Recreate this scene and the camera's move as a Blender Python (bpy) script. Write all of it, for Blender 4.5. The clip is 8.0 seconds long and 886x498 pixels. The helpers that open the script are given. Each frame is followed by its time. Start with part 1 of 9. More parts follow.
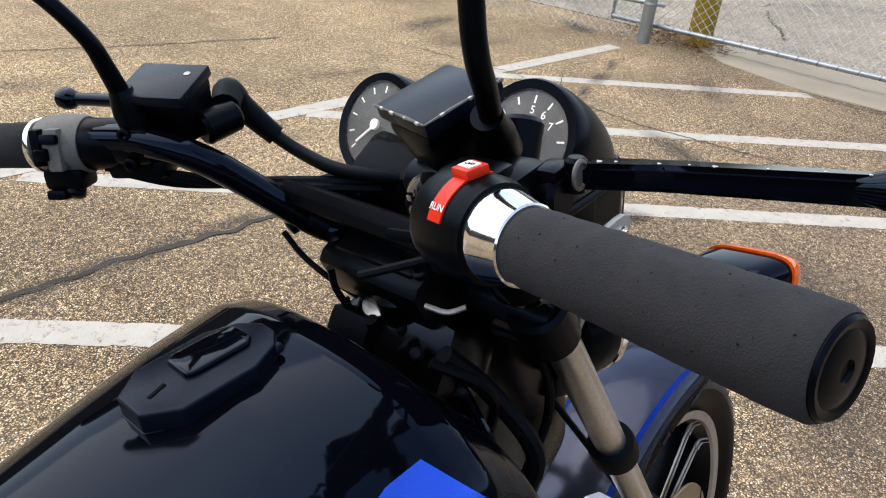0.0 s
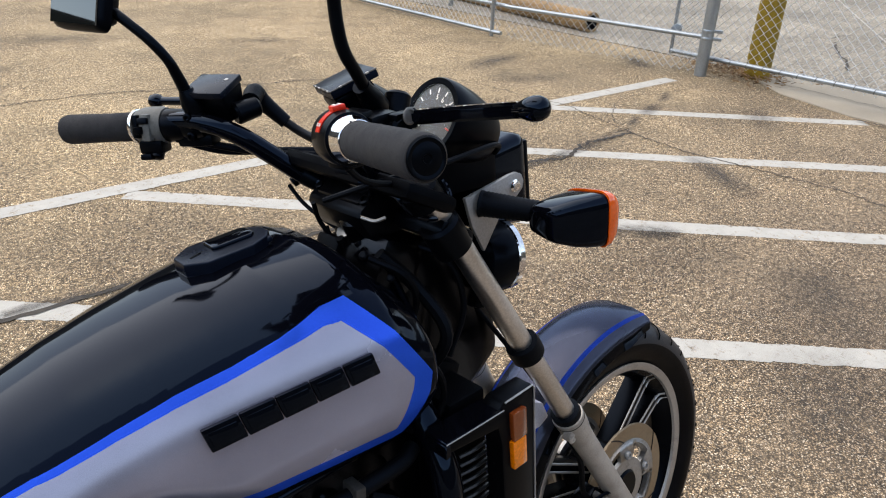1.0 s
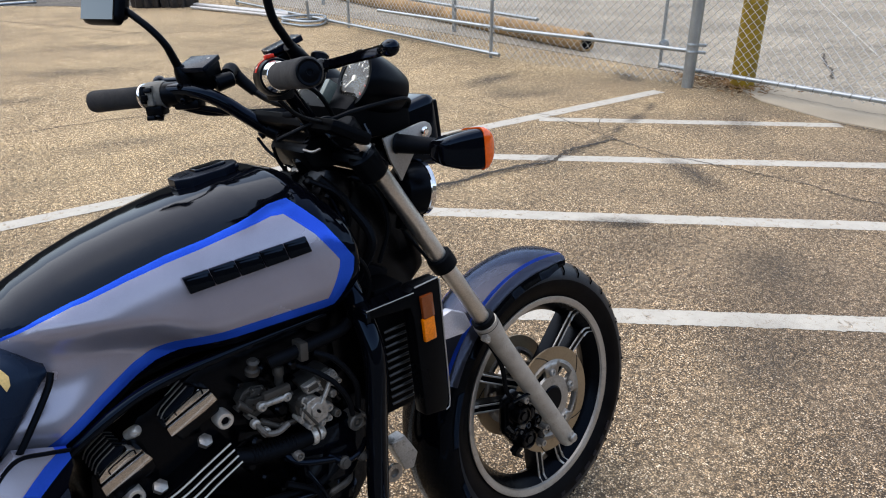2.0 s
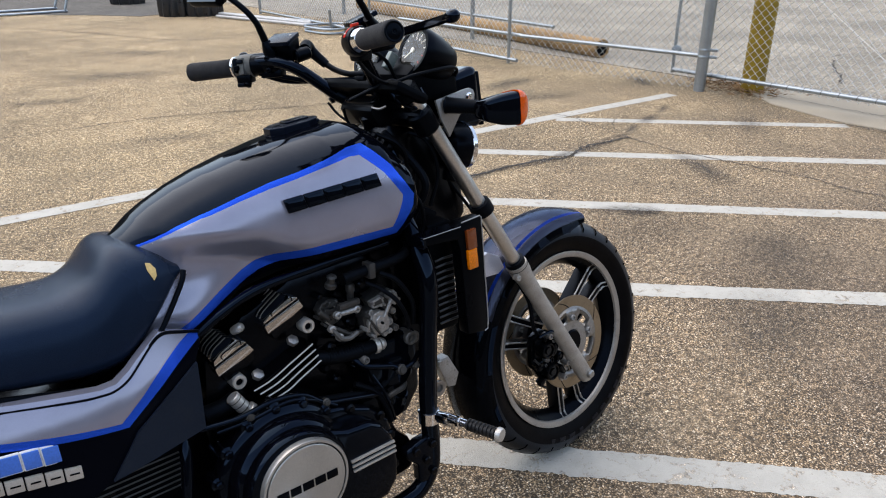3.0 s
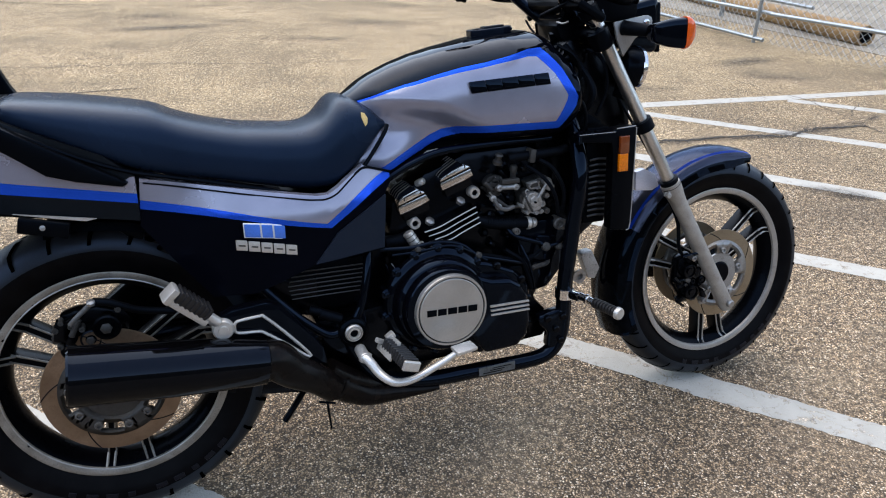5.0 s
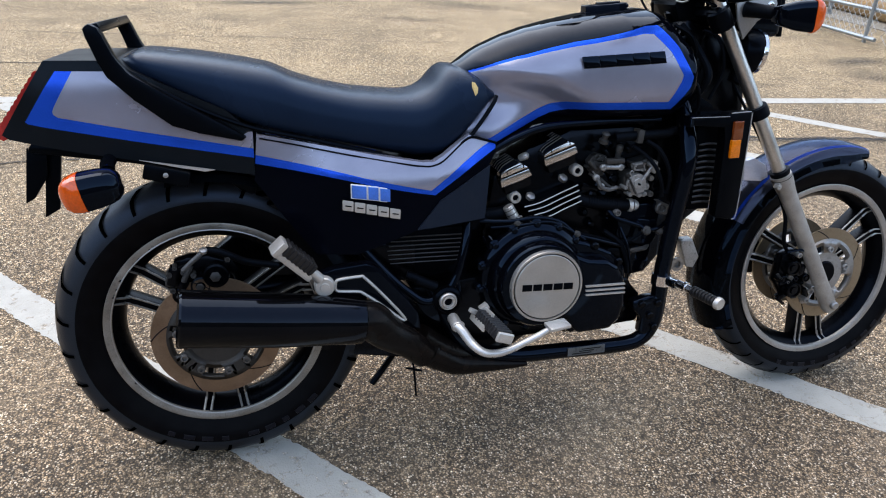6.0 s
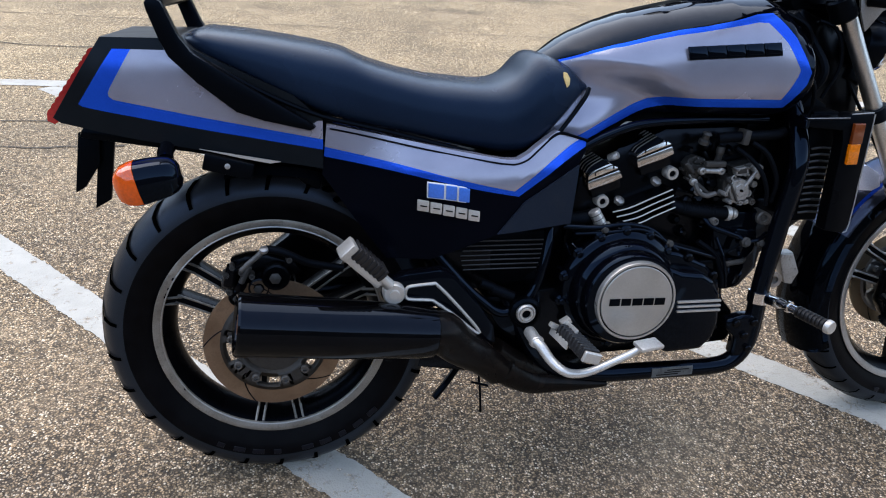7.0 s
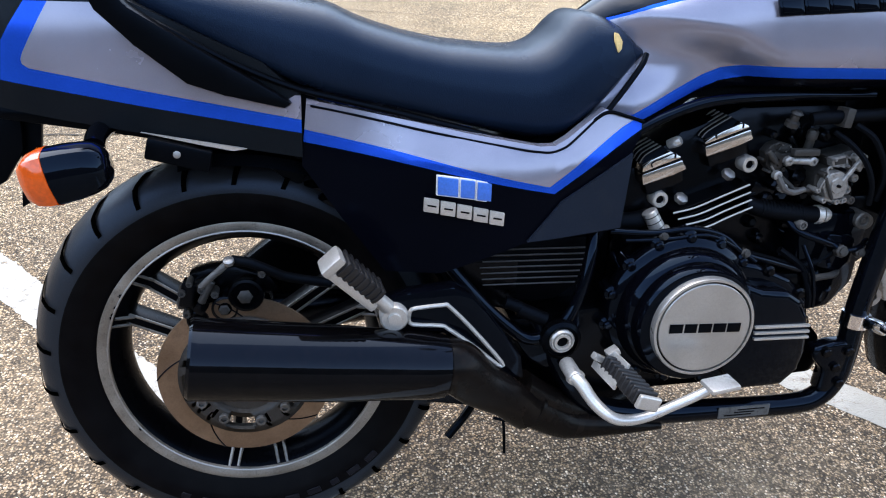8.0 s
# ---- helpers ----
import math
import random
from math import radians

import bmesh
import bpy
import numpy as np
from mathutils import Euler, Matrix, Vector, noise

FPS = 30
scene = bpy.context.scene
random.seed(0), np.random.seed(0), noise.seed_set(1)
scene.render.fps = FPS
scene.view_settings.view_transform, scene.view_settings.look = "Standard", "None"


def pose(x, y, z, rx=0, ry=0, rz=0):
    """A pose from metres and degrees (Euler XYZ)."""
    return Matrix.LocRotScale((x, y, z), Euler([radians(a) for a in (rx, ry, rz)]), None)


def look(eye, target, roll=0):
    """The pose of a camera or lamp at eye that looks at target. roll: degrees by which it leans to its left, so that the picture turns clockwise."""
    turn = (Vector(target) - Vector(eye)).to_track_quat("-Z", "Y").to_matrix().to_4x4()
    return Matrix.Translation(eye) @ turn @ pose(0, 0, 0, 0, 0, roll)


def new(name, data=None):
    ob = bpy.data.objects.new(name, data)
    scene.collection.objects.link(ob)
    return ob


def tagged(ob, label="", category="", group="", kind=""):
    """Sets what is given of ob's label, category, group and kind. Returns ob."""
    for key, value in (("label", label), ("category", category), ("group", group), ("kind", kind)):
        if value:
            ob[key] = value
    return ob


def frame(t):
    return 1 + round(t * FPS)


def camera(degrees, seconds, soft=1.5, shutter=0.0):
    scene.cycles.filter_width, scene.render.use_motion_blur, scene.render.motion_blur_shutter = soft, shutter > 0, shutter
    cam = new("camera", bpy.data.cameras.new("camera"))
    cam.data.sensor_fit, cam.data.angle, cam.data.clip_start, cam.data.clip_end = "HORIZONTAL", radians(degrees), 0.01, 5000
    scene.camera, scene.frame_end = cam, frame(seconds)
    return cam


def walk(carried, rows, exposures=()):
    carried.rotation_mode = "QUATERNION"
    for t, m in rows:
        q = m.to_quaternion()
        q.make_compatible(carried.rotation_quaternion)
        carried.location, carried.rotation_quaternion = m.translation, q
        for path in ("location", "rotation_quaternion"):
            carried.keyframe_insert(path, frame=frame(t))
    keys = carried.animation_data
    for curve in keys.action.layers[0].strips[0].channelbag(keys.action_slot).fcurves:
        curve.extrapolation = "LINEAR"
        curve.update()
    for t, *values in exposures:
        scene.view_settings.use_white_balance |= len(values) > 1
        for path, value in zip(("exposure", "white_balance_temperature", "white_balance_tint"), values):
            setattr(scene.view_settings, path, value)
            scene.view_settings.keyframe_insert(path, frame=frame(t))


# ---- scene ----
cam = camera(63.5, 8.0, soft=1.1)
PATH = [
    (0, (0.7151, -0.2192, 1.2957), (2.0478, 0.8838, 0.3122), 5.16),
    (0.5, (0.668, -0.372, 1.315), (1.934, 0.852, 0.368), 3.9),
    (1, (0.6, -0.55, 1.348), (1.813, 0.757, 0.441), 2.2),
    (1.5, (0.572, -0.757, 1.338), (1.762, 0.596, 0.47), 0.8),
    (1.7, (0.552, -0.828, 1.339), (1.739, 0.535, 0.483), 0.3),
    (2.8, (0.286, -1.039, 1.317), (1.481, 0.347, 0.51), -0.3),
    (3, (0.267, -1.077, 1.313), (1.439, 0.328, 0.505), -0.0),
    (3.5, (0.259, -1.203, 1.295), (1.33, 0.275, 0.477), 0.6),
    (4, (0.259, -1.321, 1.273), (1.19, 0.237, 0.433), 1.1),
    (4.5, (0.23, -1.395, 1.258), (1.017, 0.231, 0.401), 1.4),
    (5, (0.195, -1.436, 1.249), (0.846, 0.241, 0.373), 1.8),
    (6.3, (0.115, -1.435, 1.202), (0.542, 0.289, 0.283), 3.5),
    (6.5, (0.105, -1.409, 1.192), (0.514, 0.318, 0.27), 3.7),
    (7, (0.069, -1.286, 1.164), (0.449, 0.445, 0.237), 3.8),
    (7.5, (0.033, -1.137, 1.132), (0.392, 0.596, 0.201), 3.5),
    (8, (0.142, -1.024, 1.058), (0.45, 0.706, 0.104), 3.0),
]
walk(cam, [(t, look(eye, target, roll)) for t, eye, target, roll in PATH], [(0, 1.94, 9800, 14), (1.5, 1.86, 9500, 14), (3, 1.86, 9200, 14), (4.5, 2.01, 8700, 13), (6.5, 2.06, 8400, 13), (7.2, 2.07, 8200, 13), (8, 2.50, 8200, 13)])

# ---- light ----
SUN_EL, SUN_AZ = 64.0, 115.0      # degrees; azimuth from +x towards +y
sky_world = bpy.data.worlds.new("sky")
scene.world = sky_world
sky_world.use_nodes = True
wn = sky_world.node_tree
sky = wn.nodes.new("ShaderNodeTexSky")
sky.sky_type, sky.sun_disc = "NISHITA", False
sky.sun_elevation, sky.sun_rotation = radians(SUN_EL), radians(90 - SUN_AZ)
sky.air_density, sky.dust_density = 1.0, 0.4
wn.nodes["Background"].inputs["Strength"].default_value = 0.15
wn.links.new(sky.outputs["Color"], wn.nodes["Background"].inputs["Color"])
sun = new("sun", bpy.data.lights.new("sun", "SUN"))
sun.data.energy, sun.data.angle, sun.data.color = 0.75, radians(85.0), (0.86, 0.93, 1.0)
sd = Vector((math.cos(radians(SUN_AZ)) * math.cos(radians(SUN_EL)), math.sin(radians(SUN_AZ)) * math.cos(radians(SUN_EL)), math.sin(radians(SUN_EL))))
sun.matrix_world = look(tuple(sd * 30), (0, 0, 0))

# ---- materials ----
def shader(name):
    m = bpy.data.materials.new(name)
    m.use_nodes = True
    t = m.node_tree
    return m, t, t.nodes["Principled BSDF"]


def node(t, kind, **values):
    n = t.nodes.new(kind)
    for key, value in values.items():
        n.inputs[key.replace("_", " ")].default_value = value
    return n


def surface(name, colour, rough, metal=0.0, coat=0.0, fine=350.0, fine_amount=0.12, broad=9.0, broad_amount=0.12, bump=0.06, rough_amount=0.12, dirt=None, dirt_amount=0.0, spec=0.5, sheen=(1.0, 1.0, 1.0)):
    """A painted, cast or moulded surface: colour and gloss vary at two scales, with a fine relief."""
    m, t, b = shader(name)
    co = t.nodes.new("ShaderNodeTexCoord")
    n1 = node(t, "ShaderNodeTexNoise", Scale=fine, Detail=3.0)
    n2 = node(t, "ShaderNodeTexNoise", Scale=broad, Detail=5.0)
    for n in (n1, n2):
        t.links.new(co.outputs["Object"], n.inputs["Vector"])
    def ranged(src, lo, hi):
        r = node(t, "ShaderNodeMapRange", From_Min=0.3, From_Max=0.7, To_Min=lo, To_Max=hi)
        t.links.new(src, r.inputs["Value"])
        return r.outputs["Result"]
    mul = t.nodes.new("ShaderNodeMath"); mul.operation = "MULTIPLY"
    t.links.new(ranged(n1.outputs["Fac"], 1 - fine_amount, 1 + fine_amount), mul.inputs[0])
    t.links.new(ranged(n2.outputs["Fac"], 1 - broad_amount, 1 + broad_amount), mul.inputs[1])
    mix = t.nodes.new("ShaderNodeVectorMath"); mix.operation = "SCALE"
    mix.inputs[0].default_value = colour
    t.links.new(mul.outputs[0], mix.inputs["Scale"])
    out = mix.outputs[0]
    if dirt:
        n3 = node(t, "ShaderNodeTexNoise", Scale=broad * 4, Detail=8.0, Roughness=0.7)
        t.links.new(co.outputs["Object"], n3.inputs["Vector"])
        dm = t.nodes.new("ShaderNodeMix"); dm.data_type = "RGBA"
        dr = node(t, "ShaderNodeMapRange", From_Min=0.52, From_Max=0.72, To_Min=0.0, To_Max=dirt_amount)
        t.links.new(n3.outputs["Fac"], dr.inputs["Value"])
        t.links.new(dr.outputs["Result"], dm.inputs["Factor"])
        t.links.new(out, dm.inputs["A"])
        dm.inputs["B"].default_value = (*dirt, 1)
        out = dm.outputs["Result"]
    t.links.new(out, b.inputs["Base Color"])
    t.links.new(ranged(n2.outputs["Fac"], max(0.02, rough * (1 - rough_amount)), min(1, rough * (1 + rough_amount) + 0.02)), b.inputs["Roughness"])
    b.inputs["Metallic"].default_value = metal
    b.inputs["Specular IOR Level"].default_value = spec
    b.inputs["Specular Tint"].default_value = (*sheen, 1)
    b.inputs["Coat Weight"].default_value = coat
    b.inputs["Coat Roughness"].default_value = 0.04
    if bump:
        bp = node(t, "ShaderNodeBump", Strength=bump, Distance=0.001)
        t.links.new(n1.outputs["Fac"], bp.inputs["Height"])
        t.links.new(bp.outputs["Normal"], b.inputs["Normal"])
    return m


BLACK = surface("black_gloss_paint", (0.0012, 0.0014, 0.0026), 0.05, bump=0.0, fine_amount=0.05, dirt=(0.004, 0.004, 0.005), dirt_amount=0.15, spec=0.21, sheen=(0.36, 0.62, 1.0))
TANKBLACK = surface("black_tank_lacquer", (0.0010, 0.0013, 0.0026), 0.05, bump=0.0, fine_amount=0.05, dirt=(0.003, 0.003, 0.004), dirt_amount=0.15, spec=0.15, sheen=(0.30, 0.56, 1.0))
BLUE = surface("blue_stripe_paint", (0.0, 0.085, 0.60), 0.20, metal=0.5, bump=0.0, fine_amount=0.03, spec=0.02, sheen=(0.02, 0.4, 1.0))
GREY = surface("grey_metallic_paint", (0.295, 0.303, 0.385), 0.24, metal=0.55, coat=0.06, fine=1800, fine_amount=0.1, bump=0.0)
SATIN = surface("satin_black_plastic", (0.0014, 0.0015, 0.002), 0.3, bump=0.04, dirt=(0.004, 0.004, 0.0045), dirt_amount=0.3, spec=0.08, sheen=(0.42, 0.66, 1.0))
DULL = surface("dull_black_plastic", (0.0014, 0.0014, 0.0018), 0.45, bump=0.15, dirt=(0.004, 0.004, 0.004), dirt_amount=0.3, spec=0.05, sheen=(0.42, 0.66, 1.0))
ENGINE = surface("black_engine_enamel", (0.001, 0.001, 0.0013), 0.2, bump=0.12, fine=500, dirt=(0.004, 0.0035, 0.003), dirt_amount=0.3, spec=0.17, sheen=(0.6, 0.75, 1.0))
VINYL = surface("black_seat_vinyl", (0.0062, 0.0136, 0.0285), 0.24, fine=600, bump=0.28, dirt=(0.007, 0.011, 0.022), dirt_amount=0.2, spec=0.12, sheen=(0.42, 0.66, 1.0))
RUBBER = surface("black_rubber", (0.0022, 0.0022, 0.0026), 0.5, fine=600, bump=0.3, dirt=(0.006, 0.006, 0.006), dirt_amount=0.35, spec=0.09, sheen=(0.42, 0.66, 1.0))
FOAM = surface("worn_foam_grip", (0.0088, 0.0098, 0.0126), 0.9, fine=1400, bump=0.55, broad=60, broad_amount=0.25, dirt=(0.004, 0.004, 0.0045), dirt_amount=0.7)
CHROME = surface("chrome", (0.75, 0.75, 0.76), 0.08, metal=1.0, bump=0.02, dirt=(0.2, 0.17, 0.14), dirt_amount=0.2)
ALLOY = surface("cast_aluminium", (0.34, 0.33, 0.32), 0.42, metal=0.85, fine=260, bump=0.25, dirt=(0.06, 0.05, 0.04), dirt_amount=0.5)
DULLALLOY = surface("oxidised_aluminium", (0.13, 0.126, 0.122), 0.5, metal=0.6, fine=260, bump=0.3, dirt=(0.03, 0.025, 0.02), dirt_amount=0.6)
BRUSHED = surface("brushed_silver", (0.54, 0.515, 0.48), 0.34, metal=0.55, fine=700, bump=0.03, dirt=(0.25, 0.22, 0.18), dirt_amount=0.15)
RIMLIP = surface("machined_rim_lip", (0.42, 0.40, 0.38), 0.4, metal=0.8, fine=500, bump=0.05, dirt=(0.08, 0.07, 0.06), dirt_amount=0.35)
FORKTUBE = surface("fork_tube_steel", (0.60, 0.60, 0.60), 0.32, metal=1.0, bump=0.02, dirt=(0.2, 0.16, 0.12), dirt_amount=0.25)
SLIDER = surface("grey_painted_slider", (0.38, 0.355, 0.325), 0.34, metal=0.45, fine=500, bump=0.08, broad=25, broad_amount=0.2, dirt=(0.13, 0.105, 0.08), dirt_amount=0.45)
DISC = surface("worn_brake_disc", (0.30, 0.225, 0.15), 0.42, metal=0.75, fine=600, bump=0.05, dirt=(0.12, 0.08, 0.05), dirt_amount=0.4)
RUST = surface("rusty_steel", (0.16, 0.07, 0.035), 0.7, metal=0.3, bump=0.2)
RED = surface("red_switch_plastic", (0.60, 0.022, 0.008), 0.3, bump=0.03, spec=0.25)
WHITEINK = surface("white_ink", (0.75, 0.74, 0.7), 0.5, bump=0.0)
AMBER = surface("amber_lens", (0.78, 0.17, 0.004), 0.15, coat=0.6, fine=250, bump=0.15, fine_amount=0.2)
ORANGE = surface("orange_lens", (0.75, 0.09, 0.006), 0.18, coat=0.6, fine=220, bump=0.1)
REDLENS = surface("red_lens", (0.42, 0.015, 0.015), 0.15, coat=0.6, fine=150, bump=0.2)
DIALINK = surface("dial_face", (0.085, 0.09, 0.095), 0.6, bump=0.0, spec=0.1)
BADGEBLUE = surface("badge_blue", (0.02, 0.16, 0.6), 0.3, coat=0.4, bump=0.0)
STEEL = surface("grey_steel_bracket", (0.33, 0.33, 0.33), 0.45, metal=0.6, bump=0.05, dirt=(0.1, 0.08, 0.06), dirt_amount=0.3)
FOAMPATCH = surface("torn_seat_foam", (0.55, 0.38, 0.16), 0.9, bump=0.5)
GALV = surface("galvanised_steel", (0.33, 0.37, 0.40), 0.36, metal=0.8, fine=120, bump=0.05, broad=6)
WOOD = surface("yellow_painted_post", (0.27, 0.165, 0.010), 0.75, fine=60, bump=0.3, broad=5, broad_amount=0.3, dirt=(0.1, 0.07, 0.04), dirt_amount=0.6)
LOG = surface("tan_pipe", (0.34, 0.205, 0.095), 0.8, fine=40, bump=0.3, broad=4, broad_amount=0.35, dirt=(0.15, 0.09, 0.05), dirt_amount=0.6)
CONCRETE = surface("pale_concrete", (0.30, 0.255, 0.195), 0.9, fine=150, bump=0.3, broad=2.5, broad_amount=0.15, dirt=(0.25, 0.2, 0.15), dirt_amount=0.4)
WHITEPIPE = surface("white_plastic_pipe", (0.46, 0.455, 0.45), 0.4, bump=0.02)
TARP = surface("black_plastic_sheet", (0.015, 0.015, 0.017), 0.3, fine=30, bump=0.6)
LEAF = surface("dry_leaves", (0.16, 0.085, 0.035), 0.9, fine=80, bump=0.5, broad_amount=0.4)

GLASS, gt, gb = shader("gauge_glass")
gb.inputs["Base Color"].default_value = (1, 1, 1, 1)
gb.inputs["Roughness"].default_value = 0.02
gb.inputs["Transmission Weight"].default_value = 1.0
gb.inputs["IOR"].default_value = 1.08
MIRROR, mt, mb = shader("mirror_glass")
mb.inputs["Base Color"].default_value = (0.085, 0.095, 0.105, 1)
mb.inputs["Metallic"].default_value = 1.0
mb.inputs["Roughness"].default_value = 0.02


def ground_surface(name, stones, tar, stain, size, patch_scale, relief, worn=0.0, paint=None, far_pale=False):
    """Aggregate in tar: stones of several colours, patches of wear and dark stains; worn paint over it if paint is given."""
    m, t, b = shader(name)
    co = t.nodes.new("ShaderNodeTexCoord")
    P = co.outputs["Object"]
    v = node(t, "ShaderNodeTexVoronoi", Scale=size); v.feature = "F1"
    v2 = node(t, "ShaderNodeTexVoronoi", Scale=size * 2.3)
    t.links.new(P, v.inputs["Vector"]); t.links.new(P, v2.inputs["Vector"])
    ramp = t.nodes.new("ShaderNodeValToRGB")
    ramp.color_ramp.interpolation = "LINEAR"
    e = ramp.color_ramp.elements
    e[0].color, e[0].position = (*stones[0], 1), 0.0
    e[1].color, e[1].position = (*stones[-1], 1), 1.0
    for i, c in enumerate(stones[1:-1]):
        q = e.new((i + 1) / (len(stones) - 1)); q.color = (*c, 1)
    sep = t.nodes.new("ShaderNodeSeparateColor")
    t.links.new(v.outputs["Color"], sep.inputs[0])
    t.links.new(sep.outputs[0], ramp.inputs["Fac"])
    sep2 = t.nodes.new("ShaderNodeSeparateColor")
    t.links.new(v2.outputs["Color"], sep2.inputs[0])
    def mixed(fac, a, bcol):
        x = t.nodes.new("ShaderNodeMix"); x.data_type = "RGBA"
        t.links.new(fac, x.inputs["Factor"])
        for s, val in (("A", a), ("B", bcol)):
            if isinstance(val, tuple):
                x.inputs[s].default_value = (*val, 1)
            else:
                t.links.new(val, x.inputs[s])
        return x.outputs["Result"]
    def ranged(src, a, c, lo, hi):
        r = node(t, "ShaderNodeMapRange", From_Min=a, From_Max=c, To_Min=lo, To_Max=hi)
        t.links.new(src, r.inputs["Value"])
        return r.outputs["Result"]
    edge = ranged(v.outputs["Distance"], 0.40, 0.56, 0.0, 1.0)
    col = mixed(edge, ramp.outputs["Color"], tar)
    fine = ranged(sep2.outputs[0], 0.72, 1.0, 0.0, 0.55)
    col = mixed(fine, col, tar)
    n1 = node(t, "ShaderNodeTexNoise", Scale=patch_scale, Detail=6.0, Roughness=0.6)
    n2 = node(t, "ShaderNodeTexNoise", Scale=patch_scale * 0.28, Detail=4.0)
    n3 = node(t, "ShaderNodeTexNoise", Scale=25.0, Detail=6.0, Roughness=0.65)
    for n in (n1, n2, n3):
        t.links.new(P, n.inputs["Vector"])
    n4 = node(t, "ShaderNodeTexNoise", Scale=9.0, Detail=7.0, Roughness=0.7)
    t.links.new(P, n4.inputs["Vector"])
    col = mixed(ranged(n4.outputs["Fac"], 0.5, 0.75, 0.0, 0.5), col, stain)
    col = mixed(ranged(n1.outputs["Fac"], 0.48, 0.72, 0.0, 0.45), col, stain)
    col = mixed(ranged(n2.outputs["Fac"], 0.5, 0.7, 0.0, 0.35), col, stain)
    n5 = node(t, "ShaderNodeTexNoise", Scale=0.75, Detail=7.0, Roughness=0.62)
    n7 = node(t, "ShaderNodeTexNoise", Scale=44.0, Detail=4.0, Roughness=0.75)
    t.links.new(P, n7.inputs["Vector"])
    n6 = node(t, "ShaderNodeTexNoise", Scale=3.4, Detail=8.0, Roughness=0.7, Distortion=0.6)
    for n in (n5, n6):
        t.links.new(P, n.inputs["Vector"])
    gain = t.nodes.new("ShaderNodeVectorMath"); gain.operation = "SCALE"
    t.links.new(col, gain.inputs[0])
    both = t.nodes.new("ShaderNodeMath"); both.operation = "MULTIPLY"
    t.links.new(ranged(n5.outputs["Fac"], 0.36, 0.64, 0.80, 1.26), both.inputs[0])
    t.links.new(ranged(n6.outputs["Fac"], 0.34, 0.66, 0.84, 1.20), both.inputs[1])
    clump = t.nodes.new("ShaderNodeMath"); clump.operation = "MULTIPLY"
    t.links.new(both.outputs[0], clump.inputs[0])
    t.links.new(ranged(n7.outputs["Fac"], 0.37, 0.63, 0.48, 1.58), clump.inputs[1])
    t.links.new(clump.outputs[0], gain.inputs["Scale"])
    col = gain.outputs[0]
    # darker at low y, paler towards high y, with a wavering border
    if far_pale:
        xyz = t.nodes.new("ShaderNodeSeparateXYZ")
        t.links.new(P, xyz.inputs[0])
        wob = t.nodes.new("ShaderNodeMath"); wob.operation = "MULTIPLY_ADD"
        wob.inputs[1].default_value = 3.0
        t.links.new(n5.outputs["Fac"], wob.inputs[0]); t.links.new(xyz.outputs["Y"], wob.inputs[2])
        f_ = ranged(wob.outputs[0], 0.6, 5.2, 0.0, 1.0)
        dark = t.nodes.new("ShaderNodeVectorMath"); dark.operation = "MULTIPLY"
        t.links.new(col, dark.inputs[0]); dark.inputs[1].default_value = (0.90, 0.89, 0.92)
        pale = t.nodes.new("ShaderNodeVectorMath"); pale.operation = "MULTIPLY"
        t.links.new(col, pale.inputs[0]); pale.inputs[1].default_value = (1.60, 1.60, 1.42)
        col = mixed(f_, dark.outputs[0], pale.outputs[0])
    height = v.outputs["Distance"]
    if paint:
        gone = ranged(n3.outputs["Fac"], 0.60 - worn, 0.74 - worn, 0.0, 1.0)
        v3 = node(t, "ShaderNodeTexVoronoi", Scale=11.0); v3.feature = "DISTANCE_TO_EDGE"
        bend = t.nodes.new("ShaderNodeVectorMath"); bend.operation = "MULTIPLY_ADD"
        t.links.new(n4.outputs["Color"], bend.inputs[0]); bend.inputs[1].default_value = (0.16, 0.16, 0.0)
        t.links.new(P, bend.inputs[2]); t.links.new(bend.outputs[0], v3.inputs["Vector"])
        split = t.nodes.new("ShaderNodeMath"); split.operation = "MULTIPLY"
        t.links.new(ranged(v3.outputs["Distance"], 0.004, 0.022, 0.75, 0.0), split.inputs[0])
        t.links.new(ranged(n6.outputs["Fac"], 0.46, 0.56, 0.0, 1.0), split.inputs[1])
        most = t.nodes.new("ShaderNodeMath"); most.operation = "MAXIMUM"
        t.links.new(gone, most.inputs[0]); t.links.new(split.outputs[0], most.inputs[1])
        gone = most.outputs[0]
        col = mixed(gone, mixed(ranged(n4.outputs["Fac"], 0.4, 0.72, 0.0, 0.6), paint, tuple(0.70 * c for c in paint)), col)
    t.links.new(col, b.inputs["Base Color"])
    b.inputs["Roughness"].default_value = 0.85
    b.inputs["Specular IOR Level"].default_value = 0.4
    bp = node(t, "ShaderNodeBump", Strength=relief, Distance=0.004)
    bp.invert = True
    t.links.new(height, bp.inputs["Height"])
    t.links.new(bp.outputs["Normal"], b.inputs["Normal"])
    return m


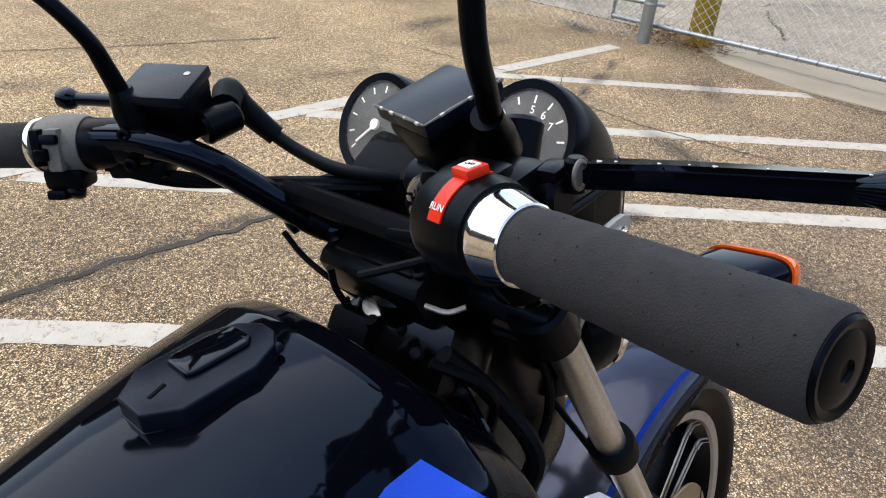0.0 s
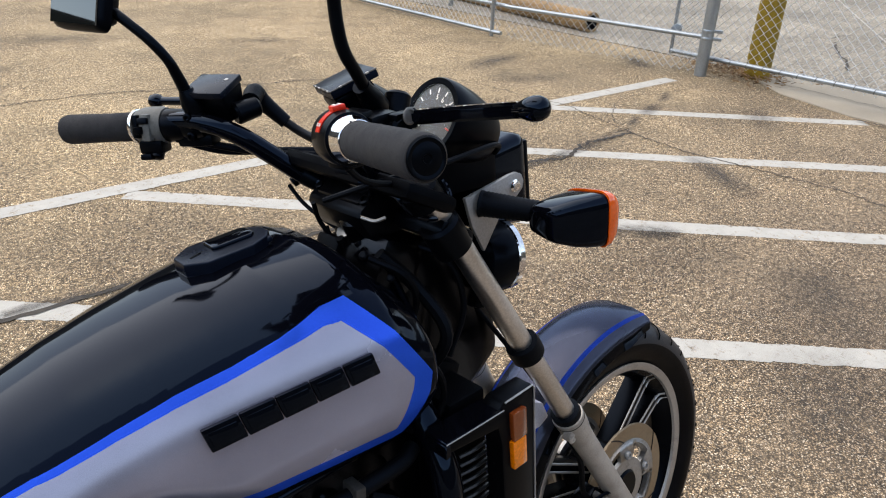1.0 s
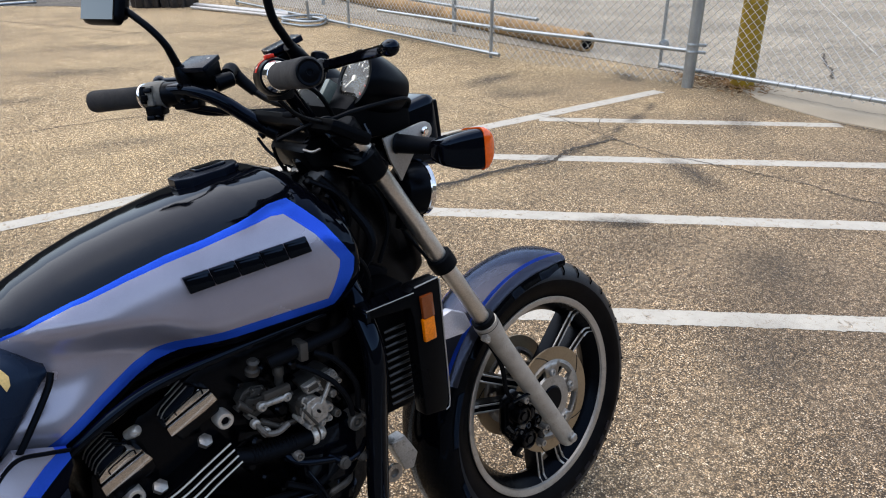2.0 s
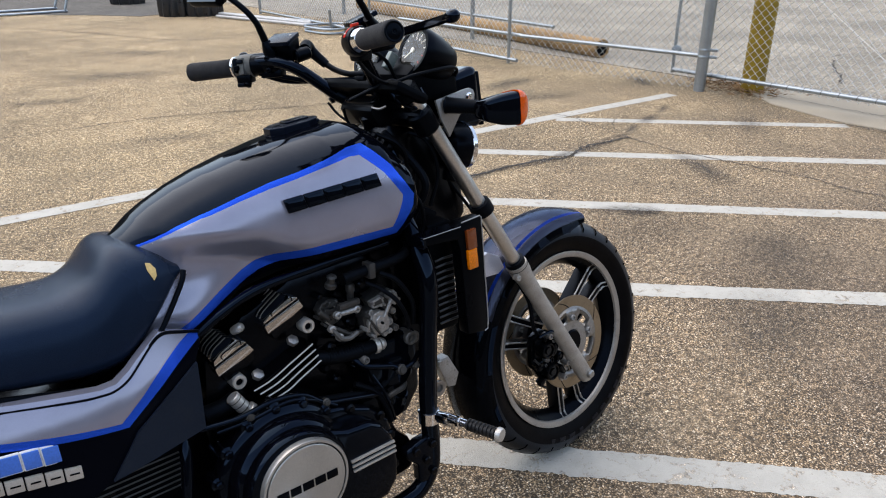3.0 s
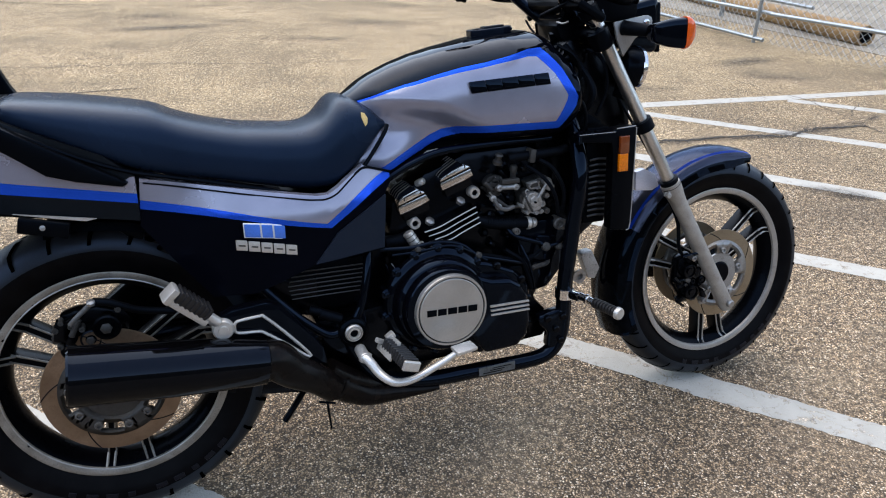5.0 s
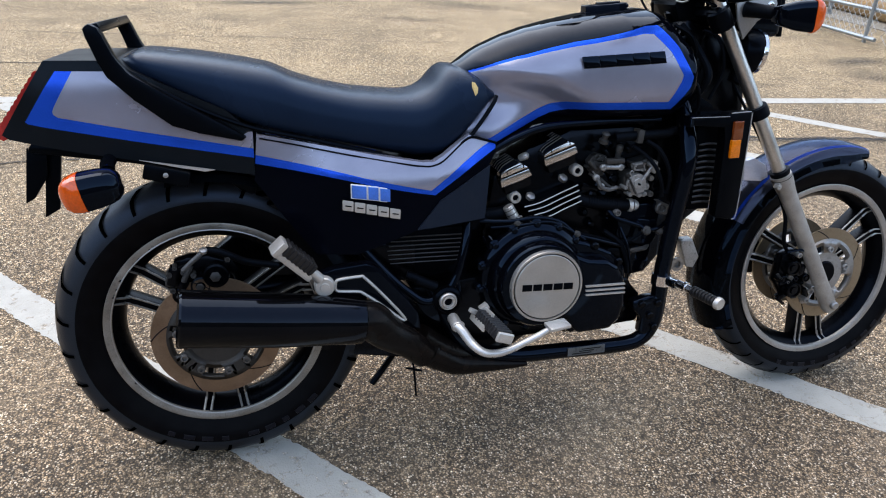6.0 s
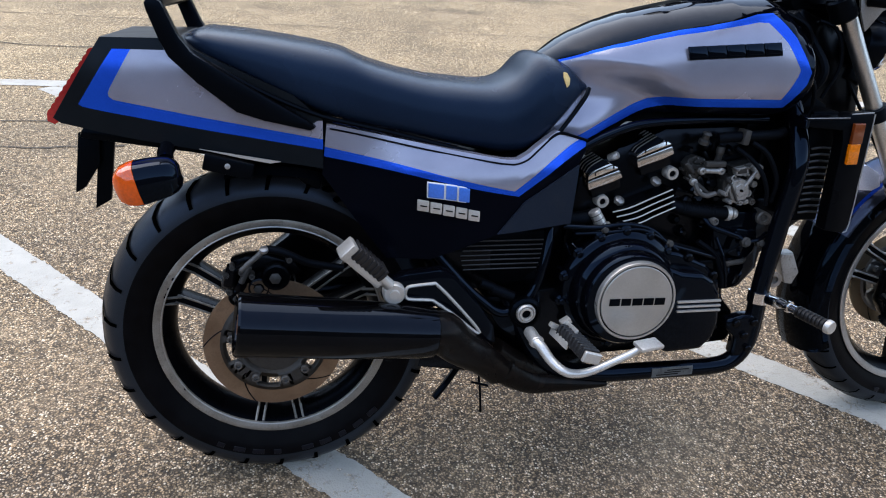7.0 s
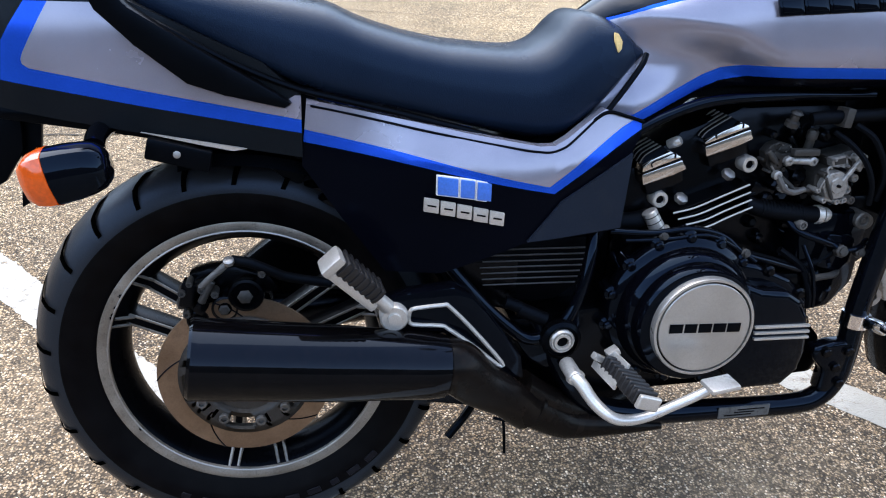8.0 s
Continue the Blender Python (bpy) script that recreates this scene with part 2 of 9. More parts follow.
STONES = [(0.08, 0.054, 0.032), (0.38, 0.250, 0.140), (0.20, 0.132, 0.076), (0.58, 0.415, 0.27), (0.28, 0.190, 0.115), (0.90, 0.74, 0.56)]
ASPHALT = ground_surface("worn_tan_asphalt", STONES, (0.052, 0.036, 0.023), (0.17, 0.124, 0.083), 200.0, 1.6, 0.9, far_pale=True)
LINEPAINT = ground_surface("worn_white_line_paint", STONES, (0.09, 0.075, 0.06), (0.3, 0.27, 0.22), 215.0, 1.6, 0.4, 0.035, (0.44, 0.418, 0.372))
ROADGREY = ground_surface("grey_road_asphalt", [(0.20, 0.172, 0.135), (0.40, 0.345, 0.27), (0.27, 0.232, 0.182), (0.50, 0.43, 0.34)], (0.15, 0.129, 0.10), (0.225, 0.194, 0.152), 60.0, 0.7, 0.5)
# the far shade on the asphalt, put into darker stone colours
SHADEDASPHALT = ground_surface("shaded_far_asphalt", [(0.06, 0.054, 0.047), (0.16, 0.14, 0.12), (0.10, 0.088, 0.075), (0.22, 0.195, 0.17)], (0.04, 0.036, 0.03), (0.09, 0.08, 0.07), 90.0, 0.7, 0.5)
CRACKTAR = surface("dark_crack", (0.045, 0.037, 0.029), 0.95, fine=60, bump=0.4, broad=12, broad_amount=0.3)
LEFTSW = surface("faded_switch_plastic", (0.10, 0.10, 0.092), 0.55, bump=0.1, dirt=(0.03, 0.03, 0.03), dirt_amount=0.6)
GLASSPALE = surface("pale_translucent_plastic", (0.10, 0.135, 0.13), 0.3, bump=0.0)
# the same amber lens, painted darker where it returns less light
REFLDIM = surface("amber_lens_dimmed", (0.17, 0.032, 0.006), 0.15, coat=0.6, fine=250, bump=0.15)
RADFIN = surface("radiator_fin_metal", (0.025, 0.025, 0.026), 0.4, metal=0.4, bump=0.05)
STICKER = surface("worn_sticker", (0.09, 0.095, 0.095), 0.5, bump=0.0, dirt=(0.02, 0.02, 0.02), dirt_amount=0.9, broad=25)
HEADCHROME = surface("polished_head_cover", (0.56, 0.56, 0.57), 0.15, metal=1.0, bump=0.03, dirt=(0.15, 0.12, 0.1), dirt_amount=0.25)
CARBDARK = surface("sooty_aluminium", (0.045, 0.043, 0.041), 0.5, metal=0.5, fine=260, bump=0.3, dirt=(0.015, 0.012, 0.01), dirt_amount=0.6)
EXH = surface("black_exhaust_enamel", (0.0045, 0.0036, 0.0034), 0.25, bump=0.06, dirt=(0.022, 0.013, 0.009), dirt_amount=0.5, spec=0.10)

# the tank's grey paint, its colour darkened for the weaker light it reflects
FENDERDIM = surface("dimmed_grey_fender_paint", (0.075, 0.087, 0.130), 0.16, metal=0.7, bump=0.0, fine=1800, fine_amount=0.08, spec=0.4, sheen=(0.6, 0.75, 1.0))
MUFFLER = surface("black_exhaust_gloss", (0.0014, 0.0013, 0.0016), 0.06, bump=0.03, fine=200, broad=20, broad_amount=0.3, dirt=(0.008, 0.005, 0.004), dirt_amount=0.35, spec=0.22, sheen=(0.55, 0.72, 1.0))
REARDISC = surface("rust_tinted_brake_disc", (0.225, 0.15, 0.10), 0.42, metal=0.75, fine=600, bump=0.05, broad=18, broad_amount=0.25, dirt=(0.10, 0.055, 0.035), dirt_amount=0.5)
FENDERBLUE = surface("deep_blue_fender_stripe", (0.0, 0.040, 0.33), 0.2, bump=0.0, spec=0.12, sheen=(0.2, 0.5, 1.0))
STAYPALE = surface("pale_silver_paint", (0.62, 0.62, 0.70), 0.2, metal=0.3, coat=0.3, bump=0.0)
REARLIP = surface("dulled_rim_lip", (0.29, 0.275, 0.25), 0.45, metal=0.8, fine=500, bump=0.08, broad=25, broad_amount=0.3, dirt=(0.06, 0.05, 0.045), dirt_amount=0.6)
SIDEMARK = surface("raised_sidewall_rubber", (0.006, 0.0065, 0.010), 0.4, bump=0.1, spec=0.15)
PEGRUB = surface("dusty_ribbed_rubber", (0.006, 0.006, 0.0075), 0.45, fine=500, bump=0.3, dirt=(0.03, 0.027, 0.025), dirt_amount=0.5)
PALECAST = surface("pale_cast_alloy", (0.62, 0.60, 0.57), 0.30, metal=0.6, fine=400, bump=0.04, broad=25, dirt=(0.3, 0.26, 0.21), dirt_amount=0.4)
RIBEDGE = surface("worn_black_rib_edge", (0.030, 0.027, 0.027), 0.4, bump=0.1, dirt=(0.012, 0.011, 0.011), dirt_amount=0.6, broad=30)
SATINMETAL = surface("satin_black_metal", (0.0028, 0.0045, 0.0095), 0.28, bump=0.05, dirt=(0.006, 0.007, 0.009), dirt_amount=0.3, spec=0.14, sheen=(0.42, 0.66, 1.0))
DARKWALL = surface("dark_plain_wall", (0.05, 0.05, 0.045), 0.9, fine=4, bump=0.3, broad=0.4, broad_amount=0.4)
TAILSATIN = surface("satin_tail_plastic", (0.0045, 0.0056, 0.007), 0.36, bump=0.05, dirt=(0.008, 0.008, 0.009), dirt_amount=0.3, spec=0.14, sheen=(0.6, 0.8, 1.0))
TRIANGLE = surface("satin_blue_black_plastic", (0.0082, 0.0122, 0.0215), 0.36, bump=0.05, dirt=(0.018, 0.020, 0.024), dirt_amount=0.3, spec=0.2, sheen=(0.5, 0.75, 1.0))
RIMBLACK = surface("black_wheel_enamel", (0.0011, 0.0011, 0.0015), 0.28, bump=0.08, fine=500, dirt=(0.005, 0.0042, 0.0036), dirt_amount=0.3, spec=0.07, sheen=(0.5, 0.7, 1.0))
COVERBLACK = surface("black_panel_paint", (0.0012, 0.0015, 0.0034), 0.12, bump=0.0, dirt=(0.003, 0.003, 0.004), dirt_amount=0.2, spec=0.06, sheen=(0.42, 0.66, 1.0))
# dusty tread rubber, its colour lifted for sky light on the shoulder
TREADLIT = surface("tyre_tread_lit", (0.015, 0.016, 0.0185), 0.36, fine=500, bump=0.25, dirt=(0.014, 0.0135, 0.014), dirt_amount=0.5, spec=0.30, sheen=(0.42, 0.66, 1.0))
WIRE = surface("bright_galvanised_wire", (0.52, 0.53, 0.53), 0.4, metal=0.3, bump=0.0)


def stain_surface(name, strength):
    """A soft-edged dirty patch that lets the ground show through."""
    m, t, b = shader(name)
    b.inputs["Base Color"].default_value = (0.06, 0.052, 0.045, 1)
    b.inputs["Roughness"].default_value = 0.85
    co = t.nodes.new("ShaderNodeTexCoord")
    far = t.nodes.new("ShaderNodeVectorMath"); far.operation = "LENGTH"
    t.links.new(co.outputs["Object"], far.inputs[0])
    nz = node(t, "ShaderNodeTexNoise", Scale=6.0, Detail=8.0, Roughness=0.75)
    t.links.new(co.outputs["Object"], nz.inputs["Vector"])
    fade = node(t, "ShaderNodeMapRange", From_Min=0.1, From_Max=1.0, To_Min=strength, To_Max=-0.08)
    t.links.new(far.outputs["Value"], fade.inputs["Value"])
    patch = node(t, "ShaderNodeMapRange", From_Min=0.35, From_Max=0.65, To_Min=0.2, To_Max=1.5)
    t.links.new(nz.outputs["Fac"], patch.inputs["Value"])
    mul = t.nodes.new("ShaderNodeMath"); mul.operation = "MULTIPLY"; mul.use_clamp = True
    t.links.new(fade.outputs["Result"], mul.inputs[0]); t.links.new(patch.outputs["Result"], mul.inputs[1])
    t.links.new(mul.outputs[0], b.inputs["Alpha"])
    return m


STAIN = stain_surface("oil_stain", 0.62)
STAINFAINT = stain_surface("faded_stain", 0.34)
CARBGREY = surface("grey_cast_zinc", (0.34, 0.335, 0.325), 0.4, metal=0.6, fine=260, bump=0.3, dirt=(0.04, 0.036, 0.032), dirt_amount=0.7, broad=30)
DISCSILVER = surface("brushed_disc_cover", (0.43, 0.42, 0.40), 0.3, metal=0.7, fine=900, bump=0.03, broad=14, dirt=(0.22, 0.2, 0.17), dirt_amount=0.25)

# ---- building tools ----
def absorb(bm, tmp, m=None, mi=None):
    """Moves the geometry of tmp into bm."""
    if m is not None:
        bmesh.ops.transform(tmp, matrix=m, verts=tmp.verts)
    if mi is not None:
        for f in tmp.faces:
            f.material_index = mi
    me = bpy.data.meshes.new("tmp")
    tmp.to_mesh(me)
    tmp.free()
    bm.from_mesh(me)
    bpy.data.meshes.remove(me)
    return bm


def part(name, bm, material, parent=None, label="", at=None, sharp=38):
    """Links a bmesh as one mesh object under a thing or a part."""
    bmesh.ops.recalc_face_normals(bm, faces=bm.faces)
    for f in bm.faces:
        f.smooth = True
    for e in bm.edges:
        if len(e.link_faces) == 2 and e.calc_face_angle(0) > radians(sharp):
            e.smooth = False
    me = bpy.data.meshes.new(name)
    bm.to_mesh(me)
    bm.free()
    for mm in material if isinstance(material, (list, tuple)) else [material]:
        me.materials.append(mm)
    ob = new(name, me)
    if parent:
        ob.parent = parent
    if at is not None:
        ob.matrix_basis = at
    if label:
        tagged(ob, label)
    return ob


def B():
    return bmesh.new()


def box(bm, c, s, turn=(0, 0, 0), b=0.003, seg=2, mi=None):
    t = bmesh.new()
    bmesh.ops.create_cube(t, size=1, matrix=Matrix.Diagonal((*s, 1)))
    if b:
        bmesh.ops.bevel(t, geom=t.edges[:], offset=min(b, min(s) * 0.45), segments=seg, affect="EDGES", profile=0.6)
    return absorb(bm, t, pose(*c, *turn), mi)


def basis(d):
    d = Vector(d).normalized()
    u = d.cross(Vector((0, 0, 1)) if abs(d.z) < 0.9 else Vector((1, 0, 0))).normalized()
    return d, u, d.cross(u)


def lathe(bm, p, d, prof, seg=24, mi=None):
    """Turns a profile of (radius, height) round the axis d from p."""
    t = bmesh.new()
    d, u, v = basis(d)
    p = Vector(p)
    rings = []
    for r, h in prof:
        if r < 1e-5:
            rings.append([t.verts.new(p + d * h)])
        else:
            rings.append([t.verts.new(p + d * h + (u * math.cos(a) + v * math.sin(a)) * r) for a in [2 * math.pi * i / seg for i in range(seg)]])
    for a, b in zip(rings, rings[1:]):
        if len(a) == 1 and len(b) == 1:
            continue
        for i in range(seg):
            j = (i + 1) % seg
            if len(a) == 1:
                t.faces.new((a[0], b[j], b[i]))
            elif len(b) == 1:
                t.faces.new((a[i], a[j], b[0]))
            else:
                t.faces.new((a[i], a[j], b[j], b[i]))
    for r in (rings[0], rings[-1]):
        if len(r) > 1:
            t.faces.new(r)
    return absorb(bm, t, None, mi)


def rod(bm, p, q, r, r2=None, seg=18, b=0.0015, mi=None):
    p, q = Vector(p), Vector(q)
    r2 = r if r2 is None else r2
    h = (q - p).length
    b = min(b, h * 0.3, r * 0.5, r2 * 0.5)
    return lathe(bm, p, q - p, [(r - b, 0), (r, b), (r2, h - b), (r2 - b, h)], seg, mi)


def smooth_path(pts, n=6):
    """Points on a curve through pts."""
    P = [Vector(q) for q in pts]
    P = [2 * P[0] - P[1]] + P + [2 * P[-1] - P[-2]]
    out = []
    for a, b, c, d in zip(P, P[1:], P[2:], P[3:]):
        for i in range(n):
            s = i / n
            out.append(0.5 * (2 * b + (c - a) * s + (2 * a - 5 * b + 4 * c - d) * s * s + (3 * b - a - 3 * c + d) * s ** 3))
    return out + [P[-2]]


def tube(bm, pts, r, seg=10, n=6, mi=None):
    """A round tube along a curve; r is one radius or a list of them from end to end."""
    t = bmesh.new()
    P = smooth_path(pts, n)
    rs = r if isinstance(r, (list, tuple)) else (r, r)
    u = None
    rings = []
    for i, q in enumerate(P):
        d = (P[min(i + 1, len(P) - 1)] - P[max(i - 1, 0)]).normalized()
        if u is None:
            u = basis(d)[1]
        u = (u - d * u.dot(d)).normalized()
        v = d.cross(u)
        f = i / (len(P) - 1) * (len(rs) - 1)
        k = min(int(f), len(rs) - 2)
        rad = rs[k] + (rs[k + 1] - rs[k]) * (f - k)
        rings.append([t.verts.new(q + (u * math.cos(a) + v * math.sin(a)) * rad) for a in [2 * math.pi * j / seg for j in range(seg)]])
    for a, b in zip(rings, rings[1:]):
        for i in range(seg):
            j = (i + 1) % seg
            t.faces.new((a[i], a[j], b[j], b[i]))
    t.faces.new(rings[0]); t.faces.new(rings[-1])
    return absorb(bm, t, None, mi)


def prism(bm, poly, y0, y1, b=0.003, seg=2, m=None, mi=None):
    """A polygon in x and z, thick from y0 to y1, with rounded edges."""
    t = bmesh.new()
    f = t.faces.new([t.verts.new((x, y0, z)) for x, z in poly])
    r = bmesh.ops.extrude_face_region(t, geom=[f])
    bmesh.ops.translate(t, vec=(0, y1 - y0, 0), verts=[g for g in r["geom"] if isinstance(g, bmesh.types.BMVert)])
    if b:
        bmesh.ops.bevel(t, geom=t.edges[:], offset=b, segments=seg, affect="EDGES", profile=0.6)
    bmesh.ops.triangulate(t, faces=[f for f in t.faces if len(f.verts) > 4])
    return absorb(bm, t, m, mi)


def slanted(w, h, d, bev):
    """An upright block that leans back, for plain badges."""
    t = bmesh.new()
    box(t, (0, 0, 0), (w, d, h), b=bev)
    for v in t.verts:
        v.co.x -= v.co.z * 0.16
    return t


def inside(poly, x, z):
    hit = False
    for (x0, z0), (x1, z1) in zip(poly, poly[1:] + poly[:1]):
        if (z0 > z) != (z1 > z) and x < (x1 - x0) * (z - z0) / (z1 - z0) + x0:
            hit = not hit
    return hit


def paint(bm, regions):
    """Cuts the surface along the edges of side-view polygons and gives their faces a material each."""
    for poly, _ in regions:
        for (x0, z0), (x1, z1) in zip(poly, poly[1:] + poly[:1]):
            bmesh.ops.bisect_plane(bm, geom=bm.verts[:] + bm.edges[:] + bm.faces[:], plane_co=(x0, 0, z0), plane_no=(z1 - z0, 0, x0 - x1), dist=1e-5)
    for f in bm.faces:
        c = f.calc_center_median()
        for poly, k in regions:
            if inside(poly, c.x, c.z):
                f.material_index = k


def shell(poly, depth, thick, regions=(), grid=0.025, side=-1):
    """A moulded side panel: a side-view outline whose outer face stands depth(x, z) from the middle plane."""
    t = bmesh.new()
    t.faces.new([t.verts.new((x, 0, z)) for x, z in poly])
    paint(t, list(regions))
    for axis in (0, 2):
        lo = min(v.co[axis] for v in t.verts); hi = max(v.co[axis] for v in t.verts)
        k = lo + grid
        while k < hi:
            co = [0, 0, 0]; no = [0, 0, 0]; co[axis] = k; no[axis] = 1
            bmesh.ops.bisect_plane(t, geom=t.verts[:] + t.edges[:] + t.faces[:], plane_co=co, plane_no=no, dist=1e-5)
            k += grid
    for v in t.verts:
        v.co.y = side * depth(v.co.x, v.co.z)
    r = bmesh.ops.extrude_face_region(t, geom=t.faces[:])
    for v in [g for g in r["geom"] if isinstance(g, bmesh.types.BMVert)]:
        v.co.y -= side * thick
    return t


def mirrored(bm, m=None):
    """The same geometry on the other side of the middle plane."""
    t = bm.copy()
    bmesh.ops.transform(t, matrix=Matrix.Diagonal((1, -1, 1, 1)), verts=t.verts)
    return t


def lerp(table, x):
    return float(np.interp(x, [a for a, _ in table], [b for _, b in table]))

# ---- ground, lines, fence ----
gb_ = B()
gb_.faces.new([gb_.verts.new(q) for q in ((-300, -300, 0), (300, -300, 0), (300, 300, 0), (-300, 300, 0))])
tagged(part("ground", gb_, ASPHALT), "worn tan asphalt car park with exposed aggregate", "ground", kind="structure")


def strip(bm, p, q, width, z, rough=0.0055, step=0.011, seed=0):
    """A painted strip with slightly ragged edges, a thin layer proud of the ground."""
    p, q = Vector((*p, 0)), Vector((*q, 0))
    d = (q - p); n = max(2, int(d.length / step)); d.normalize()
    s = Vector((-d.y, d.x, 0))
    rows = []
    for i in range(n + 1):
        c = p.lerp(q, i / n)
        a = width / 2 + rough * (noise.noise(Vector((i * 0.9, seed, 0))) + 0.7 * noise.noise(Vector((i * 2.3, seed, 7))) + noise.noise(Vector((i * 0.13, seed, 4))))
        b = width / 2 + rough * (noise.noise(Vector((i * 0.9, seed + 9.3, 0))) + 0.7 * noise.noise(Vector((i * 2.3, seed + 9.3, 7))) + noise.noise(Vector((i * 0.13, seed + 9.3, 4))))
        rows.append([bm.verts.new(c + s * a + Vector((0, 0, z))), bm.verts.new(c - s * b + Vector((0, 0, z)))])
    for a, b in zip(rows, rows[1:]):
        bm.faces.new((a[0], a[1], b[1], b[0]))


def line(name, p, q, width=0.11, z=0.004, seed=0):
    bm = B()
    strip(bm, p, q, width, z, seed=seed)
    return tagged(part(name, bm, LINEPAINT), "worn white painted parking line on the asphalt", "parking line", "parking lines", "structure")


LINES = [((-2.75, 3.0), (2.2, -2.4)), ((-1.28, 2.93), (3.4, -2.15)), ((0.02, 2.86), (5.0, -2.07)), ((1.6, 2.73), (6.2, -2.0)), ((2.98, 2.66), (7.4, -1.8)), ((4.42, 2.55), (5.93, 1.02))]
for i, (p, q) in enumerate(LINES):
    line("parking_line", p, q, 0.11, 0.0012 if i % 2 else 0.0016, seed=i * 3.1)
line("parking_line", (-6.0, 3.33), (5.9, 2.51), 0.12, 0.0025, seed=31)


def crack(name, pts, width, seed, z=0.0040):
    bm = B()
    P = smooth_path([(x, y, 0) for x, y in pts], 14)
    rows = []
    for i, c in enumerate(P):
        d = (P[min(i + 1, len(P) - 1)] - P[max(i - 1, 0)]).normalized()
        s = Vector((-d.y, d.x, 0))
        k = 0.03 * noise.noise(Vector((i * 0.45, seed, 3))) + 0.012 * noise.noise(Vector((i * 1.7, seed, 8)))
        w = width * (0.55 + 0.6 * abs(noise.noise(Vector((i * 0.6, seed, 1)))))
        rows.append([bm.verts.new(c + s * (k + w / 2) + Vector((0, 0, z))), bm.verts.new(c + s * (k - w / 2) + Vector((0, 0, z)))])
    for a, b in zip(rows, rows[1:]):
        bm.faces.new((a[0], a[1], b[1], b[0]))
    return tagged(part(name, bm, CRACKTAR), "dark irregular crack across the asphalt", "crack", "ground cracks", "structure")


for i, (pts, w) in enumerate([
    ([(0.4, 1.98), (0.9, 1.9), (1.56, 1.88), (2.1, 1.83), (2.76, 1.96), (3.04, 1.91), (3.51, 1.88), (3.7, 1.81), (3.99, 1.90), (4.15, 1.88), (4.41, 1.86)], 0.040),
    ([(4.41, 1.86), (4.37, 1.52), (4.40, 1.17), (4.44, 0.9), (4.47, 0.53), (4.44, 0.36), (4.5, -0.1)], 0.013),
    ([(4.41, 1.86), (4.62, 2.16), (5.10, 2.39), (5.47, 2.27), (6.05, 2.26)], 0.007),
    ([(-3.5, 5.3), (-2.26, 5.1), (-0.46, 4.84), (0.14, 4.82), (1.0, 4.63), (2.0, 4.58), (2.51, 4.42), (3.05, 4.23), (3.8, 4.0)], 0.016),
    ([(-2.4, 2.36), (-1.33, 2.33), (-0.7, 2.33)], 0.014),
    ([(-2.4, 1.9), (-1.21, 1.96), (-0.7, 1.98)], 0.014),
    ([(1.5, 11.6), (2.32, 11.82), (3.1, 10.5), (3.8, 8.9), (4.6, 8.4)], 0.03),
    ([(4.41, 1.86), (4.45, 2.04), (4.50, 2.28), (4.56, 2.52), (4.51, 2.75), (4.49, 3.1), (4.4, 3.6)], 0.011), ([(8.9, 2.45), (8.5, 2.25), (8.1, 2.0), (7.55, 1.78)], 0.03), ([(0.0, 4.0), (-1.2, 3.9), (-2.6, 4.15), (-4.0, 4.3)], 0.02), ([(0.9, 8.2), (-0.8, 8.5), (-2.4, 9.2), (-4.2, 9.6)], 0.035)]):
    crack("crack", pts, w, i * 5.7)
for i, (pts, w) in enumerate([([(8.87, 2.42), (8.17, 2.08), (7.98, 1.95), (7.52, 1.76)], 0.03), ([(8.9, 2.75), (9.03, 2.54), (9.42, 2.49), (9.77, 2.25), (10.2, 1.9)], 0.02), ([(6.487, 2.08), (6.48, 1.72), (6.43, 1.23), (6.42, 0.94), (6.40, 0.2)], 0.010), ([(5.92, 1.08), (5.925, 0.90), (5.925, 0.75), (5.94, 0.2)], 0.03)]):
    crack("crack", pts, w, 90 + i * 3.3, 0.0135)

def stain(x, y, sx, sy, turn, material=None):
    bm = B()
    ring = [bm.verts.new((1.0 * math.cos(a), 1.0 * math.sin(a), 0)) for a in [2 * math.pi * k / 24 for k in range(24)]]
    bm.faces.new(ring)
    tagged(part("oil_stain", bm, material or STAIN, at=pose(x, y, 0.0055, 0, 0, turn) @ Matrix.Diagonal((sx, sy, 1, 1))), "dark faded stain on the asphalt", "stain", "ground stains", "structure")


for x, y, sx, sy, turn in ((4.16, 1.12, 0.42, 0.13, 62), (3.21, 0.97, 0.24, 0.10, -40), (3.25, 0.90, 0.16, 0.07, -30), (5.15, 3.79, 0.5, 0.2, 10), (6.2, 3.05, 0.4, 0.15, 60), (0.2, 6.6, 0.8, 0.22, 5)):
    stain(x, y, sx, sy, turn)
for x, y, sx, sy, turn in ((0.1, 7.4, 0.50, 0.35, 10), (0.9, 6.9, 0.45, 0.25, -10), (2.4, 6.6, 1.1, 0.35, -25), (1.5, 5.7, 0.8, 0.25, -20), (3.0, 8.0, 1.0, 0.35, -30), (1.9, 3.9, 0.6, 0.25, -15), (3.9, 5.6, 0.7, 0.22, -30), (3.3, 0.2, 0.5, 0.3, 40), (2.6, -0.1, 0.5, 0.3, 20), (5.4, 1.5, 0.6, 0.2, 30), (4.9, 3.2, 0.6, 0.2, -20), (3.6, 3.1, 0.5, 0.15, -10)):
    stain(x, y, sx, sy, turn, STAINFAINT)
random.seed(8)
